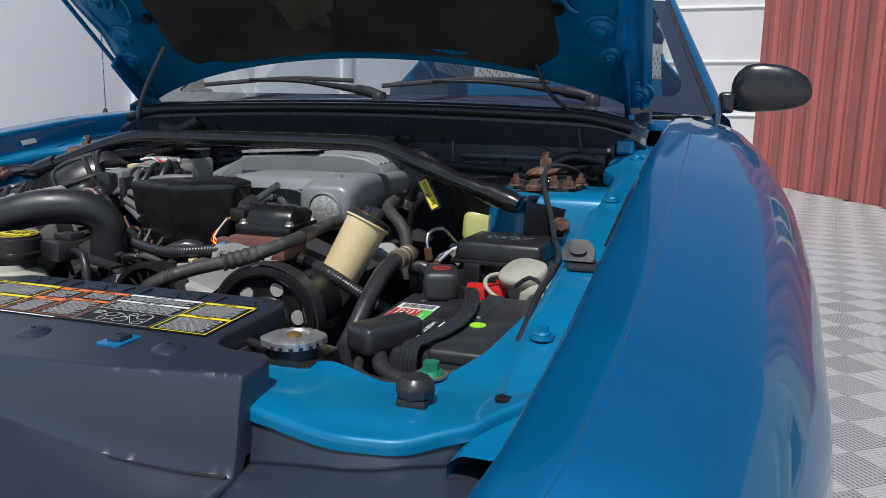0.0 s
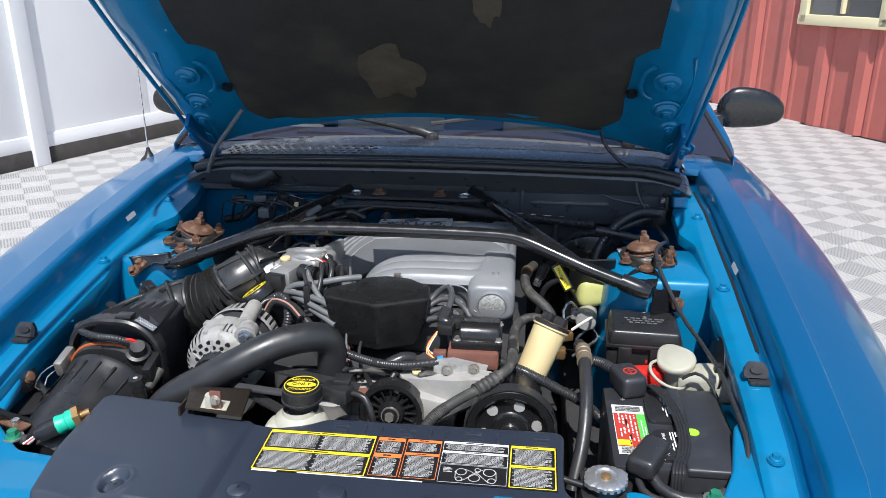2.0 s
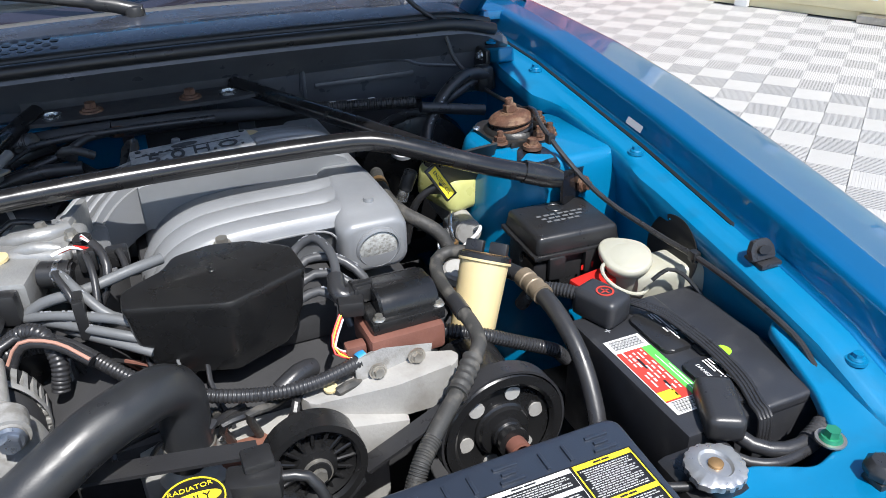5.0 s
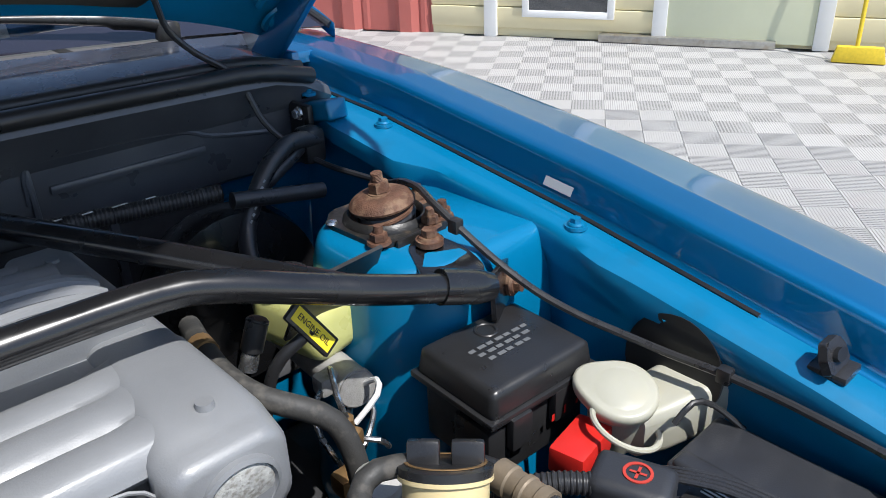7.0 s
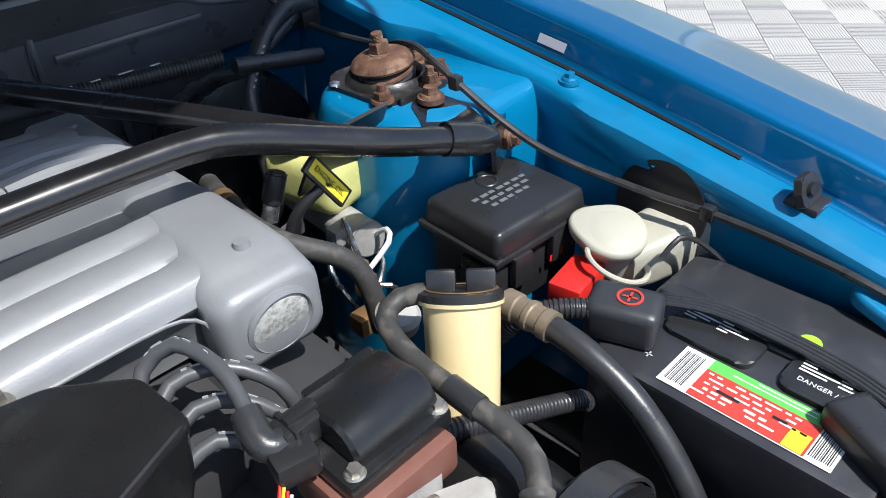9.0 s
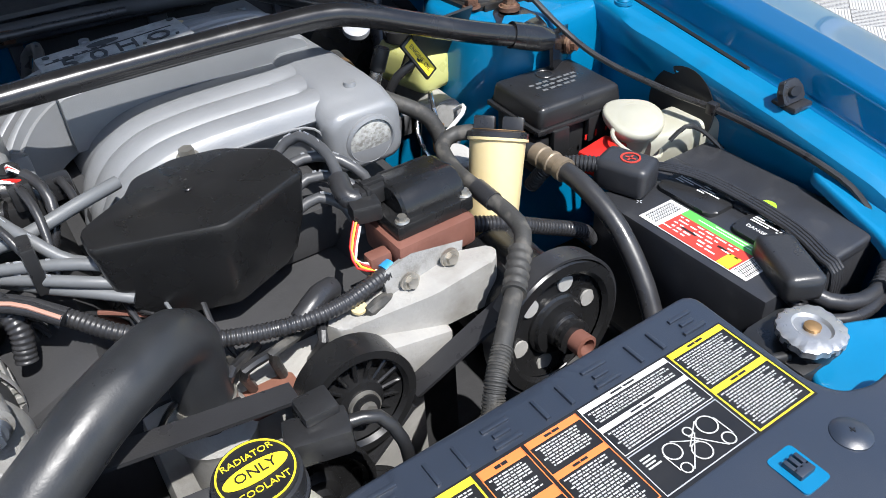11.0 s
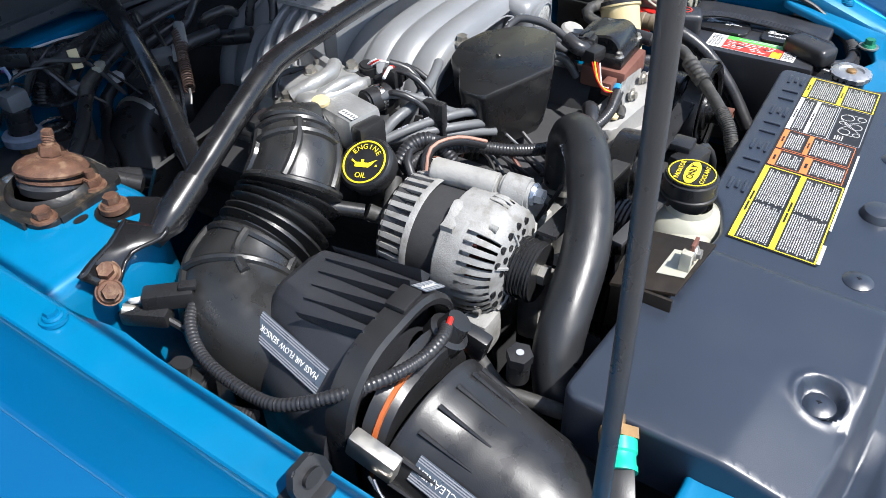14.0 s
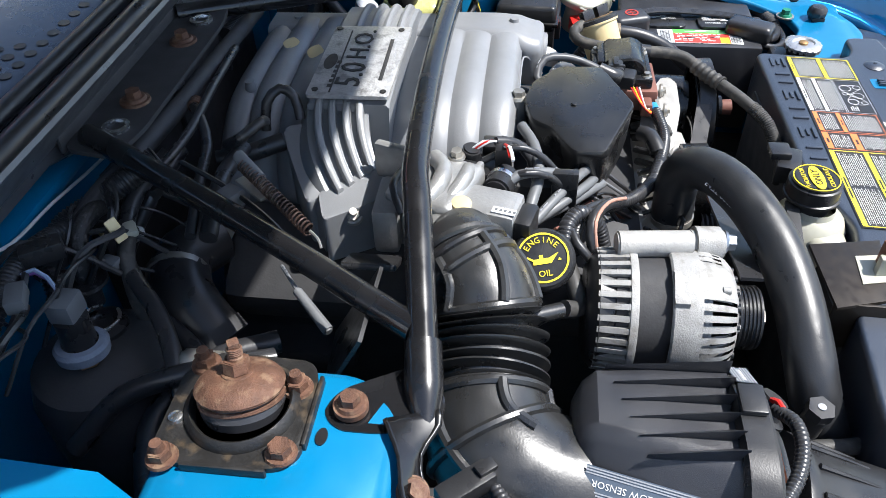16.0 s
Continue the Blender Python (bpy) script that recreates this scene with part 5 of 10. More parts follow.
rings = [[q0 + V(r * math.cos(a), r * math.sin(a), -0.003) for r, a in low], [q0 + V(r * math.cos(a), r * math.sin(a), 0.0035) for r, a in low],
         [q0 + V((r - 0.004) * math.cos(a), (r - 0.003) * math.sin(a), 0.0055) for r, a in low], [q0 + V(0.016 * math.cos(a), 0.019 * math.sin(a), 0.0065) for r, a in low], [q0 + V(0.013 * math.cos(a), 0.017 * math.sin(a), 0.0040) for r, a in low]]
loft(bm, rings)
rc = part("radiator_cap", bm, mat("worn_cap_steel", (0.45, 0.45, 0.45), 0.36, 0.75, 0.15, 40, bump=0.2, bscale=500), rad, "ribbed aluminium radiator cap")
part("rivet", lathe(B(), [(0.0075, 0.003), (0.0075, 0.007), (0.004, 0.0085), (0, 0.0085)], q0, (0, 0, 1), 16), M_BRASS, rc)
part("overflow_tube", cyl(B(), (0.36, 0.628, 0.72), (0.325, 0.64, 0.722), 0.005, n=10), M_BLACK, rad)


# ---- suspension mounts and brace ----
def strut_mount(s):
    c = V(s * 0.516, 1.301 if s > 0 else 1.310, 0.832)
    t = thing("strut_mount", c, "rusty strut top mount bolted to the blue tower", "strut mount", "strut mounts")
    bm = B()
    out = round_poly([(c.x + s * x, c.y + y) for x, y in ((-0.052, -0.050), (-0.030, -0.058), (0.044, -0.060), (0.058, -0.044), (0.060, 0.040), (0.052, 0.062), (-0.034, 0.062), (-0.056, 0.036))], 0.010)
    prism(bm, out[::s], c.z - 0.002, c.z + 0.006, 0.002)
    pl = part("mount_plate", bm, M_MOUNT, t, "black painted mount plate with worn edges")
    part("turned_edge", box(B(), (c.x + s * 0.061, c.y - 0.002, c.z + 0.003), (0.004, 0.070, 0.012), 0.0015), M_MOUNT, pl)
    part("turned_edge", box(B(), (c.x, c.y - 0.0605, c.z + 0.003), (0.070, 0.004, 0.012), 0.0015), M_MOUNT, pl)
    lean = V(-s * (0.12 if s > 0 else 0.30), 0.05, 1).normalized()
    part("bearing_cup", lathe(B(), [(0.049, 0.005), (0.048, 0.010), (0.043, 0.0145), (0.041, 0.013), (0.039, 0.006), (0.0, 0.006)], c, (0, 0, 1), 40), M_MOUNT, t)
    part("rubber_bush", lathe(B(), [(0.034, 0.001), (0.036, 0.010), (0.032, 0.018), (0.034, 0.021), (0.030, 0.026), (0.0, 0.026)], c, lean, 36), M_RUBBER, t)
    tilt = lean + V(-0.10 * s, 0.04, 0)
    part("washer", lathe(B(), [(0.0, 0.012), (0.0355, 0.012), (0.0370, 0.0135), (0.0368, 0.0165), (0.0345, 0.0175), (0.030, 0.0170), (0, 0.0170)], c, tilt, 44), M_RUST, t, "dished rusty washer")
    part("washer", lathe(B(), [(0.0, 0.022), (0.0345, 0.0225), (0.0372, 0.024), (0.0378, 0.0265), (0.0350, 0.0305), (0.029, 0.0345), (0.021, 0.0370), (0.013, 0.0378), (0, 0.0378)], c, lean, 48), M_RUST, t, "domed rusty washer")
    bm = B()
    cyl(bm, c + lean * 0.036, c + lean * 0.039, 0.0145, 0.0135, 24)
    cyl(bm, c + lean * 0.039, c + lean * 0.051, 0.0118, 0.0112, 6, 0.0008)
    part("nut", bm, M_RUST, t)
    stud = part("stud", sweep(B(), [c + lean * (0.048 + 0.0008 * k) for k in range(18)], lambda q: 0.0068 if int(q * 1250) % 2 else 0.0060, 14), M_RUST, t)
    if s < 0:
        part("stud_end", box(B(), c + lean * 0.064, (0.009, 0.010, 0.008), 0.002, Matrix.Rotation(radians(30), 3, "Z")), M_RUST, stud)
    tall = ((-0.047, -0.046), (0.056, 0.010), (0.044, -0.046), (0.020, -0.052)) if s > 0 else ((-0.056, 0.049), (0.022, -0.042), (-0.043, -0.045), (0.040, 0.046))
    for k, (x, y) in enumerate(tall):
        bm = B()
        p = c + V(x, y, 0.006)
        cyl(bm, p, p + V(0, 0, 0.003), 0.0135, 0.0125, 20)
        cyl(bm, p + V(0, 0, 0.003), p + V(0, 0, 0.012), 0.0098, 0.0094, 6, 0.0008)
        if s > 0 or k != 2:
            cyl(bm, p + V(0, 0, 0.012), p + V(0, 0, 0.020), 0.0056, 0.0050, 12)
        part("mount_bolt", bm, M_RUST, t)
    part("rivet", lathe(B(), [(0.007, 0.006), (0.006, 0.0085), (0.003, 0.0095), (0, 0.0095)], c + V(-0.052 if s > 0 else -0.018, 0.032 if s > 0 else 0.052, 0), (0, 0, 1), 16), M_STEEL, t)


strut_mount(1)
strut_mount(-1)

brace = thing("strut_brace", (0, 1.2, 0.83), "glossy black tubular strut tower brace across the engine bay", "strut brace")
BP = [(-0.475, 1.162, 0.836), (-0.43, 1.169, 0.851), (-0.36, 1.180, 0.877), (-0.30, 1.190, 0.896), (-0.25, 1.198, 0.903), (-0.12, 1.204, 0.905), (0, 1.206, 0.905), (0.12, 1.204, 0.905), (0.215, 1.198, 0.904), (0.26, 1.188, 0.897), (0.33, 1.168, 0.874), (0.40, 1.149, 0.851), (0.482, 1.133, 0.827)]
part("cross_tube", hose(B(), BP, 0.0142, 20), M_GLOSS, brace)
for s in (1, -1):
    e = V(*BP[-1 if s > 0 else 0])
    q = V(*BP[-3 if s > 0 else 2])
    d = (e - q).normalized()
    # saddle wrapped over the tube end, with a foot on the tower and an ear on its side
    bm = B()
    sweep(bm, [e - d * 0.035 + d * 0.010 * k for k in range(9 if s < 0 else 7)], lambda q: 0.0175 if q < 0.045 else 0.0175 - (q - 0.045) * 0.25, 16)
    part("saddle", bm, M_GLOSS, brace)
    bm = B()
    fp = round_poly([(s * x, y) for x, y in ((0.452, 1.166), (0.488, 1.232), (0.512, 1.244), (0.530, 1.228), (0.530, 1.19), (0.520, 1.146), (0.485, 1.140))], 0.012)
    prism(bm, fp[::-s], lambda x, y: 0.829 - 0.15 * max(0, 1.18 - y), lambda x, y: 0.8335 - 0.15 * max(0, 1.18 - y), 0.001)
    part("foot_plate", bm, M_GLOSS, brace)
    if s > 0:
        bm = B()
        plate(bm, round_poly([(-0.040, -0.030), (0.036, -0.026), (0.040, 0.016), (-0.040, 0.024)], 0.008), (0.546, 1.155, 0.798), (0.86, 0.50, -0.10), (0, 0.1, 1), 0.005, 0.001)
        part("ear_plate", bm, M_GLOSS, brace)
    else:
        # a waisted strap with turned-up edges runs down over the tower's front corner
        left = smooth_path([(-0.520, 1.192, 0.8365), (-0.534, 1.185, 0.8365), (-0.553, 1.175, 0.8360), (-0.576, 1.170, 0.8350), (-0.600, 1.162, 0.8330)], 0.008)
        right = smooth_path([(-0.500, 1.146, 0.830), (-0.513, 1.144, 0.825), (-0.541, 1.156, 0.822), (-0.560, 1.152, 0.812), (-0.577, 1.145, 0.800)], 0.008)
        n1 = min(len(left), len(right))
        rings = []
        for i in range(n1):
            a, b = left[i * (len(left) - 1) // (n1 - 1)], right[i * (len(right) - 1) // (n1 - 1)]
            up = V(-0.25, -0.45, 0.85)
            rings.append([a + up * 0.005, a.lerp(b, 0.08), a.lerp(b, 0.3), a.lerp(b, 0.5), a.lerp(b, 0.7), a.lerp(b, 0.92), b + up * 0.005])
        strap = part("ear_plate", loft(B(), rings, closed=False), M_GLOSS, brace, smooth=40)
        mod = strap.modifiers.new("thick", "SOLIDIFY")
        mod.thickness = 0.004
    for p, nrm in (((V(0.566, 1.156, 0.788), V(0.3, -1, 0.1)),) if s > 0 else ((V(-0.5735, 1.158, 0.8215), V(-0.25, -0.45, 0.85)), (V(-0.584, 1.146, 0.811), V(-0.25, -0.7, 0.6)))):
        nrm = nrm.normalized()
        bm = B()
        cyl(bm, p - nrm * 0.002, p + nrm * 0.003, 0.0135, n=24)
        hexhead(bm, p + nrm * 0.003, nrm, 0.0085, 0.010)
        part("brace_bolt", bm, M_RUST, brace)
    bm = B()
    p = V(s * 0.508, 1.219, 0.839)
    cyl(bm, p - V(0, 0, 0.004), p + V(0, 0, 0.002), 0.0150, n=24)
    hexhead(bm, p + V(0, 0, 0.002), (0, 0, 1), 0.0090, 0.011)
    part("brace_bolt", bm, M_RUST, brace)
    part("leg", hose(B(), [(0.372, 1.160, 0.858), (0.242, 1.385, 0.874), (0.112, 1.600, 0.890)] if s > 0 else [(-0.428, 1.176, 0.850), (-0.32, 1.36, 0.868), (-0.207, 1.580, 0.892)], 0.0135, 16, 0.05), M_GLOSS, brace)
    bm = B()
    plate(bm, [(-0.05, -0.07), (0.05, -0.09), (0.045, 0.03), (-0.045, 0.02)], (s * 0.40, 1.235, 0.83), (1, 0, 0), (0, -0.55, 1), 0.004)
    part("gusset", bm, M_BLACK, brace)
bm = B()
prism(bm, round_poly([(-0.24, 1.535), (-0.18, 1.525), (0.09, 1.525), (0.15, 1.535), (0.14, 1.60), (-0.23, 1.60)], 0.015), 0.882, 0.888, 0.001)
box(bm, (-0.045, 1.602, 0.893), (0.37, 0.004, 0.026), 0.001)
part("cowl_bracket", bm, M_MATTE, brace)
for x in (-0.125, 0.032):
    bm = B()
    cyl(bm, (x, 1.560, 0.887), (x, 1.560, 0.891), 0.019, 0.018, 24)
    hexhead(bm, (x, 1.560, 0.891), (0, 0, 1), 0.010, 0.012)
    part("cowl_bolt", bm, M_RUST, brace)
for x in (0.095, -0.185):
    part("grommet", lathe(B(), [(0.016, 0.0), (0.016, 0.004), (0.011, 0.005), (0.010, 0.0)], (x, 1.557, 0.888), (0, 0, 1), 20), M_STEEL, brace)

# ---- engine ----
eng = thing("engine_block", (0, 1.1, 0.35), "black iron V8 engine block low in the bay", "engine")
part("block", box(B(), (0.0, 1.20, 0.56), (0.42, 0.55, 0.30), 0.03), M_MATTE, eng)
for s in (1, -1):
    part("valve_cover", box(B(), (s * 0.19, 1.20, 0.70), (0.14, 0.50, 0.08), 0.025, Matrix.Rotation(radians(s * 25), 3, "Y")), M_MATTE, eng)
part("timing_cover", box(B(), (0.0, 0.92, 0.58), (0.28, 0.06, 0.24), 0.02), M_DULLALU, eng)
part("lower_intake", box(B(), (0.02, 1.20, 0.74), (0.24, 0.34, 0.06), 0.015), M_MATTE, eng)
part("water_neck", lathe(B(), [(0.034, -0.05), (0.036, 0), (0.040, 0.012), (0.030, 0.03), (0.024, 0.05)], (-0.082, 0.898, 0.672), (0, -0.05, 1), 24), M_DULLALU, eng)
part("copper_gasket", box(B(), (-0.03, 0.90, 0.69), (0.06, 0.05, 0.016), 0.005), M_COPPER, eng)

intake = thing("intake_manifold", (0.05, 1.25, 0.76), "grey cast aluminium upper intake manifold with curved runners", "intake manifold")
# plenum: three wide runners across its front, a flat deck behind them, all swept over the bend
CREST = (1.127, 1.169, 1.206)
RUN = smooth_path([(0.176, 0, 0.851), (0.10, 0, 0.852), (0.03, 0, 0.851), (-0.022, 0, 0.844), (-0.062, 0, 0.824), (-0.090, 0, 0.790), (-0.104, 0, 0.742)], 0.008)


def runner_h(y):
    """Height of the casting over the path of the runners: rounded ridges, then the deck."""
    ridge = max(-0.011, max(0.0215 * (math.sqrt(max(0.0, 1 - ((y - c) / 0.0265) ** 2)) - 1) for c in CREST))
    return ridge


bm = B()
rings = []
for i, p in enumerate(RUN):
    d = (RUN[min(i + 1, len(RUN) - 1)] - RUN[max(i - 1, 0)]).normalized()
    n = V(-d.z, 0, d.x) if d.x > 0 else V(d.z, 0, -d.x)
    fade = max(0.0, min(1.0, (0.176 - p.x) / 0.030))
    ring = [(1.118, -0.075), (1.113, -0.034), (1.104, -0.026), (1.1020, -0.0215), (1.1045, -0.0165)]
    ring += [(y, runner_h(y) * (fade if y > 1.14 else max(fade, 0.55))) for y in np.linspace(1.1085, 1.228, 40)]
    ring += [(1.232, -0.012), (1.30, -0.012), (1.40, -0.012), (1.488, -0.014), (1.492, -0.020), (1.49, -0.075)]
    rings.append([V(p.x, y, p.z) + n * h for y, h in ring])
loft(bm, rings)
part("plenum", bm, M_INTAKE, intake, smooth=50)


def rundown(y, zt, r, x1=0.20):
    return [(x1, y, zt - 0.004), (0.12, y, zt), (0.02, y, zt), (-0.03, y, zt - 0.008), (-0.070, y, zt - 0.032), (-0.096, y, zt - 0.072), (-0.106, y, zt - 0.13)]


for y, zt, r in ((1.388, 0.833, 0.024), (1.430, 0.832, 0.024), (1.468, 0.826, 0.022)):
    part("runner", sweep(B(), smooth_path(rundown(y, zt, r), 0.010), r, 20), M_INTAKE, intake, smooth=60)
# front end casting with its round badge
bm = B()
rings = []
for y, x0, x1, z0, z1, r in ((1.49, 0.168, 0.232, 0.775, 0.845, 0.012), (1.235, 0.166, 0.236, 0.775, 0.8490, 0.014), (1.222, 0.164, 0.237, 0.772, 0.8525, 0.016), (1.14, 0.156, 0.238, 0.77, 0.8535, 0.018), (1.108, 0.148, 0.240, 0.768, 0.8510, 0.020),
                              (1.098, 0.146, 0.240, 0.768, 0.8470, 0.020), (1.088, 0.146, 0.240, 0.768, 0.8440, 0.020), (1.079, 0.148, 0.239, 0.769, 0.8425, 0.020), (1.073, 0.152, 0.236, 0.772, 0.8390, 0.018), (1.071, 0.158, 0.231, 0.778, 0.834, 0.014)):
    rings.append([(x, y, z) for x, z in rrect((x0 + x1) / 2, (z0 + z1) / 2, x1 - x0, z1 - z0, r, 5)])
loft(bm, rings)
part("front_casting", bm, M_INTAKE, intake, smooth=50)
part("casting_seam", hose(B(), [(0.02, 1.1015, 0.8290), (0.10, 1.1010, 0.8300), (0.132, 1.099, 0.828), (0.146, 1.092, 0.820), (0.150, 1.083, 0.806), (0.156, 1.074, 0.794), (0.165, 1.0705, 0.786)], 0.0016, 6), M_INTAKE, intake)
part("port_plug", lathe(B(), [(0.0265, 0.0), (0.025, 0.0012), (0.0, 0.0016)], (0.196, 1.0712, 0.8026), (0, -1, -0.12), 32), mat("speckled_port_plug", (0.40, 0.40, 0.38), 0.6, 0.1, 0.5, 160, bump=0.8, bscale=500, dirt=(0.16, 0.14, 0.11), dirt_amount=0.4, dirt_scale=220), intake)
part("badge_ring", lathe(B(), [(0.031, -0.004), (0.031, 0.004), (0.0275, 0.006), (0.0255, 0.002), (0.0255, -0.002)], (0.196, 1.074, 0.803), (0, -1, -0.12), 36), M_INTAKE, intake)
part("badge", cyl(B(), (0.196, 1.072, 0.803), (0.196, 1.0715, 0.803), 0.0258, n=36), mat("pitted_badge", (0.50, 0.49, 0.46), 0.5, 0.5, 0.35, 90, bump=1.0, bscale=500, dirt=(0.40, 0.22, 0.10), dirt_amount=0.2, dirt_scale=60), intake)
bm = B()
cyl(bm, (0.003, 1.101, 0.77), (0.003, 1.101, 0.836), 0.0125, 0.0110, 20)
part("boss", bm, M_INTAKE, intake)
bm = B()
cyl(bm, (0.003, 1.101, 0.836), (0.003, 1.101, 0.839), 0.0115, n=20)
hexhead(bm, (0.003, 1.101, 0.838), (0, 0, 1), 0.0085, 0.010)
part("manifold_bolt", bm, M_ZINC, intake)
for x, y, z in ((0.200, 1.116, 0.8535), (0.205, 1.45, 0.846), (-0.01, 1.46, 0.852)):
    bm = B()
    cyl(bm, (x, y, z - 0.01), (x, y, z + 0.003), 0.0085, 0.0065, 16)
    part("bolt_seat", bm, M_INTAKE, intake)
# centre cover with fins and plaque
bm = B()
rings = []
for x, z in ((0.222, 0.846), (0.212, 0.862), (0.185, 0.874), (0.135, 0.880), (0.0, 0.876), (-0.074, 0.871), (-0.080, 0.868)):
    rings.append([(x, 1.262, 0.80), (x, 1.258, z - 0.004), (x, 1.262, z), (x, 1.358, z), (x, 1.362, z - 0.004), (x, 1.358, 0.80)])
loft(bm, rings)
part("centre_cover", bm, M_INTAKE, intake, smooth=40)
for k in range(4):
    y = 1.272 + 0.020 * k
    part("fin", hose(B(), [(0.095, y, 0.8785), (0.135, y, 0.8805), (0.185, y, 0.8745), (0.208, y, 0.862)], 0.0058, 8), M_INTAKE, intake)
ELB = V(-0.066, 1.225, 0)


def elbow(r, q):
    """A place on the finned elbow: r from its centre of bend, q from the plaque (0) to the flange (1)."""
    a = radians(90 + 52 * q)
    return V(ELB.x + 1.0 * r * math.cos(a) - 0.028 * q, ELB.y + r * math.sin(a), 0.872 - 0.020 * q - 0.034 * q * q)


for k in range(4):
    r = 0.070 + 0.0172 * k
    bm = B()
    rings = []
    for q in np.linspace(-0.04, 1, 16):
        p = elbow(r, q)
        o = (elbow(r + 0.01, q) - p).normalized()
        rings.append([p + o * w + V(0, 0, h) for w, h in ((-0.0055, -0.020), (-0.0042, 0.001), (-0.002, 0.003), (0.002, 0.003), (0.0042, 0.001), (0.0055, -0.020))])
    loft(bm, rings)
    part("fin", bm, M_INTAKE, intake, smooth=40)
bm = B()
rings = []
for q in np.linspace(-0.05, 1.0, 16):
    a0, b0 = elbow(0.060, q), elbow(0.136, q)
    rings.append([a0 + V(0, 0, -0.012), b0 + V(0, 0, -0.012), b0 + V(-0.008, 0.012, -0.03), b0 + V(-0.01, 0.014, -0.08), a0 + V(0, 0, -0.08)])
loft(bm, rings)
part("fin_bed", bm, M_INTAKE, intake, smooth=40)
bm = B()
prism(bm, round_poly([(-0.126, 1.250), (-0.166, 1.296), (-0.190, 1.328), (-0.236, 1.312), (-0.205, 1.262), (-0.175, 1.240)], 0.008), 0.745, lambda x, y: 0.822 + 0.12 * (x + 0.13), 0.003)
part("side_flange", bm, M_INTAKE, intake)
bm = B()
prism(bm, round_poly([(-0.090, 1.350), (-0.098, 1.392), (-0.135, 1.376), (-0.205, 1.338), (-0.170, 1.305), (-0.12, 1.33)], 0.010), 0.745, lambda x, y: 0.846 + 0.35 * (x + 0.09), 0.004)
part("elbow_shell", bm, M_INTAKE, intake)
bm = B()
hexhead(bm, (-0.212, 1.283, 0.798), (-0.5, -0.2, 0.8), 0.0085, 0.010)
cyl(bm, (-0.214, 1.282, 0.802), (-0.222, 1.279, 0.814), 0.0045, n=12)
part("manifold_bolt", bm, M_ZINC, intake)
part("casting_mark", lathe(B(), [(0.0075, 0), (0.0075, 0.003), (0, 0.003)], (-0.152, 1.278, 0.820), (-0.1, 0, 1), 16), M_INTAKE, intake)


def pz(x):
    return 0.8755 + 0.06 * (x + 0.08)


pl = part("plaque", prism(B(), round_poly([(-0.080, 1.258), (0.090, 1.252), (0.087, 1.358), (-0.082, 1.362)], 0.005), lambda x, y: pz(x), lambda x, y: pz(x) + 0.005, 0.001), mat("cast_plaque", (0.45, 0.45, 0.45), 0.40, 0.5, 0.35, 40, bump=1.0, bscale=260, dirt=(0.10, 0.10, 0.10), dirt_amount=0.35, dirt_scale=55), intake, "pitted silver nameplate")
M_PLQ = mat("plaque_lettering", (0.035, 0.035, 0.036), 0.5, 0.2, 0.2, 30)


def on_plaque(x, y):
    return frame_on((x, y, pz(x) + 0.0052), (1, -0.03, 0.06), (0.03, 1, 0))


lettering("5.0", 0.046, on_plaque(-0.034, 1.312), M_PLQ, pl, 0.0012)
lettering("H.O.", 0.038, on_plaque(0.040, 1.312), M_PLQ, pl, 0.0012)
part("slot_line", box(B(), (0.005, 1.274, pz(0.005) + 0.005), (0.10, 0.005, 0.0016), 0.0004, Matrix.Rotation(radians(-3.4), 3, "Y")), M_PLQ, pl)
part("side_line", box(B(), (0.0, 1.333, pz(0.0) + 0.005), (0.15, 0.002, 0.0012), 0, Matrix.Rotation(radians(-3.4), 3, "Y")), M_PLQ, pl)
bars([(-0.055 + 0.011 * k, -0.003, 0.007, 0.006) for k in range(6)], on_plaque(-0.01, 1.334), 0.0006, M_PLQ, pl)
bm = B()
om = on_plaque(-0.005, 1.346)
bm.faces.new([bm.verts.new(om @ V(0.019 * math.cos(a), 0.0085 * math.sin(a), 0.0004)) for a in np.linspace(0, 2 * math.pi, 25)[:-1]])
part("oval_mark", bm, M_PLQ, pl, smooth=0)
for x in (-0.070, 0.080):
    for y in (1.266, 1.352):
        part("screw", cyl(B(), (x, y, pz(x) + 0.004), (x, y, pz(x) + 0.0062), 0.0042, n=12), M_BLK, pl)
for x, y in ((0.075, 1.39), (0.10, 1.432)):
    bm = B()
    vs = [bm.verts.new((x + 0.016 * math.cos(a) * (1 + 0.5 * noise.noise(V(math.cos(a), math.sin(a), y * 9))), y + 0.012 * math.sin(a), 0.8578 - 0.03 * (y - 1.39))) for a in np.linspace(0, 2 * math.pi, 17)[:-1]]
    bm.faces.new(vs)
    part("paint_chip", bm, M_CREAM, intake, smooth=0)

# throttle body
thr = thing("throttle_assembly", (-0.22, 1.19, 0.79), "bare aluminium throttle body with linkage", "throttle body")
part("housing", box(B(), (-0.205, 1.185, 0.818), (0.095, 0.085, 0.075), 0.012, Matrix.Rotation(radians(-20), 3, "Z"), 3), M_THROTTLE, thr)
part("bore", lathe(B(), [(0.037, 0), (0.037, 0.05), (0.041, 0.054), (0.041, 0.084), (0.036, 0.086)], (-0.224, 1.178, 0.812), (-1, -0.35, -0.05), 30), M_THROTTLE, thr)
part("idle_valve", box(B(), (-0.232, 1.124, 0.826), (0.050, 0.072, 0.046), 0.008, Matrix.Rotation(radians(-14), 3, "Z")), M_THROTTLE, thr)
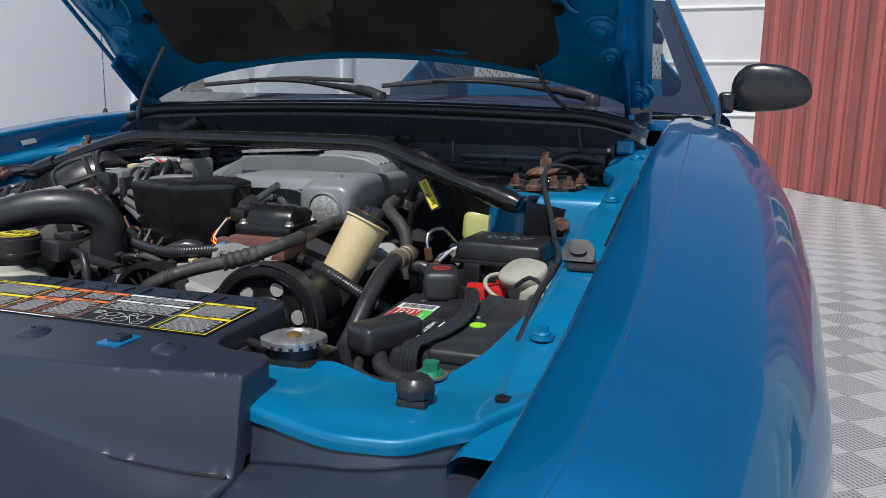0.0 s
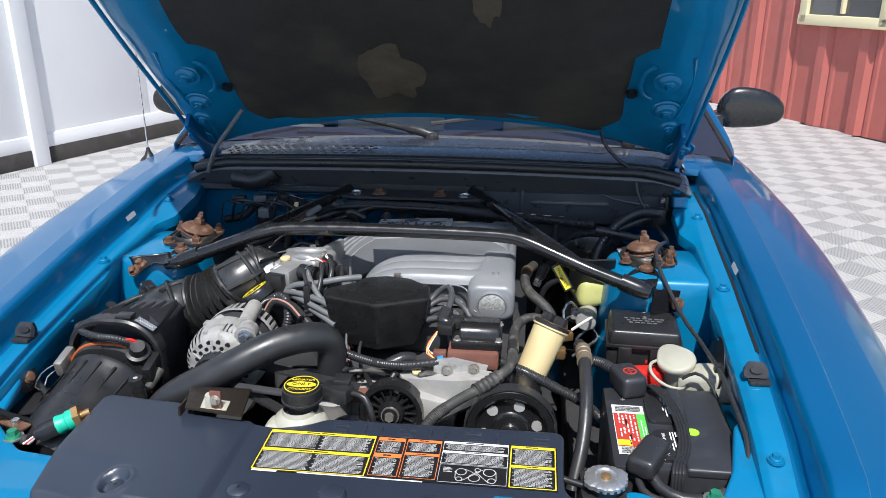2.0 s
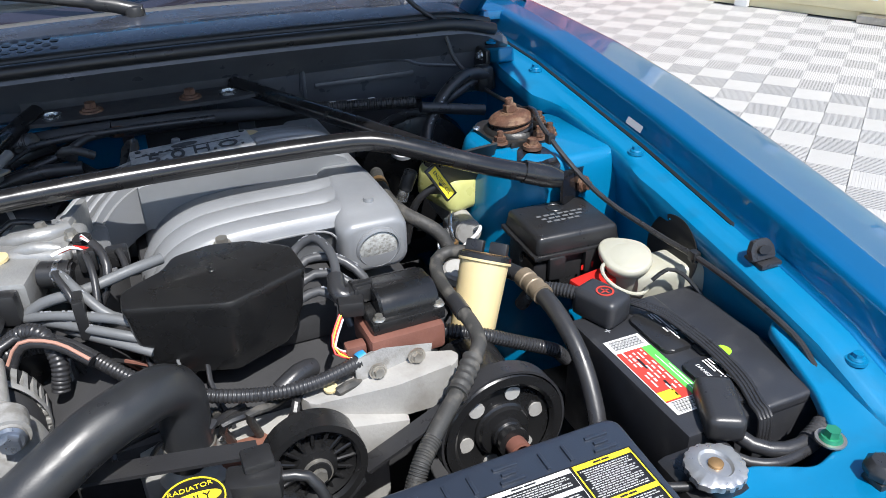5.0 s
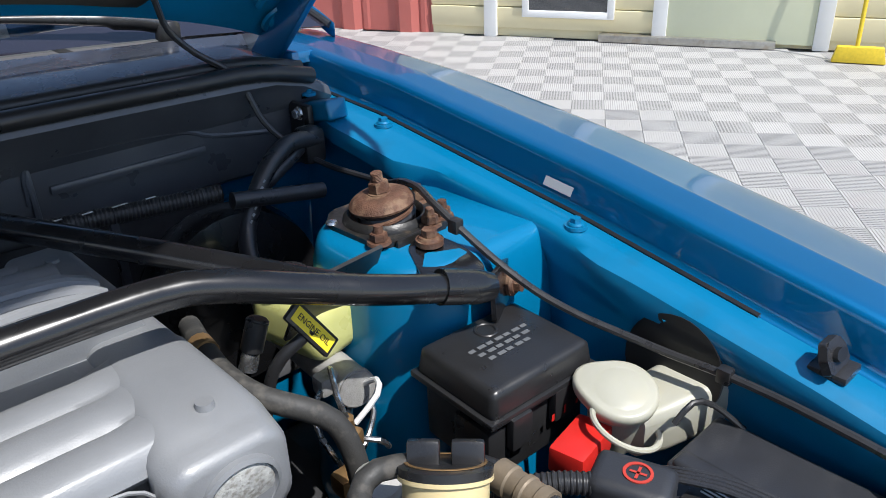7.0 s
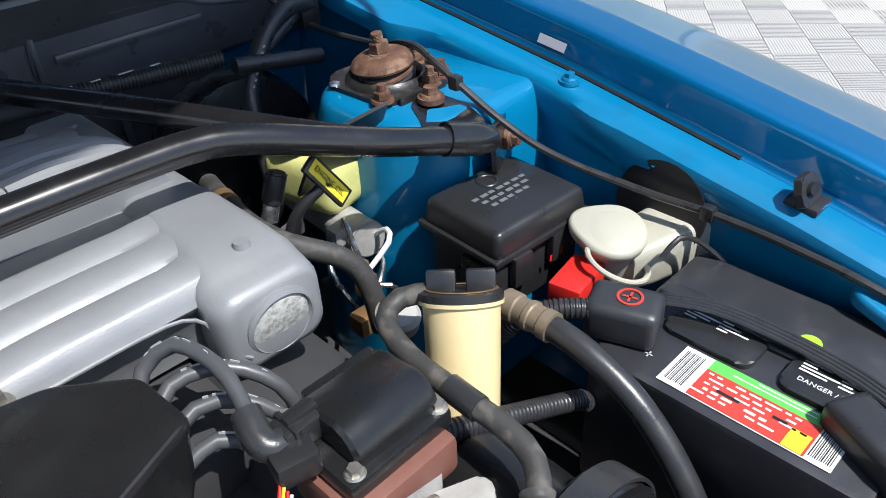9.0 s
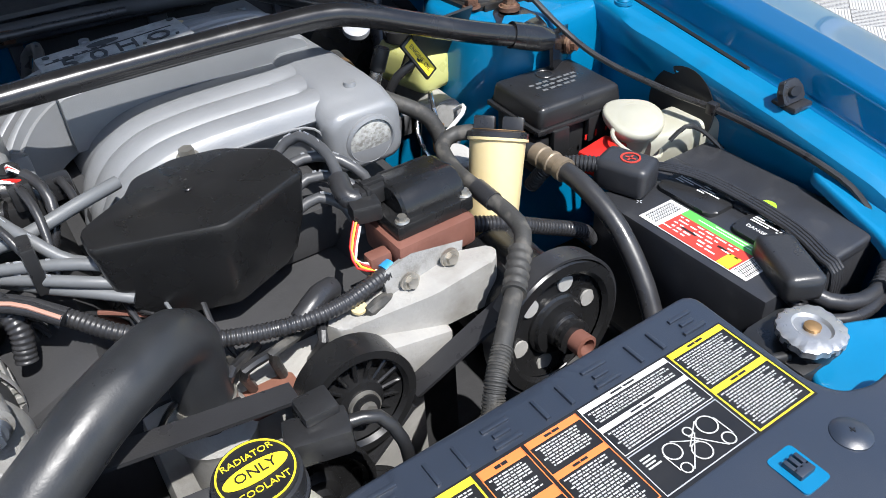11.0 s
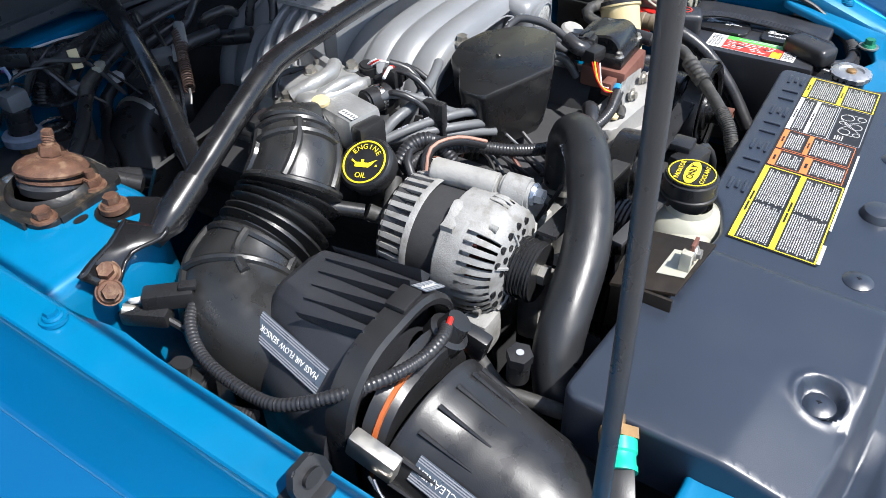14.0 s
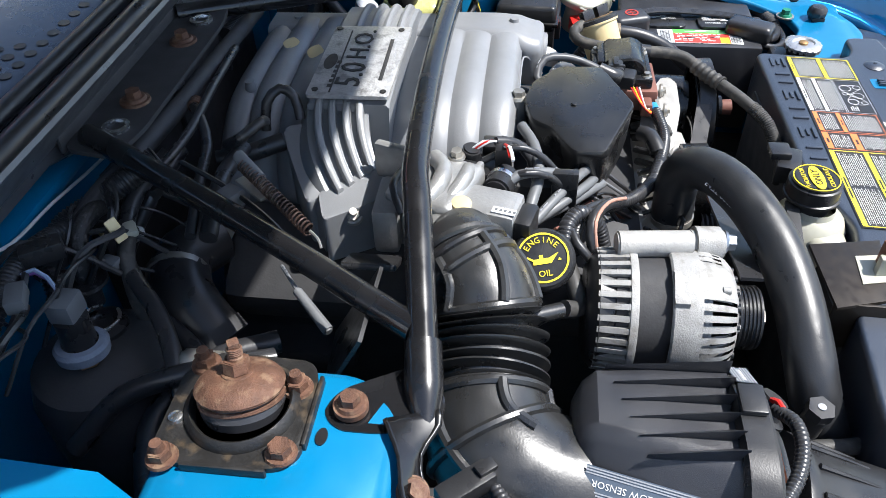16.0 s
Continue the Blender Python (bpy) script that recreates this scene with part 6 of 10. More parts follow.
part("valve_plug", box(B(), (-0.246, 1.082, 0.824), (0.040, 0.020, 0.040), 0.006, Matrix.Rotation(radians(-14), 3, "Z")), M_BLACK, thr)
part("rib_web", box(B(), (-0.205, 1.150, 0.848), (0.080, 0.008, 0.012), 0.003, Matrix.Rotation(radians(-20), 3, "Z")), M_THROTTLE, thr)
part("valve_label", box(B(), (-0.252, 1.106, 0.8495), (0.010, 0.026, 0.001), 0, Matrix.Rotation(radians(-14), 3, "Z")), M_WHT, thr)
bars([(-0.010 + 0.005 * k, -0.002, 0.003, 0.004) for k in range(5)], frame_on((-0.252, 1.106, 0.8501), (-0.24, -0.97, 0), (0.97, -0.24, 0)), 0.0003, M_GREYHOSE, thr)
part("casting_ridge", hose(B(), [(-0.250, 1.196, 0.848), (-0.225, 1.180, 0.858), (-0.195, 1.176, 0.860), (-0.170, 1.190, 0.857)], 0.010, 14), M_THROTTLE, thr)
part("casting_ridge", hose(B(), [(-0.238, 1.168, 0.846), (-0.205, 1.152, 0.856), (-0.180, 1.150, 0.850)], 0.0085, 14), M_THROTTLE, thr)
part("flange", box(B(), (-0.165, 1.222, 0.824), (0.012, 0.085, 0.080), 0.004, Matrix.Rotation(radians(-20), 3, "Z")), M_THROTTLE, thr)
part("sensor_can", cyl(B(), (-0.205, 1.118, 0.838), (-0.168, 1.108, 0.836), 0.0165, n=24, bevel=0.003), M_BLACK, thr)
part("sensor_band", cyl(B(), (-0.186, 1.113, 0.837), (-0.180, 1.111, 0.837), 0.0172, n=24), M_STEEL, thr)
part("sensor", box(B(), (-0.155, 1.125, 0.822), (0.04, 0.03, 0.035), 0.006), M_BLACK, thr)
part("solenoid", cyl(B(), (-0.192, 1.158, 0.838), (-0.140, 1.152, 0.834), 0.017, n=20, bevel=0.003), M_BLACK, thr)
part("boss_cap", lathe(B(), [(0.011, 0), (0.011, 0.004), (0.006, 0.0055), (0, 0.0055)], (-0.246, 1.152, 0.850), (-0.1, -0.1, 1), 20), M_CREAM, thr)
for p in ((-0.20, 1.205, 0.855), (-0.165, 1.165, 0.856), (-0.252, 1.20, 0.845), (-0.17, 1.215, 0.853)):
    bm = B()
    hexhead(bm, p, (-0.1, 0, 1), 0.007, 0.010)
    part("throttle_bolt", bm, M_ZINC, thr)
part("web", box(B(), (-0.225, 1.235, 0.815), (0.07, 0.03, 0.06), 0.008), M_THROTTLE, thr)
part("linkage", box(B(), (-0.29, 1.245, 0.80), (0.05, 0.06, 0.008), 0.003, Matrix.Rotation(radians(30), 3, "Y")), M_BLACK, thr)
sp0, sp1 = V(-0.246, 1.387, 0.890), V(-0.317, 1.299, 0.863)
sq = aim(sp1 - sp0)
part("return_spring", sweep(B(), [sp0.lerp(sp1, a / 150) + sq @ V(0.0065 * math.cos(a), 0.0065 * math.sin(a), 0) for a in np.linspace(0, 150, 700)], 0.0011, 5), mat("dark_spring_steel", (0.06, 0.036, 0.028), 0.5, 0.4, 0.3, 60), thr)
part("spring_hook", hose(B(), [sp1, sp1 + V(-0.008, -0.010, -0.003), sp1 + V(-0.014, -0.014, -0.010)], 0.0016, 6), M_ZINC, thr)
part("throttle_cable", hose(B(), [(-0.22, 1.47, 0.87), (-0.26, 1.40, 0.865), (-0.30, 1.34, 0.85), (-0.335, 1.30, 0.82)], 0.003, 6), M_BLACK, thr)
bm = B()
cyl(bm, (-0.305, 1.342, 0.800), (-0.339, 1.316, 0.798), 0.0022, n=8)
cyl(bm, (-0.337, 1.318, 0.798), (-0.378, 1.275, 0.781), 0.0052, 0.0062, 14, 0.002)
part("cable_end", bm, mat("dull_grey_plastic", (0.13, 0.135, 0.14), 0.5), thr)

# intake boot
boot = thing("intake_boot", (-0.40, 1.12, 0.70), "ribbed black rubber air intake boot", "air duct")
BT = [(-0.298, 1.1485, 0.8302), (-0.303, 1.147, 0.830), (-0.334, 1.124, 0.812), (-0.364, 1.115, 0.787), (-0.396, 1.112, 0.770), (-0.428, 1.110, 0.758), (-0.465, 1.102, 0.746), (-0.490, 1.078, 0.736), (-0.496, 1.045, 0.725), (-0.492, 1.01, 0.715)]


def boot_r(s):
    s += 0.036
    if s < 0.046:
        return 0.0465
    if s < 0.012:
        return 0.044
    if s < 0.108:
        return 0.0445 + 0.009 * (s - 0.012) / 0.096
    if s < 0.190:
        return 0.0560 + 0.0070 * math.cos((s - 0.108) / 0.082 * 2 * math.pi * 6)
    return 0.058 + 0.007 * min(1, (s - 0.190) / 0.06)


bpath = smooth_path(BT, 0.0022)
part("duct", sweep(B(), bpath, boot_r, 40), M_BOOT, boot, smooth=50)


def ring_on(path, s0, r, fat, n=32):
    """A bead round a duct, s0 metres along it."""
    acc = 0.0
    for a, b in zip(path, path[1:]):
        acc += (b - a).length
        if acc >= s0:
            m = aim(b - a)
            return sweep(B(), [b + m @ V(r * math.cos(q), r * math.sin(q), 0) for q in np.linspace(0, 2 * math.pi, n + 1)], fat, 8, False)


def ribs_along(path, s0, s1, r0, r1, fat, angles):
    """Lengthwise ribs moulded on a duct between two places."""
    out = []
    acc, sel = 0.0, []
    for a, b in zip(path, path[1:]):
        acc += (b - a).length
        if s0 <= acc <= s1:
            sel.append((b, (b - a).normalized(), (acc - s0) / (s1 - s0)))
    for g in angles:
        pts = []
        for p, d, q in sel:
            side = d.cross(V(0, 0, 1)).normalized()
            up = side.cross(d)
            pts.append(p + (r0 + (r1 - r0) * q) * (up * math.cos(g) + side * math.sin(g)))
        out.append(sweep(B(), pts, fat, 8))
    return out


for s0, r in ((0.004, 0.0470), (0.026, 0.0495), (0.068, 0.0535), (0.160, 0.059), (0.204, 0.0645)):
    part("bead", ring_on(bpath, s0, r, 0.0052), M_BOOT, boot)
for b in ribs_along(bpath, 0.012, 0.068, 0.0480, 0.0545, 0.0055, (-1.3, -0.2, 0.9)):
    part("rib", b, M_BOOT, boot)
for b in ribs_along(bpath, 0.160, 0.229, 0.060, 0.066, 0.0055, (-1.2, -0.2, 0.9)):
    part("rib", b, M_BOOT, boot)
part("clamp", ring_on(bpath, 0.009, 0.0475, 0.0045), M_BLACK, boot)
part("clamp_screw", box(B(), (-0.322, 1.180, 0.856), (0.035, 0.018, 0.016), 0.004), M_BLACK, boot)
part("vent_spigot", cyl(B(), (-0.345, 1.080, 0.785), (-0.320, 1.040, 0.775), 0.009, n=12), M_BOOT, boot)

# air cleaner: sensor half, gasket, canister
air = thing("air_cleaner", (-0.48, 0.87, 0.62), "black plastic air cleaner housing with sensor lid", "air cleaner")


def air_ring(y, cx, w, z0, z1, r, k=7):
    return [(x, y + 0.0, z) for x, z in rrect(cx, (z0 + z1) / 2, w, z1 - z0, r, k)]


def lid_ring(y, g, zt, n=4):
    """A section of the sensor lid: flat top, a long slope outboard; g draws it in."""
    sl = 0.245 * (y - 0.97)
    poly = [(-0.410 - g, 0.62), (-0.408 - g, zt - 0.014), (-0.420 - g, zt - 0.001), (-0.494 + sl, zt), (-0.504 + sl, zt - 0.006), (-0.560 + sl + g, zt - 0.066), (-0.566 + sl + g, zt - 0.085), (-0.566 + sl + g, 0.62)]
    return [(x, y, z) for x, z in round_poly(poly, 0.010, n)]


bm = B()
loft(bm, [lid_ring(1.030, 0.022, 0.784), lid_ring(1.022, 0.012, 0.800), lid_ring(1.010, 0.006, 0.809), lid_ring(0.96, 0.002, 0.813), lid_ring(0.895, 0.0, 0.814)])
part("sensor_lid", bm, M_LID, air, "flat-topped black lid with tapering fins", smooth=30)
for k in range(6):
    x = -0.514 + 0.0185 * k
    bm = B()
    z0 = 0.813
    ya, yb = 0.972 + 0.006 * k, 0.893
    vs = [bm.verts.new(p) for p in ((x, ya, z0), (x + 0.001, yb, z0 + 0.016), (x + 0.0175, yb, z0 - 0.004), (x + 0.003, ya, z0 - 0.01), (x + 0.002, yb, z0 - 0.01))]
    bm.faces.new((vs[0], vs[1], vs[2], vs[3]))
    bm.faces.new((vs[0], vs[4], vs[1]))
    bm.faces.new((vs[1], vs[4], vs[2]))
    bm.faces.new((vs[0], vs[3], vs[4]))
    bm.faces.new((vs[3], vs[2], vs[4]))
    part("lid_fin", bm, M_LID, air, smooth=0)
bm = B()
loft(bm, [air_ring(0.898, -0.486, 0.168, 0.595, 0.816, 0.068), air_ring(0.895, -0.486, 0.180, 0.588, 0.826, 0.072), air_ring(0.872, -0.486, 0.182, 0.586, 0.826, 0.072), air_ring(0.868, -0.486, 0.176, 0.590, 0.822, 0.070), air_ring(0.869, -0.486, 0.166, 0.596, 0.816, 0.066), air_ring(0.888, -0.486, 0.164, 0.598, 0.814, 0.066)], cap=False)
part("lid_rim", bm, M_BLACK, air, smooth=40)
bm = B()
loft(bm, [air_ring(0.868, -0.490, 0.156, 0.600, 0.790, 0.062), air_ring(0.846, -0.491, 0.150, 0.602, 0.778, 0.06)])
part("filter_throat", bm, M_BLACK, air)
bm = B()
loft(bm, [air_ring(0.857, -0.491, 0.1555, 0.602, 0.7850, 0.061), air_ring(0.853, -0.491, 0.1555, 0.602, 0.7845, 0.061)])
part("gasket", bm, M_GASKET, air, "orange silicone seal")
CA = V(-0.08, -0.98, -0.22).normalized()
CO = V(-0.492, 0.852, 0.694)
cq = aim(CA)
bm = B()
lathe(bm, [(0.0, 0.0), (0.080, 0.002), (0.0845, 0.004), (0.0845, 0.012), (0.080, 0.018), (0.0775, 0.06), (0.075, 0.12), (0.068, 0.165), (0.050, 0.19), (0.0, 0.20)], CO, CA, 48)
part("canister", bm, M_BLACK, air, "rounded black air filter canister", smooth=40)
for k in range(16):
    a = radians(-60 + 20 * k)
    m = Matrix.Translation(CO) @ cq.to_4x4()
    bm = B()
    pts = [m @ V(r * math.cos(a), r * math.sin(a), h) for r, h in ((0.0815, 0.018), (0.080, 0.035), (0.0785, 0.055), (0.0765, 0.075))]
    sweep(bm, pts, lambda q: 0.003 * (1 - q / 0.09), 6)
    part("canister_rib", bm, M_BLACK, air)


def sticker(o, ux, uy, w, h, text, size, parent, back=M_LABELB, ink=M_GREYP):
    m = frame_on(o, ux, uy)
    mat_ink = ink
    bm = B()
    vs = [bm.verts.new(m @ V(x, y, 0.0006)) for x, y in ((-w / 2, -h / 2), (w / 2, -h / 2), (w / 2, h / 2), (-w / 2, h / 2))]
    bm.faces.new(vs)
    st = part("sticker", bm, back, parent, smooth=0)
    bars([(-w / 2, h / 2 - 0.0022 - 0.0024 * k, w, 0.0012) for k in range(3)] + [(-w / 2, -h / 2 + 0.001 + 0.0024 * k, w, 0.0012) for k in range(3)], m, 0.0012, mat_ink, parent)
    lettering(text, size, m @ Matrix.Translation((0, 0, 0.0008)), M_WHT, parent, 0.0003)
    return st


sticker((-0.5330, 0.970, 0.7775), (0.24, 0.97, 0.0), (-0.68, 0.16, -0.73), 0.105, 0.028, "MASS AIR FLOW SENSOR", 0.0082, air)
sticker((-0.424, 0.883, 0.8140), (0.86, 0.0, -0.51), (0, 1, 0.02), 0.038, 0.018, "AIR CLEANER", 0.0045, air)
sticker((-0.5580, 0.7827, 0.7296), (0.08, 0.98, 0.22), (-0.627, 0.219, -0.748), 0.068, 0.027, "AIR CLEANER", 0.0100, air)
part("sensor_plug", lathe(B(), [(0.022, -0.01), (0.022, 0.004), (0.016, 0.006), (0.013, 0.022), (0, 0.022)], (-0.432, 0.858, 0.770), (0.3, -0.5, 0.8), 20), M_BLACK, air)
for x, y, z in ((-0.570, 0.848, 0.748), (-0.405, 0.852, 0.745)):
    part("latch_clip", box(B(), (x, y, z), (0.016, 0.05, 0.030), 0.004, Matrix.Rotation(radians(15), 3, "X")), M_ZINC if x < -0.5 else M_BLACK, air)
part("latch_wire", hose(B(), [(-0.583, 0.845, 0.735), (-0.592, 0.82, 0.728), (-0.588, 0.80, 0.715), (-0.596, 0.79, 0.725), (-0.598, 0.815, 0.738), (-0.588, 0.835, 0.745)], 0.0014, 6), M_STEEL, air)
part("strap_tab", box(B(), (-0.462, 0.884, 0.829), (0.03, 0.022, 0.006), 0.002), M_BLACK, air)

# ---- alternator ----
alt = thing("alternator", (-0.285, 0.93, 0.67), "oxidised cast aluminium alternator with black pulley", "alternator")
AC = V(-0.283, 0, 0.745)


def alt_prof(y):
    return AC + V(0, y, 0)


def slotted(r0, r1, y0, y1, n, gap):
    """A ring cage of bars with open slots between them."""
    for i in range(n):
        a0 = 2 * math.pi * (i + gap / 2) / n
        a1 = 2 * math.pi * (i + 1 - gap / 2) / n
        ring = []
        for a in (a0, (a0 + a1) / 2, a1):
            for r, y in ((r0, y0), (r1, y1), (r1 - 0.006, y1), (r0 - 0.006, y0)):
                ring.append(alt_prof(y) + V(r * math.cos(a), 0, r * math.sin(a)))
        bm = B()
        loft(bm, [[ring[0], ring[4], ring[8], ring[11], ring[7], ring[3]], [ring[1], ring[5], ring[9], ring[10], ring[6], ring[2]]])
        part("cage_bar", bm, M_ALU, alt, smooth=0)


part("stator", lathe(B(), [(0.060, -0.03), (0.064, -0.03), (0.064, 0.03), (0.060, 0.03)], alt_prof(0.955), (0, 1, 0), 48), M_MATTE, alt)
part("winding", lathe(B(), [(0.02, -0.055), (0.056, -0.055), (0.058, 0.05), (0.02, 0.05)], alt_prof(0.945), (0, 1, 0), 36), mat("dark_copper_windings", (0.10, 0.022, 0.022), 0.5, 0.3, 0.4, 60, bump=1, bscale=400), alt)
# front bowl: rounded shoulder pierced by two runs of radial slots
prof = [(0.0700, 0.930), (0.0720, 0.928), (0.0722, 0.922), (0.0722, 0.912), (0.0716, 0.900), (0.0702, 0.888), (0.0672, 0.877), (0.0625, 0.8690), (0.0565, 0.8635), (0.050, 0.8605), (0.040, 0.8578), (0.024, 0.8560), (0.024, 0.860), (0.050, 0.8655), (0.060, 0.874), (0.066, 0.890), (0.068, 0.930)]
N = 192
vs = [tuple(AC + V(r * math.cos(2 * math.pi * i / N), y, r * math.sin(2 * math.pi * i / N))) for i in range(N) for r, y in prof]
K = len(prof)
fs = []
for i in range(N):
    deg = 360 * i / N
    slot = (118 < deg < 305 and i % 5 < 2, 48 < deg < 84 and i % 4 < 2)
    for j in range(K):
        if (slot[0] and j in (4, 5, 6, 7, 13, 14)) or (slot[1] and j in (4, 5, 14)):
            continue
        fs.append((i * K + j, i * K + (j + 1) % K, (i + 1) % N * K + (j + 1) % K, (i + 1) % N * K + j))
me = bpy.data.meshes.new("front_bowl")
me.from_pydata(vs, [], fs)
bm = B()
bm.from_mesh(me)
bpy.data.meshes.remove(me)
bmesh.ops.recalc_face_normals(bm, faces=bm.faces[:])
part("front_bowl", bm, M_ALU, alt, "pale oxidised front housing", smooth=35)
part("bearing_boss", lathe(B(), [(0.030, 0.862), (0.030, 0.852), (0.022, 0.849), (0.0, 0.849)], AC, (0, 1, 0), 36), M_ALU, alt, smooth=35)
for a in (0.5, 1.75, 2.6, 3.9, 5.2):
    part("face_rib", sweep(B(), [AC + V(r * math.cos(a), y, r * math.sin(a)) for r, y in ((0.030, 0.8560), (0.042, 0.8575), (0.054, 0.8615))], 0.0022, 6), M_ALU, alt)
for a, r in ((1.95, 0.066), (3.6, 0.066)):
    part("rivet", cyl(B(), AC + V(r * math.cos(a), 0.880, r * math.sin(a)), AC + V(r * math.cos(a), 0.872, r * math.sin(a)), 0.004, n=12), M_ALU, alt)
for n, ring_r, hr, ph, yy in ((18, 0.0510, 0.0044, 0.3, 0.8606), (18, 0.0415, 0.0040, 0.8, 0.8582), (14, 0.0345, 0.0026, 0.1, 0.8572)):
    for i in range(n):
        a = 2 * math.pi * (i + ph) / n
        q = AC + V(ring_r * math.cos(a), yy, ring_r * math.sin(a))
        if i % 6 == 2:
            continue
        part("vent_hole", cyl(B(), q + V(0, 0.003, 0), q - V(0, 0.0007, 0), hr, n=12), M_BLK, alt)
bm = B()
lathe(bm, [(0.0700, 0.963), (0.0708, 0.965), (0.0708, 0.971), (0.069, 0.972), (0.062, 0.972), (0.062, 0.963)], AC, (0, 1, 0), 56)
part("rear_band", bm, M_ALU, alt, smooth=30)
slotted(0.0700, 0.067, 0.970, 1.004, 34, 0.52)
part("rear_cover", lathe(B(), [(0.062, 0.985), (0.0675, 1.002), (0.060, 1.010), (0.05, 1.014), (0.0, 1.014)], AC, (0, 1, 0), 40), M_BLACK, alt)
part("pulley", sweep(B(), [alt_prof(0.830 + 0.001 * k) for k in range(33)], lambda q: 0.0335 + (0.0018 if 0.003 < q < 0.029 and int(q * 1000 / 2) % 2 else 0) + (0.003 if q > 0.029 else 0), 40), M_BLACK, alt, smooth=25)
part("shaft_nut", cyl(B(), alt_prof(0.830), alt_prof(0.822), 0.012, n=6), M_ZINC, alt)
bm = B()
cyl(bm, (-0.233, 0.870, 0.804), (-0.237, 0.905, 0.806), 0.0195, n=28, bevel=0.004)
box(bm, (-0.25, 0.895, 0.788), (0.056, 0.028, 0.040), 0.012, Matrix.Rotation(radians(18), 3, "Y"), 3)
part("pivot_ear", bm, M_ALU, alt)
part("pivot_sleeve", cyl(B(), (-0.245, 0.905, 0.813), (-0.255, 0.985, 0.815), 0.0145, n=20, bevel=0.002), M_DULLALU, alt)
bm = B()
hexhead(bm, (-0.231, 0.868, 0.806), (0, -1, 0), 0.0095, 0.012)
part("pivot_bolt", bm, mat("blued_bolt", (0.25, 0.28, 0.33), 0.35, 0.8, 0.2, 40), alt)
part("upper_lug", loft(B(), [[(x, y, 0.806 + h * math.exp(-((x + 0.300) / 0.014) ** 2)) for x in np.linspace(-0.33, -0.27, 9)] + [(x, y, 0.800) for x in np.linspace(-0.27, -0.33, 9)] for y, h in ((0.914, 0.004), (0.922, 0.013), (0.929, 0.014))]), M_ALU, alt)
part("lower_ear", box(B(), (-0.335, 0.875, 0.682), (0.04, 0.035, 0.05), 0.01), M_ALU, alt)

# ---- coolant hose ----
uh = thing("radiator_hose", (-0.25, 0.80, 0.66), "fat black upper radiator hose curving over the engine front", "hose")
UH = [(-0.084, 0.893, 0.700), (-0.083, 0.895, 0.745), (-0.082, 0.894, 0.785), (-0.095, 0.880, 0.808), (-0.125, 0.856, 0.816), (-0.165, 0.832, 0.812), (-0.215, 0.806, 0.793), (-0.265, 0.790, 0.768), (-0.315, 0.782, 0.742), (-0.352, 0.775, 0.712), (-0.372, 0.760, 0.672), (-0.385, 0.735, 0.63)]
part("tube", hose(B(), UH, 0.0262, 28), M_COOLHOSE, uh)
part("hose_clamp", cyl(B(), (-0.0835, 0.8935, 0.716), (-0.083, 0.8940, 0.724), 0.0278, n=28), M_ZINC, uh)
part("clamp_tab", box(B(), (-0.068, 0.868, 0.720), (0.020, 0.010, 0.016), 0.003), M_BLACK, uh)
lettering("F4ZE-8B274-JC", 0.0105, frame_on((-0.1675, 0.8575, 0.8165), (-0.80, -0.55, -0.10), (-0.52, 0.72, -0.46)), M_GREYP, uh, 0.0002, name="printed_mark")
lettering("041394 DCB Z", 0.0085, frame_on((-0.2000, 0.7895, 0.8010), (0.80, 0.42, 0.26), (-0.30, 0.05, 0.80)), M_GREYP, uh, 0.0002, name="printed_mark")

# ---- coolant bottle ----
cb = thing("coolant_bottle", (-0.09, 0.72, 0.62), "milky white coolant bottle with black screw cap", "coolant bottle")
part("bottle", box(B(), (-0.105, 0.715, 0.690), (0.10, 0.062, 0.10), 0.018, None, 3, 0.2), M_WHITE, cb)
part("shoulder", lathe(B(), [(0.046, 0.0), (0.040, 0.014), (0.028, 0.022), (0.026, 0.03)], (-0.092, 0.728, 0.728), (0, 0, 1), 30), M_WHITE, cb)
cp = part("cap", sweep(B(), [V(-0.088, 0.734, 0.752 + 0.001 * k) for k in range(44)], lambda q: 0.0255 if q < 0.012 else (0.0335 - (0.006 if q < 0.018 else 0) if q < 0.022 else 0.0315 if q < 0.04 else 0.029), 36), M_BLACK, cb, smooth=30)
CM = frame_on((-0.088, 0.734, 0.7962), (1, 0.05, 0), (-0.05, 1, 0.0))
part("cap_ring", lathe(B(), [(0.0275, 0), (0.0275, 0.0008), (0.0262, 0.0008), (0.0262, 0)], (-0.088, 0.734, 0.7955), (0, 0, 1), 36), M_YEL, cp)
bm = B()
for a0, a1 in ((0.32, 2.82), (-2.82, -0.32)):
    vs = [bm.verts.new(CM @ V(r * math.cos(a), r * math.sin(a), 0)) for r, aa in ((0.0245, np.linspace(a0, a1, 16)), (0.019, np.linspace(a1, a0, 16))) for a in aa]
    bm.faces.new(vs)
part("cap_band", bm, M_BLK, cp, smooth=0)
lettering("RADIATOR", 0.0078, CM @ Matrix.Translation((0, 0.0145, 0)), M_YEL, cp, 0.0003)
lettering("COOLANT", 0.0078, CM @ Matrix.Translation((0, -0.0150, 0)), M_YEL, cp, 0.0003)
part("only_disc", prism(B(), [((CM @ V(0.024 * math.cos(a), 0.0085 * math.sin(a), 0)).x, (CM @ V(0.024 * math.cos(a), 0.0085 * math.sin(a), 0)).y) for a in np.linspace(0, 2 * math.pi, 29)[:-1]], 0.7957, 0.7964), M_YEL, cp)
lettering("ONLY", 0.0115, CM @ Matrix.Translation((0, 0, 0.0006)), M_BLK, cp, 0.0003)
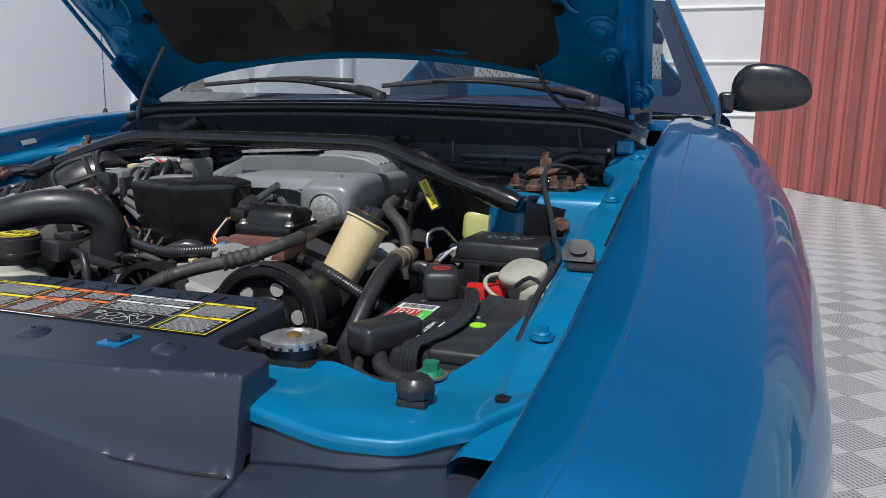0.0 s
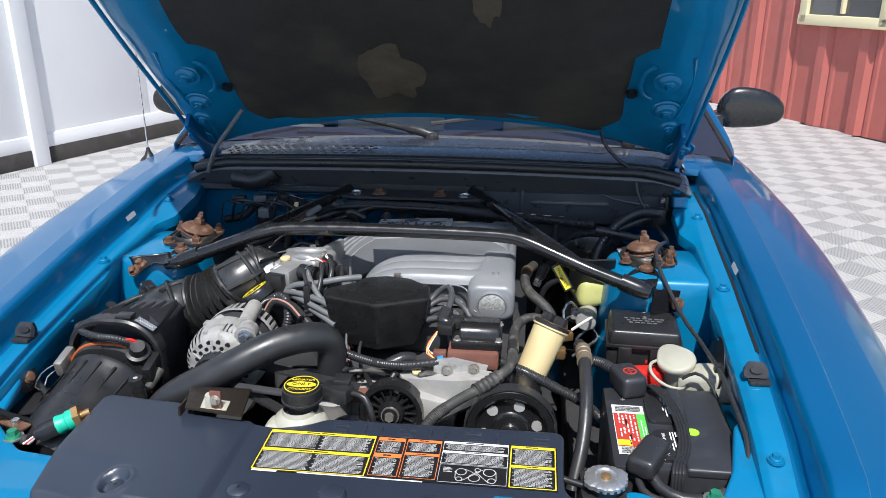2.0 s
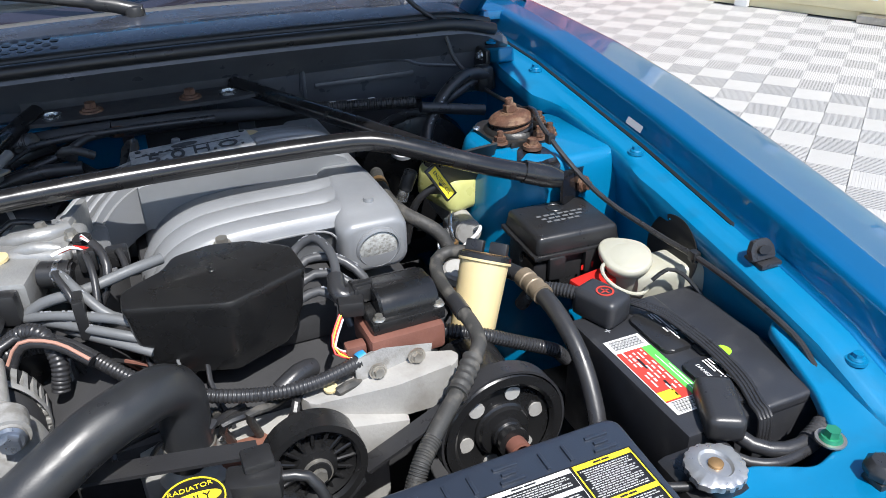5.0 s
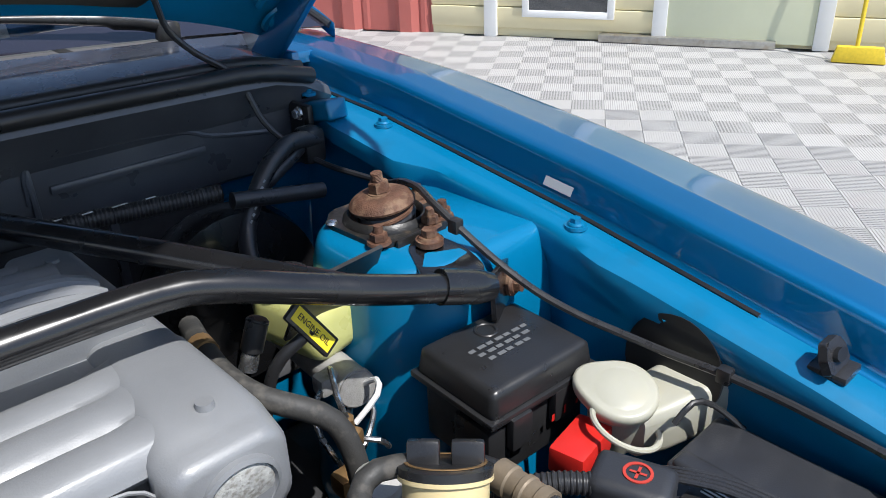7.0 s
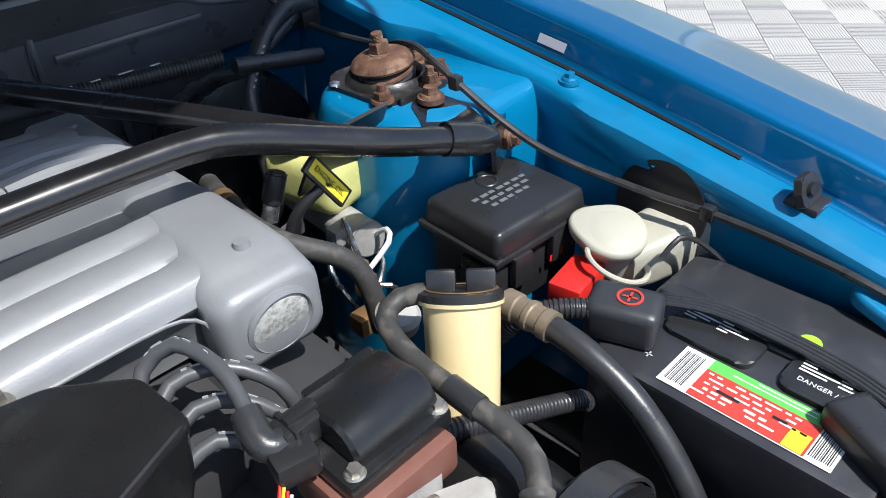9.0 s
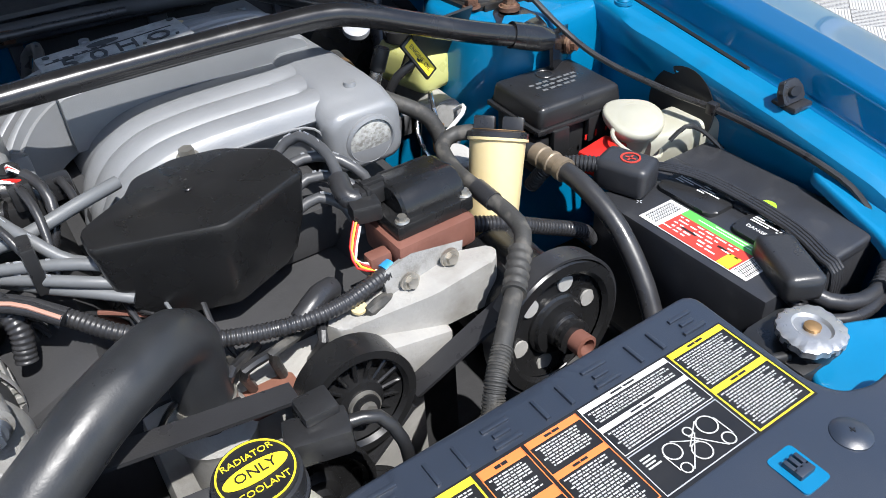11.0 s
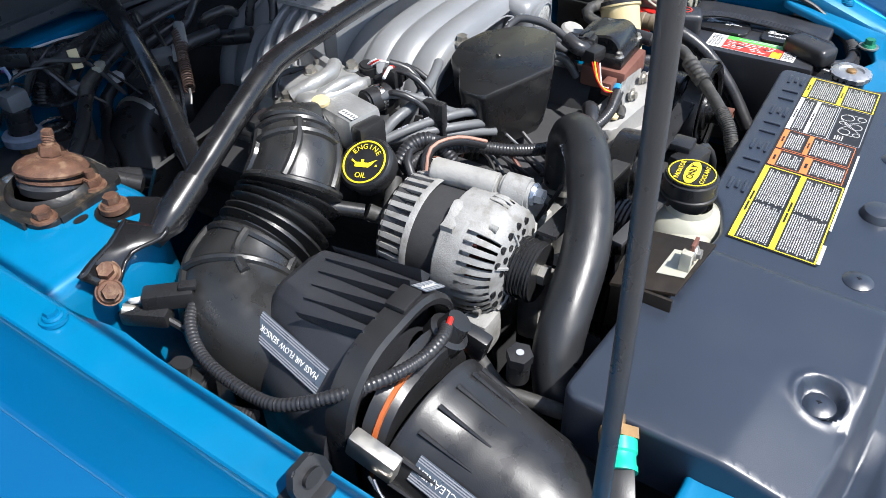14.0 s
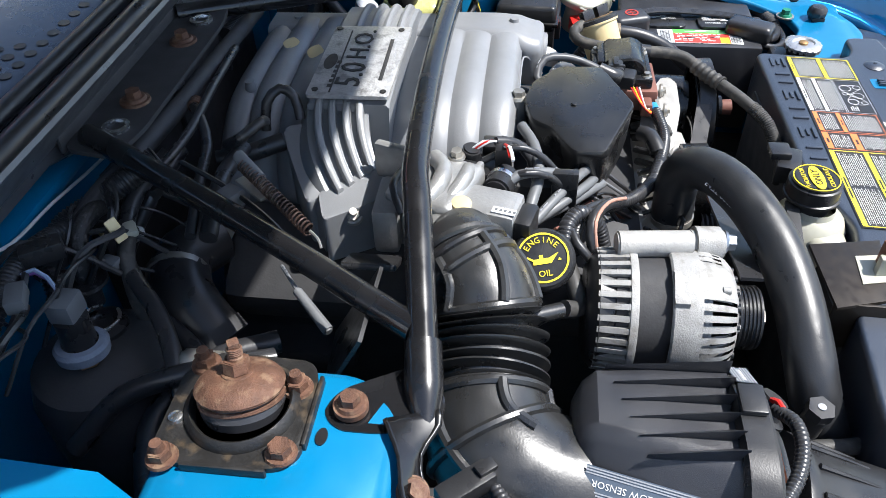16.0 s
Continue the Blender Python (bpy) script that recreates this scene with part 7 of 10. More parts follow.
part("level_plug", box(B(), (-0.035, 0.752, 0.775), (0.05, 0.03, 0.026), 0.005, Matrix.Rotation(radians(-15), 3, "Z")), M_BLACK, cb)
part("plug_tab", box(B(), (-0.028, 0.765, 0.792), (0.028, 0.026, 0.010), 0.003), M_BLACK, cb)
part("plug_lead", hose(B(), [(-0.012, 0.752, 0.775), (0.012, 0.745, 0.772), (0.025, 0.735, 0.745), (0.03, 0.735, 0.70)], 0.0055, 10), M_BLACK, cb)

bk = thing("shroud_bracket", (-0.22, 0.72, 0.70), "brown-black steel fan shroud bracket with white clip", "bracket")
bm = B()
prism(bm, [(-0.284, 0.752), (-0.182, 0.757), (-0.168, 0.676), (-0.266, 0.688)], lambda x, y: 0.765, lambda x, y: 0.769, 0.001)
box(bm, (-0.276, 0.720, 0.735), (0.004, 0.065, 0.066), 0.001)
part("plate", bm, mat("brown_black_steel", (0.022, 0.016, 0.011), 0.45, 0.3, 0.3, 30), bk)
part("opening", prism(B(), [(-0.246, 0.716), (-0.200, 0.712), (-0.196, 0.684), (-0.240, 0.688)], 0.7695, 0.7702), M_WHITE, bk)
part("tab", box(B(), (-0.214, 0.690, 0.783), (0.018, 0.004, 0.034), 0.001), M_BROWN, bk)
part("clip", box(B(), (-0.226, 0.693, 0.778), (0.010, 0.012, 0.030), 0.002), M_WHITE, bk)
bm = B()
hexhead(bm, (-0.214, 0.687, 0.785), (0, -1, 0.1), 0.006, 0.006)
part("bracket_bolt", bm, M_ZINC, bk)
shroud = thing("fan_shroud", (0, 0.70, 0.42), "black plastic radiator fan shroud", "fan shroud")
part("shroud", box(B(), (-0.02, 0.700, 0.56), (0.60, 0.05, 0.30), 0.012), M_MATTE, shroud)
part("link", box(B(), (-0.155, 0.765, 0.762), (0.12, 0.016, 0.006), 0.002, Matrix.Rotation(radians(-8), 3, "Z")), M_MATTE, shroud)

# ---- oil filler ----
of = thing("oil_filler", (-0.27, 1.08, 0.78), "black oil filler cap with yellow lettering", "oil cap")
OD = V(-0.55, 0.02, 0.835).normalized()
oc = V(-0.278, 1.062, 0.806)
cap = part("cap", lathe(B(), [(0.028, -0.012), (0.034, -0.010), (0.035, 0.004), (0.034, 0.008), (0.031, 0.011), (0, 0.0115)], oc, OD, 40), M_BLACK, of)
OM = frame_on(oc + OD * 0.0120, V(0.16, -0.94, 0.128), OD.cross(V(0.16, -0.94, 0.128)))
part("cap_ring", lathe(B(), [(0.0275, 0.0113), (0.0275, 0.0122), (0.0255, 0.0122), (0.0255, 0.0113)], oc, OD, 36), M_YEL, cap)
for k, ch in enumerate("ENGINE"):
    a = radians(90 + 52 - 104 * k / 5)
    lettering(ch, 0.0092, OM @ Matrix.Translation((0.0195 * math.cos(a), 0.0195 * math.sin(a), 0)) @ Matrix.Rotation(a - math.pi / 2, 4, "Z"), M_YEL, cap, 0.0003)
lettering("OIL", 0.0095, OM @ Matrix.Translation((0, -0.0175, 0)), M_YEL, cap, 0.0003)
bm = B()
for pts in (((-0.011, -0.007), (0.008, -0.007), (0.017, 0.004), (0.006, -0.001), (-0.011, -0.001)), ((-0.017, 0.001), (-0.011, -0.003), (-0.011, -0.0005), (-0.016, 0.003)), ((-0.004, -0.001), (0.0, -0.001), (0.0, 0.003), (-0.004, 0.003)), ((0.017, -0.002), (0.019, -0.005), (0.015, -0.005))):
    bm.faces.new([bm.verts.new(OM @ V(x, y, 0.0003)) for x, y in pts])
part("oil_can_mark", bm, M_YEL, cap, smooth=0)
part("filler_neck", hose(B(), [oc - OD * 0.01, oc - OD * 0.05 + V(0.01, 0.01, 0), (-0.235, 1.10, 0.70)], 0.024, 18), M_BLACK, of)
part("breather_hose", loom(B(), [(-0.25, 1.04, 0.80), (-0.225, 1.035, 0.815), (-0.205, 1.02, 0.815), (-0.195, 1.00, 0.79), (-0.20, 0.99, 0.76)], 0.0092, 0.0050), M_RUBBER, of)
part("vent_hose", hose(B(), [(-0.318, 1.037, 0.775), (-0.305, 1.020, 0.765), (-0.285, 1.025, 0.775), (-0.265, 1.035, 0.79)], 0.010, 12), M_DUSTRUB, of)

# ---- distributor cover ----
dc = thing("distributor_cover", (-0.02, 1.01, 0.74), "black moulded distributor splash cover", "distributor cover")
DT = [(-0.122, 0.994), (-0.122, 1.030), (-0.098, 1.046), (-0.074, 1.058), (-0.058, 1.084), (-0.014, 1.094), (0.032, 1.084), (0.078, 1.048), (0.082, 0.992), (-0.012, 0.952)]
bm = B()
rings = []
for z, g, dx in ((0.742, 0.70, 0), (0.756, 0.82, 0), (0.790, 0.93, 0), (0.829, 0.985, 0), (0.8335, 1.0, 0), (0.8375, 1.0, 0), (0.8405, 0.985, 0), (0.8415, 0.955, 0)):
    rings.append([(-0.018 + (x + 0.018) * g, 1.008 + (y - 1.008) * g, z + 0.004 * (x + 0.12) / 0.19 + 0.05 * max(0, y - 1.03) * (z > 0.8)) for x, y in round_poly(DT, 0.009, 5)])
loft(bm, rings)
part("shell", bm, M_SATIN, dc, smooth=28)
part("nub", lathe(B(), [(0.004, 0), (0.003, 0.001), (0, 0.0012)], (-0.02, 1.03, 0.8455), (0, 0, 1), 10), M_SATIN, dc)

# ignition coil
coil = thing("ignition_coil", (0.16, 0.93, 0.76), "black ignition coil on a rust-brown bracket", "ignition coil")
ch = Matrix.Rotation(radians(1), 3, "Z")
part("base", box(B(), (0.177, 0.954, 0.791), (0.090, 0.086, 0.016), 0.003, ch), M_SATIN, coil)
bm = B()
arc = [(0.024 * math.cos(a), 0.024 * math.sin(a)) for a in np.linspace(0, math.pi, 15)]
sec = [(0.942 - y, 0.798 + 1.05 * z) for y, z in arc[:11]] + [(0.958, 0.8215), (0.976, 0.8205), (0.980, 0.817), (0.980, 0.796), (0.918, 0.796)]
sec = [(0.918, 0.796)] + [(0.942 - 0.024 * math.cos(a), 0.799 + 0.025 * math.sin(a)) for a in np.linspace(0.15, 1.75, 12)] + [(0.956, 0.8215), (0.974, 0.8205), (0.980, 0.816), (0.980, 0.796)]
loft(bm, [[(x, 0.949 + (y - 0.949) * g, 0.796 + (z - 0.796) * g) for y, z in sec] for x, g in ((0.146, 0.90), (0.149, 1.0), (0.214, 1.0), (0.218, 0.94))])
part("winding_case", bm, M_SATIN, coil, smooth=35)
part("rear_block", box(B(), (0.186, 0.984, 0.806), (0.062, 0.012, 0.016), 0.003), M_SATIN, coil)
part("terminal_plug", box(B(), (0.137, 0.966, 0.811), (0.034, 0.022, 0.020), 0.004, ch), M_BLACK, coil)
part("plug_clip", box(B(), (0.139, 0.966, 0.8225), (0.024, 0.008, 0.005), 0.001, ch), M_BLACK, coil)
part("plug_collar", box(B(), (0.129, 0.966, 0.811), (0.006, 0.026, 0.024), 0.003, ch), M_BLACK, coil)
part("tower", hose(B(), [(0.128, 0.966, 0.810), (0.116, 0.964, 0.811), (0.111, 0.972, 0.815), (0.115, 0.992, 0.822)], 0.0108, 16, 0.004), M_RUBBER, coil)
for x, y in ((0.217, 0.920), (0.143, 0.919), (0.216, 0.990), (0.140, 0.988)):
    bm = B()
    hexhead(bm, (x, y, 0.799), (0, 0, 1), 0.0052, 0.006)
    part("coil_screw", bm, M_ZINC, coil)
bm = B()
box(bm, (0.172, 0.936, 0.766), (0.092, 0.070, 0.034), 0.006, ch)
part("bracket", bm, M_BROWN, coil)
bm = B()
plate(bm, round_poly([(-0.048, -0.02), (-0.012, -0.028), (0.045, -0.012), (0.055, 0.018), (0.03, 0.026), (-0.045, 0.018)], 0.01), (0.150, 0.896, 0.752), (1, 0.08, 0.05), (0, 0.25, 1), -0.005, 0.001)
part("front_lug", bm, M_ALU, coil)
for p in ((0.128, 0.889, 0.752), (0.176, 0.891, 0.757)):
    bm = B()
    cyl(bm, p, V(*p) + V(0, -0.003, 0), 0.0105, n=18)
    hexhead(bm, V(*p) + V(0, -0.003, 0), (0, -1, 0.2), 0.0062, 0.006)
    part("lug_bolt", bm, M_ZINC, coil)
part("loom_plug", box(B(), (0.112, 0.918, 0.766), (0.024, 0.016, 0.02), 0.003), M_BROWN, coil)
part("blue_tape", cyl(B(), (0.110, 0.905, 0.760), (0.120, 0.908, 0.762), 0.0092, n=14), mat("blue_tape", (0.02, 0.22, 0.45), 0.4), coil)

# accessory bracket, pulleys, belt
ab = thing("accessory_bracket", (0.13, 0.88, 0.66), "bare cast aluminium accessory bracket", "bracket")
bm = B()
prism(bm, round_poly([(0.038, 0.905), (0.09, 0.925), (0.16, 0.915), (0.225, 0.882), (0.215, 0.862), (0.14, 0.862), (0.05, 0.880)], 0.008), 0.700, lambda x, y: 0.735 + 0.02 * (x - 0.04) / 0.18, 0.004)
part("casting", bm, M_DULLALU, ab)
part("casting_arm", box(B(), (0.09, 0.865, 0.69), (0.12, 0.03, 0.05), 0.008, Matrix.Rotation(radians(12), 3, "Y")), M_DULLALU, ab)
part("stud", lathe(B(), [(0.008, 0), (0.008, 0.003), (0, 0.0035)], (0.073, 0.893, 0.742), (0, -0.2, 1), 16), M_CREAM, ab)


def pulley(name, c, d, r, w, label, grooves=True, spokes=0):
    t = thing(name, c, label, "pulley", "belt pulleys")
    c, d = Vector(c), Vector(d).normalized()
    prof = [(r * 0.80, w * 0.35), (r * 0.86, w * 0.5), (r, w * 0.5)]
    for k in range(5):
        h = w * 0.42 - k * w * 0.21
        prof += [(r * (0.965 if grooves else 1), h), (r, h - w * 0.1)]
    prof += [(r, -w * 0.5), (r * 0.85, -w * 0.5)]
    part("rim", lathe(B(), prof, c, d, 48), M_SATIN, t, smooth=30)
    part("web", lathe(B(), [(r * 0.82, w * 0.25), (r * 0.62, w * 0.05), (r * 0.45, w * 0.1), (r * 0.40, w * 0.42), (r * 0.26, w * 0.48), (r * 0.24, w * 0.7), (r * 0.15, w * 0.72), (r * 0.14, w * 0.5), (0, w * 0.5)], c, d, 40), M_SATIN, t, smooth=40)
    q = aim(d)
    if spokes:
        for i in range(spokes):
            a = 2 * math.pi * (i + 0.2) / spokes
            p = c + q @ V(r * 0.62 * math.cos(a), r * 0.62 * math.sin(a), w * 0.07)
            part("opening", cyl(B(), p, p + d * 0.0025, r * 0.13, n=14), M_DULLALU, t)
    return t


t = pulley("power_steering_pulley", (0.245, 0.812, 0.690), (0.02, -1, 0.06), 0.074, 0.030, "black power steering pump pulley with a rusty hub", True, 6)
part("hub", lathe(B(), [(0.034, -0.004), (0.034, 0.006), (0.029, 0.010), (0.027, 0.0105), (0.026, 0.004), (0.020, 0.004), (0.0185, 0.020), (0.0165, 0.022), (0.0165, 0.027), (0.0185, 0.029), (0.0185, 0.034), (0.012, 0.036), (0.0, 0.036)], (0.245, 0.812, 0.690), (0.02, -1, 0.06), 36), M_SATIN, t, "stepped pulley hub")
part("hub_nut", lathe(B(), [(0.012, 0.0), (0.0125, 0.018), (0.009, 0.019), (0.007, 0.010), (0, 0.010)], (0.2453, 0.7795, 0.6915), (0.02, -1, 0.06), 20), M_BROWN, t)
t = pulley("tensioner_pulley", (0.036, 0.845, 0.690), (0, -1, 0.1), 0.056, 0.034, "black ribbed belt tensioner pulley", False, 0)
for i in range(16):
    a = 2 * math.pi * i / 16
    p0, p1 = V(0.036 + 0.022 * math.cos(a), 0.838, 0.690 + 0.022 * math.sin(a)), V(0.036 + 0.047 * math.cos(a), 0.838, 0.690 + 0.047 * math.sin(a))
    part("spoke", cyl(B(), p0, p1, 0.0022, n=6), M_SATIN, t)
bm = B()
cyl(bm, (0.036, 0.835, 0.690), (0.036, 0.824, 0.691), 0.016, n=20)
hexhead(bm, (0.036, 0.824, 0.691), (0, -1, 0.1), 0.009, 0.008)
part("hub_bolt", bm, M_ZINC, t)
belt = thing("drive_belt", (0.1, 0.83, 0.6), "black ribbed serpentine drive belt", "belt")


def belt_run(a, b, w=0.024):
    a, b = Vector(a), Vector(b)
    d = (b - a).normalized()
    n = V(0, 1, 0).cross(d).normalized()
    bm = B()
    loft(bm, [[p + V(0, sy * w / 2, 0) + n * sn * 0.002 for sy, sn in ((-1, -1), (1, -1), (1, 1), (-1, 1))] for p in (a, b)])
    return bm


for a, b in (((0.090, 0.835, 0.670), (0.20, 0.815, 0.745)), ((0.085, 0.835, 0.66), (0.01, 0.84, 0.58)), ((0.30, 0.815, 0.64), (0.10, 0.84, 0.52)), ((-0.25, 0.837, 0.73), (-0.06, 0.84, 0.62)), ((-0.26, 0.837, 0.78), (-0.02, 0.84, 0.735))):
    part("belt_run", belt_run(a, b), M_RUBBER, belt, smooth=0)
bm = B()
lathe(bm, [(0.0755, -0.012), (0.0785, -0.012), (0.0785, 0.012), (0.0755, 0.012)], (0.245, 0.812, 0.690), (0.02, -1, 0.06), 48)
part("belt_wrap", bm, M_RUBBER, belt)
pulley("crank_pulley", (0.0, 0.83, 0.50), (0, -1, 0), 0.085, 0.04, "dull black crankshaft pulley", True, 0)
pulley("water_pump_pulley", (-0.03, 0.825, 0.62), (0, -1, 0), 0.06, 0.03, "black water pump pulley", True, 0)

# power steering reservoir
ps = thing("steering_fluid_reservoir", (0.24, 0.86, 0.68), "cream nylon power steering reservoir with black cap", "fluid reservoir")
A0, A1 = V(0.268, 0.945, 0.700), V(0.309, 0.985, 0.798)
ax = (A1 - A0).normalized()
part("body", lathe(B(), [(0.024, -0.04), (0.0270, 0.0), (0.0285, 0.02), (0.0315, (A1 - A0).length), (0.0345, (A1 - A0).length + 0.001), (0.0345, (A1 - A0).length + 0.004), (0, (A1 - A0).length + 0.004)], A0, ax, 36), M_CREAM, ps)
pc = part("cap", lathe(B(), [(0.034, 0.003), (0.0345, 0.010), (0.030, 0.012), (0.018, 0.011), (0, 0.011)], A1, ax, 36), M_BLACK, ps)
for sgn in (-1, 1):
    part("cap_wing", box(B(), A1 + ax * 0.018 + aim(ax) @ V(sgn * 0.016, 0, 0), (0.024, 0.012, 0.020), 0.003, aim(ax)), M_BLACK, pc)
part("cap_print", lathe(B(), [(0.030, 0.0122), (0.030, 0.0128), (0.027, 0.0128), (0.027, 0.0122)], A1, ax, 30), M_BRASS, pc)
part("pump_body", cyl(B(), (0.245, 0.835, 0.690), (0.25, 0.93, 0.69), 0.050, n=28, bevel=0.008), M_SATIN, ps)
part("filler_cap", lathe(B(), [(0.021, 0), (0.021, 0.012), (0.017, 0.016), (0, 0.016)], (0.305, 1.065, 0.735), (0, -0.3, 1), 24), M_DULLALU, ps)

# ---- battery side ----
bat = thing("battery", (0.503, 0.805, 0.54), "black car battery with a red, green and white sticker", "battery")
bm = B()
box(bm, (0.503, 0.805, 0.635), (0.196, 0.240, 0.166), 0.006)
part("case", bm, M_BATT, bat)
bm = B()
box(bm, (0.556, 0.805, 0.714), (0.090, 0.242, 0.016), 0.005, None, 3)
box(bm, (0.524, 0.868, 0.716), (0.024, 0.110, 0.020), 0.007, None, 3)
part("lid", bm, M_BATT, bat, "raised smooth black lid section")
BM = frame_on((0.441, 0.790, 0.7185), (0, 1, 0), (-1, 0, 0))
bm = B()
bm.faces.new([bm.verts.new(BM @ V(x, y, 0.0006)) for x, y in ((-0.073, -0.026), (0.073, -0.026), (0.073, 0.026), (-0.073, 0.026))])
stk = part("sticker", bm, M_WHT, bat, "white, red and green battery sticker", smooth=0)
bars([(-0.052, -0.012, 0.098, 0.037)], BM, 0.0010, M_REDP, stk)
bars([(-0.052, -0.026, 0.098, 0.014)], BM, 0.0010, M_GREENP, stk)
bars([(-0.050, 0.003, 0.016, 0.022)], BM, 0.0014, M_YEL, stk, "mark")
for k in range(22):
    bars([(0.0525 + 0.0016 * k if k < 11 else -0.0705 + 0.0016 * (k - 11), -0.021, 0.0006 + 0.0004 * (k % 3 == 0), 0.042)], BM, 0.0010, M_BLK, stk, "code_bar")
rnd = random.Random(8)
for row in range(5):
    x = -0.046
    while x < 0.040:
        w = rnd.uniform(0.004, 0.014)
        if rnd.random() < 0.8 and not (row > 2 and x < -0.03):
            bars([(x, -0.009 + 0.0062 * row, w, 0.0022 + 0.0008 * (row == 3))], BM, 0.0014, M_WHT, stk)
        x += w + 0.003
for row in range(2):
    bars([(-0.044, -0.0235 + 0.0045 * row, 0.050 + 0.02 * row, 0.0014)], BM, 0.0014, M_WHT, stk)
bars([(-0.030, 0.001, 0.012, 0.003), (0.008, 0.005, 0.02, 0.003)], BM, 0.0014, M_BLK, stk)
for k, y in enumerate((0.852, 0.745)):
    bm = B()
    prism(bm, round_poly([(0.471, y - 0.042), (0.517, y - 0.042), (0.517, y + 0.042), (0.471, y + 0.042)], 0.012), 0.712, 0.7235, 0.004)
    vc = part("vent_cap", bm, M_BLACK, bat)
    VM = frame_on((0.494, y, 0.7239), (0, -1, 0), (1, 0, 0))
    if k:
        lettering("DANGER / POISON", 0.0072, VM @ Matrix.Translation((0, -0.006, 0)), M_WHT, vc, 0.0002)
    bars([(-0.034, 0.004 + 0.0042 * r, 0.012 + 0.011 * ((r * 7 + k) % 3), 0.0022) for r in range(4)] + [(-0.002, 0.004 + 0.0042 * r, 0.010 + 0.009 * ((r * 5 + k) % 3), 0.0022) for r in range(4)], VM, 0.0004, M_WHT, vc)
part("charge_eye", cyl(B(), (0.537, 0.786, 0.7205), (0.537, 0.786, 0.7230), 0.0100, n=24), mat("charge_green", (0.35, 0.75, 0.04), 0.35), bat)
bars([(-0.004, -0.0008, 0.008, 0.0016), (-0.0008, -0.004, 0.0016, 0.008)], frame_on((0.436, 0.883, 0.7182), (1, 0, 0), (0, 1, 0)), 0.0006, M_GREYP, bat, "plus_mark")
# terminals
tp = thing("positive_terminal_cover", (0.447, 0.920, 0.715), "black rubber battery terminal boot with a red plus mark", "terminal cover", "terminal covers")
tr_ = Matrix.Rotation(radians(20), 3, "Z")
part("boot", box(B(), (0.447, 0.918, 0.737), (0.046, 0.066, 0.040), 0.010, tr_, 3), M_BATT, tp)
part("red_ring", lathe(B(), [(0.012, 0), (0.012, 0.001), (0.0095, 0.001), (0.0095, 0)], (0.449, 0.915, 0.7572), (0, 0, 1), 28), M_REDP, tp)
bars([(-0.007, -0.0012, 0.014, 0.0024), (-0.0012, -0.007, 0.0024, 0.014)], frame_on((0.449, 0.915, 0.7578), (1, 0.3, 0), (-0.3, 1, 0)), 0.0, M_REDP, tp, "plus_mark")
tn = thing("negative_terminal_cover", (0.457, 0.705, 0.705), "black rubber boot over the negative battery post", "terminal cover", "terminal covers")
part("boot", box(B(), (0.457, 0.702, 0.727), (0.042, 0.080, 0.032), 0.010, Matrix.Rotation(radians(-28), 3, "Z"), 3), M_RUBBER, tn)
rc_ = thing("red_terminal_block", (0.49, 1.0, 0.68), "bright red plastic cable junction", "junction block")
part("block", box(B(), (0.490, 1.000, 0.705), (0.060, 0.036, 0.028), 0.004, Matrix.Rotation(radians(10), 3, "Z")), M_RED, rc_)
# hold-down strap / flat cable over the battery
sp = thing("battery_strap", (0.49, 0.8, 0.735), "flat ribbed black strap lying across the battery", "strap")
for off in (-0.009, -0.003, 0.003, 0.009):
    part("strand", hose(B(), [(0.490 + off * 0.8, 0.928, 0.722), (0.490 + off * 0.8, 0.908, 0.734), (0.508 + off * 0.8, 0.862, 0.737), (0.519 + off * 0.8, 0.80, 0.731), (0.515 + off * 0.8, 0.735, 0.728), (0.500 + off * 0.8, 0.69, 0.726), (0.496 + off * 0.8, 0.672, 0.722), (0.496 + off * 0.8, 0.668, 0.68)], 0.0028, 8), M_RUBBER, sp)
# cables
nc = thing("battery_cable", (0.52, 0.65, 0.69), "thick black battery cable taped at the corner", "cable")
part("cable", hose(B(), [(0.455, 0.690, 0.715), (0.470, 0.660, 0.704), (0.50, 0.642, 0.700), (0.535, 0.642, 0.702), (0.565, 0.652, 0.706), (0.592, 0.68, 0.712), (0.606, 0.72, 0.72), (0.61, 0.76, 0.72)], 0.0088, 12), M_RUBBER, nc)
part("cable", hose(B(), [(0.44, 0.70, 0.712), (0.445, 0.655, 0.70), (0.48, 0.632, 0.698), (0.53, 0.634, 0.700), (0.558, 0.642, 0.706)], 0.006, 10), M_RUBBER, nc)
part("tape", loom(B(), [(0.530, 0.640, 0.702), (0.545, 0.644, 0.704), (0.560, 0.650, 0.706)], 0.0115, 0.006), M_MATTE, nc)
for s, x, y in ((1, 0.538, 0.622), (-1, -0.540, 0.648)):
    gb = thing("ground_bolt", (x, y, 0.715), "green-plated grounding bolt on a bright washer", "bolt", "ground bolts")
    part("washer", cyl(B(), (x, y, 0.717), (x, y, 0.7195), 0.016, n=24), M_ZINC, gb)
    bm = B()
    hexhead(bm, (x, y, 0.7195), (0, 0, 1), 0.0085, 0.012)
    part("head", bm, M_GRNNUT, gb)

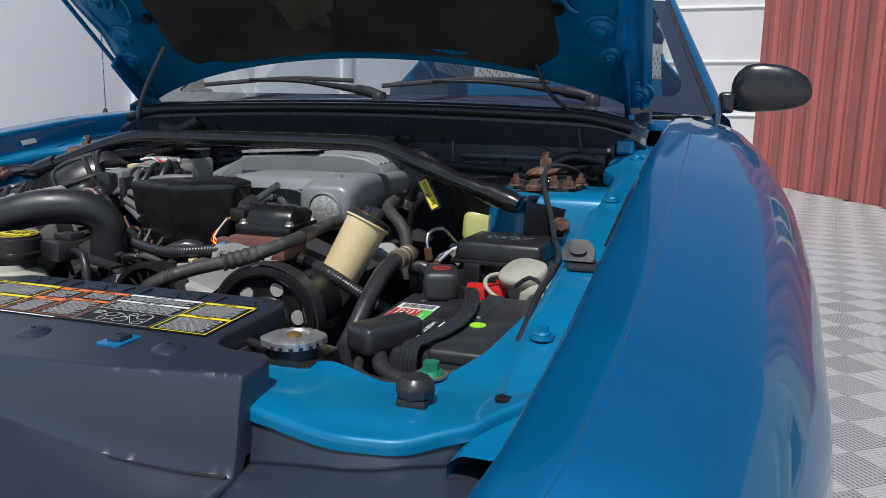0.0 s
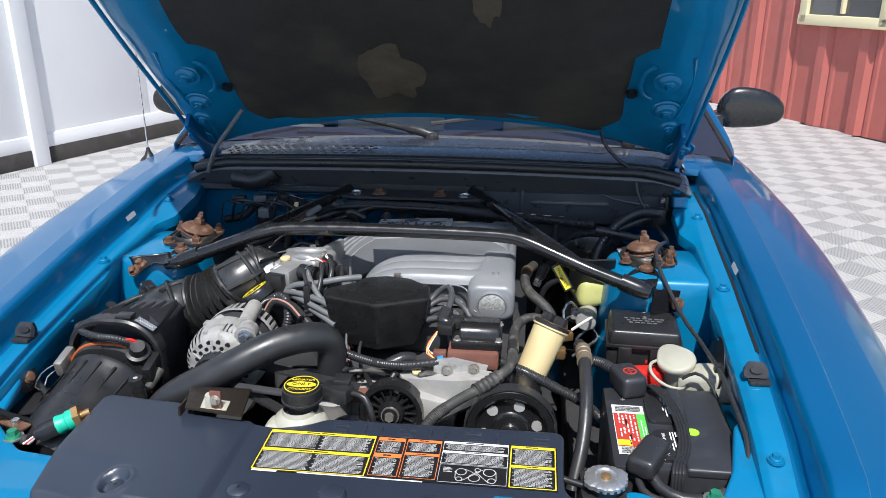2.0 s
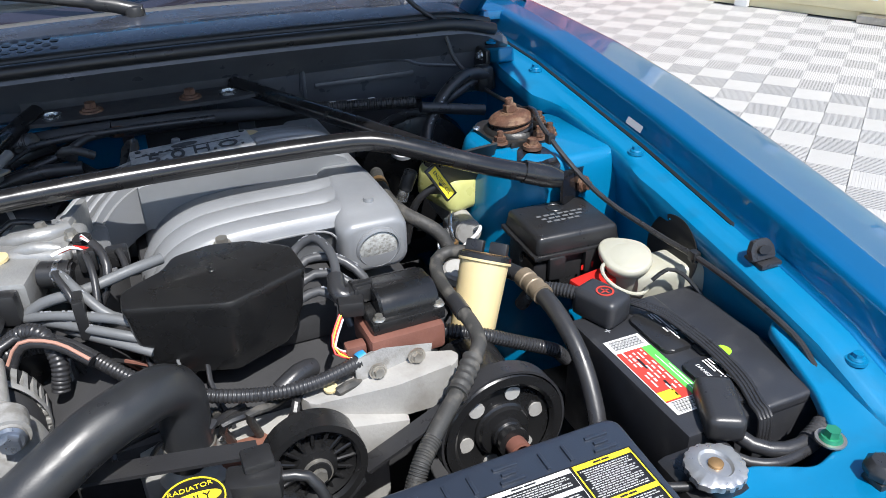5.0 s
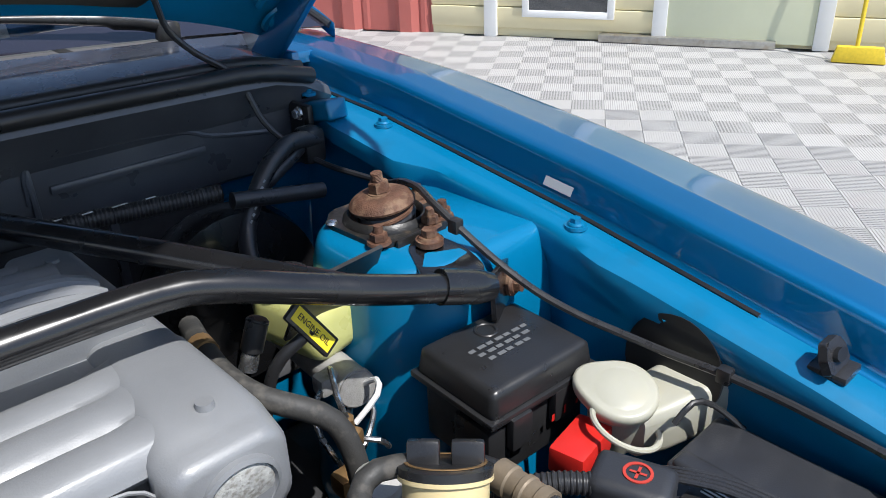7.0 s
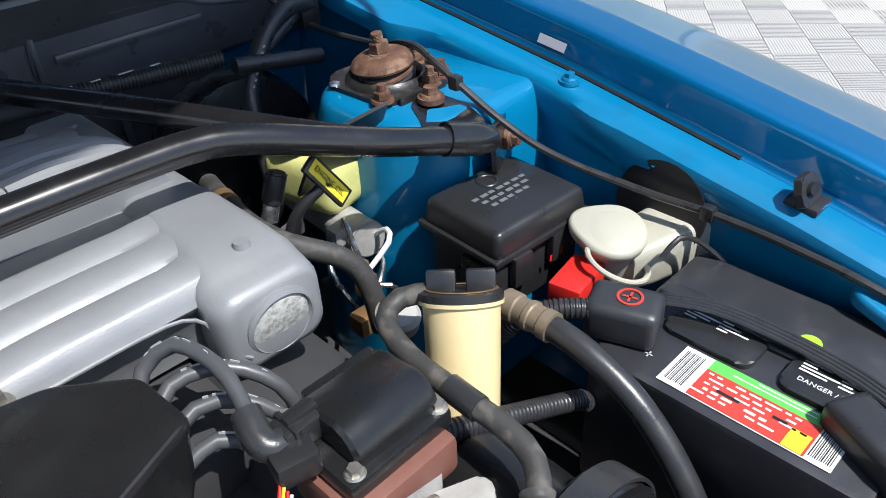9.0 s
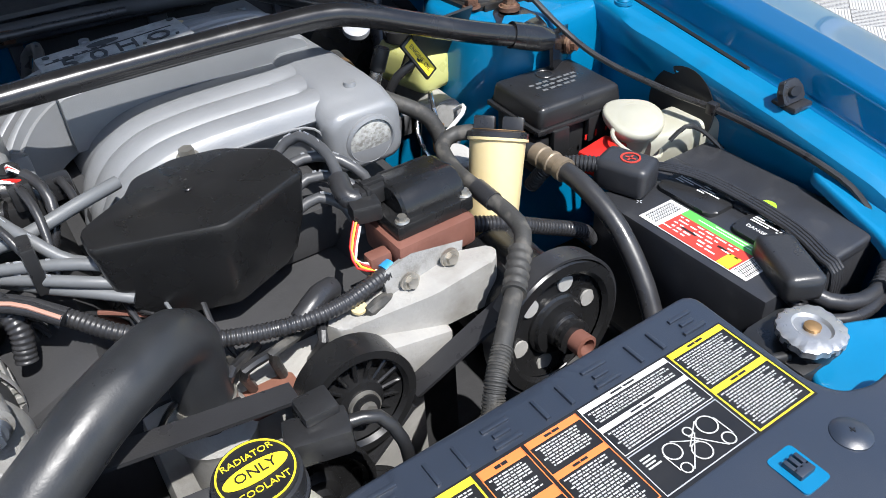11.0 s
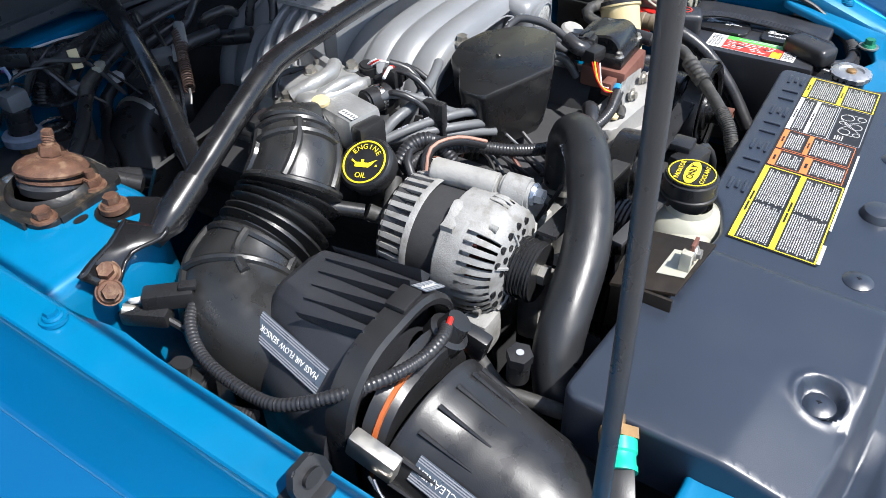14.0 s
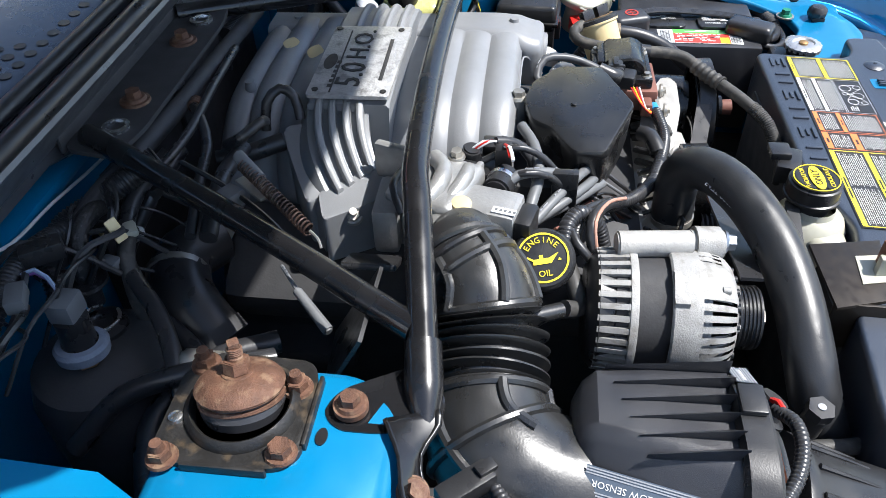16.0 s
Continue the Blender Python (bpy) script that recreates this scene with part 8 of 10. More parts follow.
# fuse box
fb = thing("fuse_box", (0.495, 1.10, 0.66), "black fuse box with a moulded lid", "fuse box")
fr = Matrix.Rotation(radians(-3), 3, "Z")
part("body", box(B(), (0.495, 1.100, 0.705), (0.124, 0.098, 0.075), 0.004, fr), M_BLACK, fb)
bm = B()
box(bm, (0.495, 1.100, 0.757), (0.138, 0.112, 0.030), 0.008, fr, 3, 0.06)
part("lid", bm, M_BLACK, fb)
part("lid_lip", box(B(), (0.495, 1.100, 0.741), (0.146, 0.118, 0.007), 0.002, fr), M_BLACK, fb)
FM = frame_on((0.497, 1.095, 0.7724), (0.995, -0.05, 0), (0.05, 0.995, 0))
bars([(-0.040 + 0.0115 * q + 0.004 * r, 0.012 - 0.010 * r, 0.0075 + 0.002 * (q % 2), 0.005) for r in range(3) for q in range(7 - r)], FM, 0.0, M_GREYHOSE, fb, "moulded_lines")
part("oval_mark", lathe(B(), [(0.013, 0), (0.012, 0.001), (0.010, 0.0012), (0.009, 0.0002)], FM @ V(0, 0.034, 0), (0, 0, 1), 24), M_BLACK, fb)
for x in (0.455, 0.515):
    part("lid_latch", box(B(), (x, 1.044, 0.722), (0.026, 0.010, 0.036), 0.003, fr), M_BLACK, fb)
part("side_box", box(B(), (0.437, 1.075, 0.705), (0.030, 0.05, 0.05), 0.006, fr), M_BLACK, fb)
bars([(-0.006, -0.004, 0.004, 0.008), (0.012, -0.004, 0.003, 0.010), (0.03, -0.002, 0.004, 0.006)], frame_on((0.50, 1.0378, 0.715), (1, 0, 0), (0, 0, 1)), 0.0, M_RED, fb, "fuse_tab")

# washer bottle
wb = thing("washer_bottle", (0.56, 0.99, 0.66), "white washer bottle neck and lid poking out of the wheelhouse", "washer bottle")
rings = []
for x, y, z, w, h in ((0.545, 0.994, 0.700, 0.052, 0.050), (0.565, 0.984, 0.705, 0.060, 0.054), (0.600, 0.972, 0.712, 0.066, 0.056), (0.650, 0.962, 0.716, 0.068, 0.056)):
    rings.append([(x, y + a, z + b) for a, b in rrect(0, 0, w, h, 0.012, 4)])
part("neck", loft(B(), rings), M_WHITE, wb, smooth=45)
WD = V(-0.18, -0.22, 1).normalized()
part("spout", lathe(B(), [(0.026, -0.066), (0.028, -0.020), (0.0285, -0.008), (0.0, -0.008)], (0.543, 0.996, 0.742), WD, 32), M_WHITE, wb)
bm = B()
wq = aim(WD)
rings = []
for r, h in ((0.029, -0.012), (0.034, -0.008), (0.0355, 0.000), (0.0345, 0.004), (0.031, 0.0062), (0.026, 0.0050), (0.024, 0.0062), (0.004, 0.0066)):
    rings.append([V(0.543, 0.996, 0.742) + wq @ V((r + (0.012 * max(0.0, math.cos(a - 2.6)) ** 6 if 0.030 < r else 0)) * math.cos(a), (r + (0.012 * max(0.0, math.cos(a - 2.6)) ** 6 if 0.030 < r else 0)) * math.sin(a), h) for a in np.linspace(0, 2 * math.pi, 41)[:-1]])
part("lid", loft(bm, rings), M_WHITE, wb, "milky snap lid with a pouring lip", smooth=50)
part("lid_ring", sweep(B(), [V(0.528 + 0.034 * math.cos(a), 0.978 + 0.030 * math.sin(a), 0.722 + 0.010 * math.sin(a) - 0.010 * math.cos(a)) for a in np.linspace(0, 2 * math.pi, 40)], 0.0030, 8, False), M_WHITE, wb)
part("vent_tube", hose(B(), [(0.545, 0.94, 0.735), (0.565, 0.935, 0.750), (0.585, 0.925, 0.742), (0.60, 0.90, 0.72)], 0.003, 8), M_BLACK, wb)
bm = B()
lathe(bm, [(0.053, 0), (0.053, 0.004), (0.0, 0.004)], (0.613, 0.984, 0.744), (-1, -0.0, 0.12), 32)
part("apron_opening", bm, M_BLK, wb)

# brake master cylinder, booster, dipstick
mc = thing("brake_master_cylinder", (0.40, 1.30, 0.66), "brake master cylinder with a yellowed fluid reservoir", "brake cylinder")
bm = B()
box(bm, (0.405, 1.305, 0.762), (0.086, 0.112, 0.066), 0.022, Matrix.Rotation(radians(12), 3, "Z"), 4, 0.1)
part("reservoir", bm, M_YELLOWRES, mc)
part("cap", lathe(B(), [(0.026, 0), (0.027, 0.004), (0.026, 0.016), (0.020, 0.018), (0, 0.018)], (0.388, 1.318, 0.795), (0, 0, 1), 30), M_BLACK, mc)
part("bore", cyl(B(), (0.405, 1.36, 0.710), (0.392, 1.212, 0.715), 0.021, n=24, bevel=0.003), M_DULLALU, mc)
part("end_plug", cyl(B(), (0.392, 1.216, 0.716), (0.390, 1.205, 0.717), 0.0215, n=26, bevel=0.002), M_ALU, mc)
part("port", box(B(), (0.372, 1.232, 0.722), (0.026, 0.020, 0.022), 0.005), M_ALU, mc)
for pts in ([(0.365, 1.228, 0.722), (0.345, 1.218, 0.712), (0.338, 1.20, 0.69), (0.35, 1.18, 0.65)], [(0.40, 1.232, 0.69), (0.372, 1.20, 0.675), (0.39, 1.175, 0.67), (0.405, 1.18, 0.65)], [(0.40, 1.25, 0.69), (0.42, 1.225, 0.672), (0.395, 1.20, 0.66), (0.365, 1.19, 0.64)]):
    part("brake_pipe", hose(B(), pts, 0.0032, 8), M_STEEL, mc)
part("booster", lathe(B(), [(0.0, 0), (0.05, 0.0), (0.115, 0.025), (0.125, 0.05), (0.118, 0.08), (0.04, 0.10), (0.0, 0.10)], (0.415, 1.56, 0.70), (0, -1, 0), 36), M_GLOSS, mc)
part("gauge_cap", lathe(B(), [(0.020, 0), (0.020, 0.008), (0.016, 0.010), (0, 0.010)], (0.345, 1.375, 0.80), (-0.1, -0.4, 1), 24), M_GREYP, mc)
part("proportioning_valve", box(B(), (0.335, 1.155, 0.665), (0.028, 0.024, 0.024), 0.006), M_BRASS, mc)
dp = thing("oil_dipstick", (0.33, 1.19, 0.75), "black dipstick handle with a yellow engine oil tag", "dipstick")
da, db = V(0.321, 1.191, 0.846), V(0.349, 1.182, 0.800)
dm = frame_on((da + db) / 2, db - da, V(0.05, -0.94, 0.30).cross((db - da).normalized()))
bm = B()
box(bm, (da + db) / 2, ((db - da).length + 0.006, 0.021, 0.006), 0.002, dm.to_3x3())
part("handle", bm, M_BLACK, dp)
bm = B()
bm.faces.new([bm.verts.new(dm @ V(x, y, 0.0036)) for x, y in ((-0.0265, -0.0072), (0.0265, -0.0072), (0.0265, 0.0072), (-0.0265, 0.0072))])
part("tag", bm, M_YEL, dp, smooth=0)
lettering("ENGINE OIL", 0.0082, dm @ Matrix.Translation((0, 0, 0.0040)), M_BLK, dp, 0.0002)
part("stem", hose(B(), [(da + db) / 2, V(0.30, 1.20, 0.79), V(0.285, 1.21, 0.72)], 0.006, 10), M_BLACK, dp)
part("tube_sensor", cyl(B(), (0.300, 1.215, 0.838), (0.288, 1.215, 0.808), 0.0105, n=16, bevel=0.002), M_BLACK, dp)
part("sensor_collar", cyl(B(), (0.288, 1.215, 0.808), (0.282, 1.215, 0.792), 0.0085, n=14), M_STEEL, dp)

# ---- hoses, looms and wiring ----
def line(name, label, pts, r, material, category="hose", kind="hose", n=12, group=""):
    t = thing(name, pts[0], label, category, group)
    f = loom if kind == "loom" else hose
    part("conduit" if kind == "loom" else "tube", f(B(), pts, r), material, t)
    return t


t = line("pressure_hose", "black power steering pressure hose with a brass fitting", [(0.366, 1.02, 0.752), (0.372, 0.985, 0.757), (0.372, 0.945, 0.757), (0.372, 0.900, 0.750), (0.372, 0.850, 0.725), (0.366, 0.80, 0.68), (0.35, 0.75, 0.62)], 0.0115, M_RUBBER)
part("fitting", sweep(B(), smooth_path([(0.371, 0.992, 0.757), (0.372, 0.966, 0.757), (0.372, 0.940, 0.757)], 0.0015), lambda s: 0.0142 if s < 0.014 else (0.0126 if s < 0.026 else 0.0142 if s < 0.032 else 0.0129 if s < 0.042 else 0.0142), 18), mat("dull_hose_crimp", (0.21, 0.165, 0.115), 0.5, 0.35, 0.25, 40, bump=0.3, bscale=300), t)
t = line("return_hose", "dusty rubber power steering return hose", [(0.300, 1.005, 0.805), (0.277, 1.022, 0.803), (0.255, 1.016, 0.797), (0.243, 0.975, 0.792), (0.243, 0.920, 0.788), (0.243, 0.880, 0.786), (0.237, 0.851, 0.782), (0.213, 0.826, 0.772), (0.187, 0.801, 0.766), (0.150, 0.768, 0.757), (0.120, 0.741, 0.742), (0.10, 0.722, 0.71), (0.09, 0.71, 0.66)], 0.0088, M_DUSTRUB)
part("sleeve", hose(B(), [(0.243, 0.935, 0.789), (0.243, 0.920, 0.788), (0.243, 0.905, 0.787)], 0.0104, 14), M_RUBBER, t)
part("crimp", sweep(B(), smooth_path([(0.222, 0.836, 0.776), (0.204, 0.818, 0.770), (0.186, 0.800, 0.766)], 0.002), lambda q: 0.0112 + 0.0010 * math.cos(q * 620), 18), M_DUSTRUB, t)
part("braid", loom(B(), [(0.142, 0.760, 0.754), (0.130, 0.750, 0.749), (0.118, 0.739, 0.740), (0.104, 0.726, 0.718)], 0.0096, 0.003), M_DUSTRUB, t)
t = line("heater_hose", "dusty rubber heater hose by the dipstick", [(0.275, 1.31, 0.80), (0.262, 1.255, 0.806), (0.258, 1.205, 0.802), (0.268, 1.165, 0.795), (0.292, 1.142, 0.783), (0.312, 1.130, 0.765), (0.320, 1.118, 0.735), (0.322, 1.11, 0.69)], 0.0105, M_DUSTRUB)
part("hose_band", hose(B(), [(0.262, 1.262, 0.806), (0.260, 1.245, 0.806)], 0.0128, 14), M_BRASS, t)
line("front_loom", "ribbed black wiring loom across the engine front", [(-0.25, 1.03, 0.795), (-0.206, 1.022, 0.800), (-0.163, 0.992, 0.792), (-0.122, 0.955, 0.775), (-0.065, 0.925, 0.757), (0.0, 0.905, 0.750), (0.055, 0.895, 0.754), (0.112, 0.903, 0.760)], 0.0080, M_RUBBER, "wiring loom", "loom")
t = line("charging_lead", "black sleeved alternator lead", [(-0.255, 1.000, 0.775), (-0.258, 1.015, 0.800), (-0.235, 1.032, 0.812), (-0.19, 1.015, 0.808), (-0.155, 0.985, 0.795)], 0.0052, M_RUBBER, "wire")
line("pump_loom", "ribbed loom running behind the steering pump", [(0.215, 0.945, 0.748), (0.273, 0.925, 0.735), (0.325, 0.918, 0.712), (0.375, 0.912, 0.688), (0.40, 0.92, 0.66)], 0.0090, M_RUBBER, "wiring loom", "loom")
line("starter_loom", "ribbed loom from the positive terminal", [(0.430, 0.935, 0.745), (0.405, 0.962, 0.745), (0.385, 0.985, 0.735), (0.38, 1.01, 0.70)], 0.0095, M_RUBBER, "wiring loom", "loom")
t = line("sensor_loom", "taped loom to the air flow sensor", [(-0.528, 1.100, 0.776), (-0.552, 1.082, 0.775), (-0.570, 1.055, 0.770), (-0.581, 1.02, 0.769), (-0.588, 0.966, 0.773), (-0.586, 0.930, 0.781), (-0.563, 0.889, 0.795), (-0.528, 0.858, 0.802), (-0.494, 0.843, 0.804), (-0.464, 0.842, 0.803), (-0.442, 0.852, 0.792)], 0.0062, M_RUBBER, "wiring loom", "loom")
part("connector", box(B(), (-0.541, 1.120, 0.783), (0.052, 0.022, 0.020), 0.004, Matrix.Rotation(radians(-50), 3, "Z")), M_BLACK, t)
part("connector_clip", box(B(), (-0.528, 1.104, 0.795), (0.018, 0.012, 0.006), 0.002, Matrix.Rotation(radians(-50), 3, "Z")), M_BLACK, t)
part("connector_wires", hose(B(), [(-0.557, 1.139, 0.783), (-0.563, 1.148, 0.781), (-0.560, 1.160, 0.772)], 0.0035, 8), M_WHT, t)
part("red_lead", hose(B(), [(-0.452, 0.846, 0.798), (-0.438, 0.850, 0.798), (-0.430, 0.855, 0.790)], 0.003, 8), M_RED, t)
line("air_pipe", "grey-sleeved pipe beside the air cleaner", [(-0.395, 0.862, 0.735), (-0.405, 0.835, 0.715), (-0.415, 0.805, 0.702), (-0.408, 0.772, 0.695), (-0.395, 0.73, 0.688), (-0.36, 0.70, 0.68)], 0.0085, M_DUSTRUB, "pipe")
t = thing("pressure_valve", (-0.405, 0.815, 0.70), "black hex service valve cap on a pipe", "valve")
bm = B()
cyl(bm, (-0.402, 0.795, 0.715), (-0.404, 0.793, 0.742), 0.012, n=18)
cyl(bm, (-0.404, 0.793, 0.742), (-0.405, 0.792, 0.754), 0.0135, n=6)
part("cap", bm, M_BLACK, t)
part("slot", cyl(B(), (-0.405, 0.792, 0.7545), (-0.405, 0.792, 0.7552), 0.004, n=12), M_GREYP, t)

# spark plug leads
leads = [[(-0.235, 1.085, 0.800), (-0.205, 1.078, 0.822), (-0.158, 1.070, 0.832), (-0.110, 1.078, 0.840), (-0.070, 1.094, 0.840)],
         [(-0.250, 1.095, 0.800), (-0.19, 1.055, 0.815), (-0.13, 1.020, 0.815), (-0.10, 1.005, 0.805)],
         [(-0.245, 1.11, 0.795), (-0.18, 1.045, 0.805), (-0.135, 1.012, 0.802), (-0.10, 0.998, 0.792)],
         [(-0.235, 1.12, 0.79), (-0.17, 1.040, 0.795), (-0.125, 1.005, 0.788), (-0.10, 0.99, 0.78)],
         [(-0.24, 1.15, 0.78), (-0.19, 1.105, 0.842), (-0.165, 1.06, 0.84), (-0.135, 1.03, 0.815), (-0.09, 1.02, 0.80)],
         [(0.068, 1.060, 0.800), (0.088, 1.079, 0.822), (0.111, 1.068, 0.838), (0.121, 1.032, 0.835), (0.119, 1.004, 0.826), (0.115, 0.990, 0.821)],
         [(0.070, 1.045, 0.800), (0.096, 1.058, 0.816), (0.132, 1.046, 0.816), (0.158, 1.022, 0.795), (0.166, 1.010, 0.755)],
         [(0.072, 1.030, 0.796), (0.100, 1.036, 0.806), (0.128, 1.022, 0.803), (0.150, 1.000, 0.780), (0.156, 0.99, 0.75)],
         [(0.075, 1.010, 0.792), (0.098, 1.008, 0.798), (0.118, 0.992, 0.788), (0.126, 0.975, 0.760)]]
for k, p in enumerate(leads):
    t = line("plug_lead", "grey ignition lead with a printed cylinder number", p, 0.0058 if k else 0.0068, M_LEAD if k > 4 else M_GREYHOSE, "ignition lead", group="ignition leads")
    if k > 0:
        lp = smooth_path(p, 0.004)
        for f, w in ((0.30, 0.004), (0.36, 0.009), (0.46, 0.003), (0.52, 0.007), (0.64, 0.004)):
            q, q2 = lp[int(len(lp) * f)], lp[int(len(lp) * f) + 1]
            part("print_band", box(B(), q + V(0, 0, 0.0057), (w, 0.0030, 0.0006), 0, aim(q2 - q) @ Matrix.Rotation(radians(90), 3, "Y")), M_GREYP, t)
t = thing("lead_separator", (-0.17, 1.05, 0.80), "black plastic lead separator clip", "clip")
part("clip", box(B(), (-0.165, 1.040, 0.818), (0.012, 0.030, 0.050), 0.003), M_BLACK, t)
t = thing("coil_connector", (0.115, 0.945, 0.80), "black coil connector with red and yellow wires", "connector")
part("plug", box(B(), (0.120, 0.950, 0.806), (0.03, 0.024, 0.02), 0.004, Matrix.Rotation(radians(-12), 3, "Z")), M_BLACK, t)
for k, mt in enumerate((M_RED, M_YEL, M_RED, M_WHT)):
    part("wire", hose(B(), [(0.105, 0.945 - 0.004 * k, 0.802), (0.090, 0.930 - 0.003 * k, 0.785 - 0.003 * k), (0.088 + 0.004 * k, 0.915, 0.770), (0.105, 0.910, 0.762)], 0.0012, 6), mt, t)
t = thing("lower_plug_boot", (0.05, 0.93, 0.74), "black angled plug boot below the cover", "boot")
part("boot", hose(B(), [(0.062, 0.925, 0.752), (0.045, 0.915, 0.758), (0.020, 0.905, 0.748)], 0.0115, 14), M_RUBBER, t)

# green pressure switch
gs = thing("pressure_switch", (-0.46, 0.685, 0.69), "green-bodied pressure switch with brass fitting and plug", "sensor")
g0, g1 = V(-0.440, 0.676, 0.747), V(-0.492, 0.651, 0.728)
gd = (g1 - g0).normalized()
part("fitting", cyl(B(), g0 - gd * 0.018, g0 - gd * 0.002, 0.0065, n=10), M_BRASS, gs)
part("hex", cyl(B(), g0 - gd * 0.004, g0 + gd * 0.006, 0.0190, n=6), M_BRASS, gs)
part("body", lathe(B(), [(0.0165, 0.006), (0.0165, 0.017), (0.0148, 0.019), (0.0148, 0.027), (0.0160, 0.029), (0.0160, 0.034), (0, 0.034)], g0, gd, 24), M_TEAL, gs)
part("plug", box(B(), g0 + gd * 0.048, (0.024, 0.022, 0.034), 0.003, aim(gd)), M_BLACK, gs)
part("plug_end", box(B(), g0 + gd * 0.066, (0.015, 0.014, 0.012), 0.003, aim(gd)), M_BLACK, gs)
for k, mt in enumerate((M_WHT, M_REDP, M_GREYP)):
    part("wire", hose(B(), [g0 + gd * 0.07 + V(0.002 * k, 0, 0), g0 + gd * 0.085 + V(0.004 * k - 0.004, -0.003, -0.006), V(-0.516, 0.648, 0.714)], 0.0017, 6), mt, gs)
part("lead", loom(B(), [(-0.512, 0.648, 0.716), (-0.535, 0.652, 0.711), (-0.555, 0.66, 0.705), (-0.57, 0.67, 0.70)], 0.008, 0.006), M_MATTE, gs)
rb = thing("rusty_bracket", (-0.575, 0.68, 0.70), "small rusted bracket with a white nut", "bracket")
part("strip", box(B(), (-0.567, 0.682, 0.722), (0.075, 0.020, 0.004), 0.001, Matrix.Rotation(radians(-20), 3, "Z")), M_RUST, rb)
part("nut", cyl(B(), (-0.556, 0.678, 0.724), (-0.556, 0.678, 0.731), 0.0075, n=6), M_STEEL, rb)
part("peg", cyl(B(), (-0.592, 0.690, 0.716), (-0.592, 0.690, 0.734), 0.007, n=10), M_BROWN, rb)
rm = thing("rubber_mount", (-0.62, 0.79, 0.74), "round rubber mount with a rusty bolt on the apron", "mount")
part("bush", lathe(B(), [(0.026, 0), (0.027, 0.006), (0.020, 0.012), (0.013, 0.014), (0, 0.014)], (-0.625, 0.80, 0.735), (1, -0.2, 0.3), 28), M_RUBBER, rm)
bm = B()
hexhead(bm, (-0.611, 0.797, 0.740), (1, -0.2, 0.3), 0.0085, 0.009)
part("bolt", bm, M_RUST, rm)

# connectors beside the passenger tower
pc = thing("sensor_connector", (-0.565, 1.13, 0.77), "small black connectors on the inner fender", "connector")
part("plug", box(B(), (-0.562, 1.135, 0.768), (0.022, 0.05, 0.018), 0.004, Matrix.Rotation(radians(25), 3, "Z")), M_BLACK, pc)
part("clip", cyl(B(), (-0.575, 1.155, 0.775), (-0.566, 1.145, 0.770), 0.007, n=12), M_ZINC, pc)
part("lead", hose(B(), [(-0.555, 1.115, 0.766), (-0.55, 1.08, 0.75), (-0.56, 1.03, 0.73)], 0.004, 8), M_BLACK, pc)
pr = thing("purge_solenoid", (-0.60, 1.06, 0.72), "black solenoid valve clipped to the apron", "solenoid")
part("body", cyl(B(), (-0.60, 1.08, 0.735), (-0.585, 1.03, 0.735), 0.022, n=20, bevel=0.004), M_BLACK, pr)
part("neck", cyl(B(), (-0.598, 1.055, 0.752), (-0.592, 1.052, 0.772), 0.010, n=14), M_BLACK, pr)
part("lead", loom(B(), [(-0.595, 1.03, 0.74), (-0.60, 0.99, 0.75), (-0.595, 0.96, 0.755)], 0.006), M_RUBBER, pr)

# throttle cables, vacuum lines
for k, p in enumerate(([(-0.175, 1.115, 0.835), (-0.185, 1.085, 0.852), (-0.175, 1.06, 0.842), (-0.16, 1.03, 0.81)], [(-0.155, 1.135, 0.845), (-0.150, 1.10, 0.862), (-0.145, 1.065, 0.845), (-0.15, 1.03, 0.80)], [(-0.13, 1.14, 0.83), (-0.115, 1.115, 0.85), (-0.11, 1.085, 0.835)], [(-0.26, 1.215, 0.845), (-0.235, 1.228, 0.862), (-0.19, 1.225, 0.852)])):
    line("vacuum_line", "thin black vacuum line by the throttle", p, 0.0042, M_RUBBER, "vacuum line", group="vacuum lines")
t = thing("throttle_sensor", (-0.14, 1.12, 0.82), "black sensor plugs clustered by the throttle", "sensor")
part("plug", box(B(), (-0.150, 1.112, 0.850), (0.020, 0.020, 0.028), 0.004), M_BLACK, t)
part("plug", box(B(), (-0.118, 1.128, 0.838), (0.026, 0.022, 0.022), 0.004), M_BLACK, t)
part("white_lead", hose(B(), [(-0.150, 1.112, 0.862), (-0.165, 1.105, 0.872), (-0.185, 1.10, 0.868)], 0.0022, 6), M_WHT, t)
part("red_lead", hose(B(), [(-0.146, 1.112, 0.862), (-0.160, 1.108, 0.870), (-0.178, 1.104, 0.868)], 0.0020, 6), M_RED, t)

# rear of the bay, passenger side
ac = thing("accumulator", (-0.40, 1.52, 0.55), "black air conditioning accumulator with a pressure switch", "accumulator")
part("can", lathe(B(), [(0.075, -0.16), (0.078, -0.02), (0.070, 0.008), (0.050, 0.020), (0, 0.024)], (-0.41, 1.515, 0.745), (0, 0, 1), 36), M_MATTE, ac)
part("collar", lathe(B(), [(0.026, 0), (0.027, 0.010), (0.024, 0.014), (0.018, 0.015)], (-0.428, 1.515, 0.782), (0.1, 0, 1), 28), mat("grey_blue_collar", (0.16, 0.19, 0.24), 0.7, 0, 0.3, 60, bump=0.6, bscale=300), ac)
part("hex", cyl(B(), (-0.428, 1.515, 0.768), (-0.427, 1.515, 0.784), 0.0135, n=6), M_BRASS, ac)
part("stem", cyl(B(), (-0.427, 1.515, 0.794), (-0.424, 1.515, 0.828), 0.0165, n=20), M_BLACK, ac)
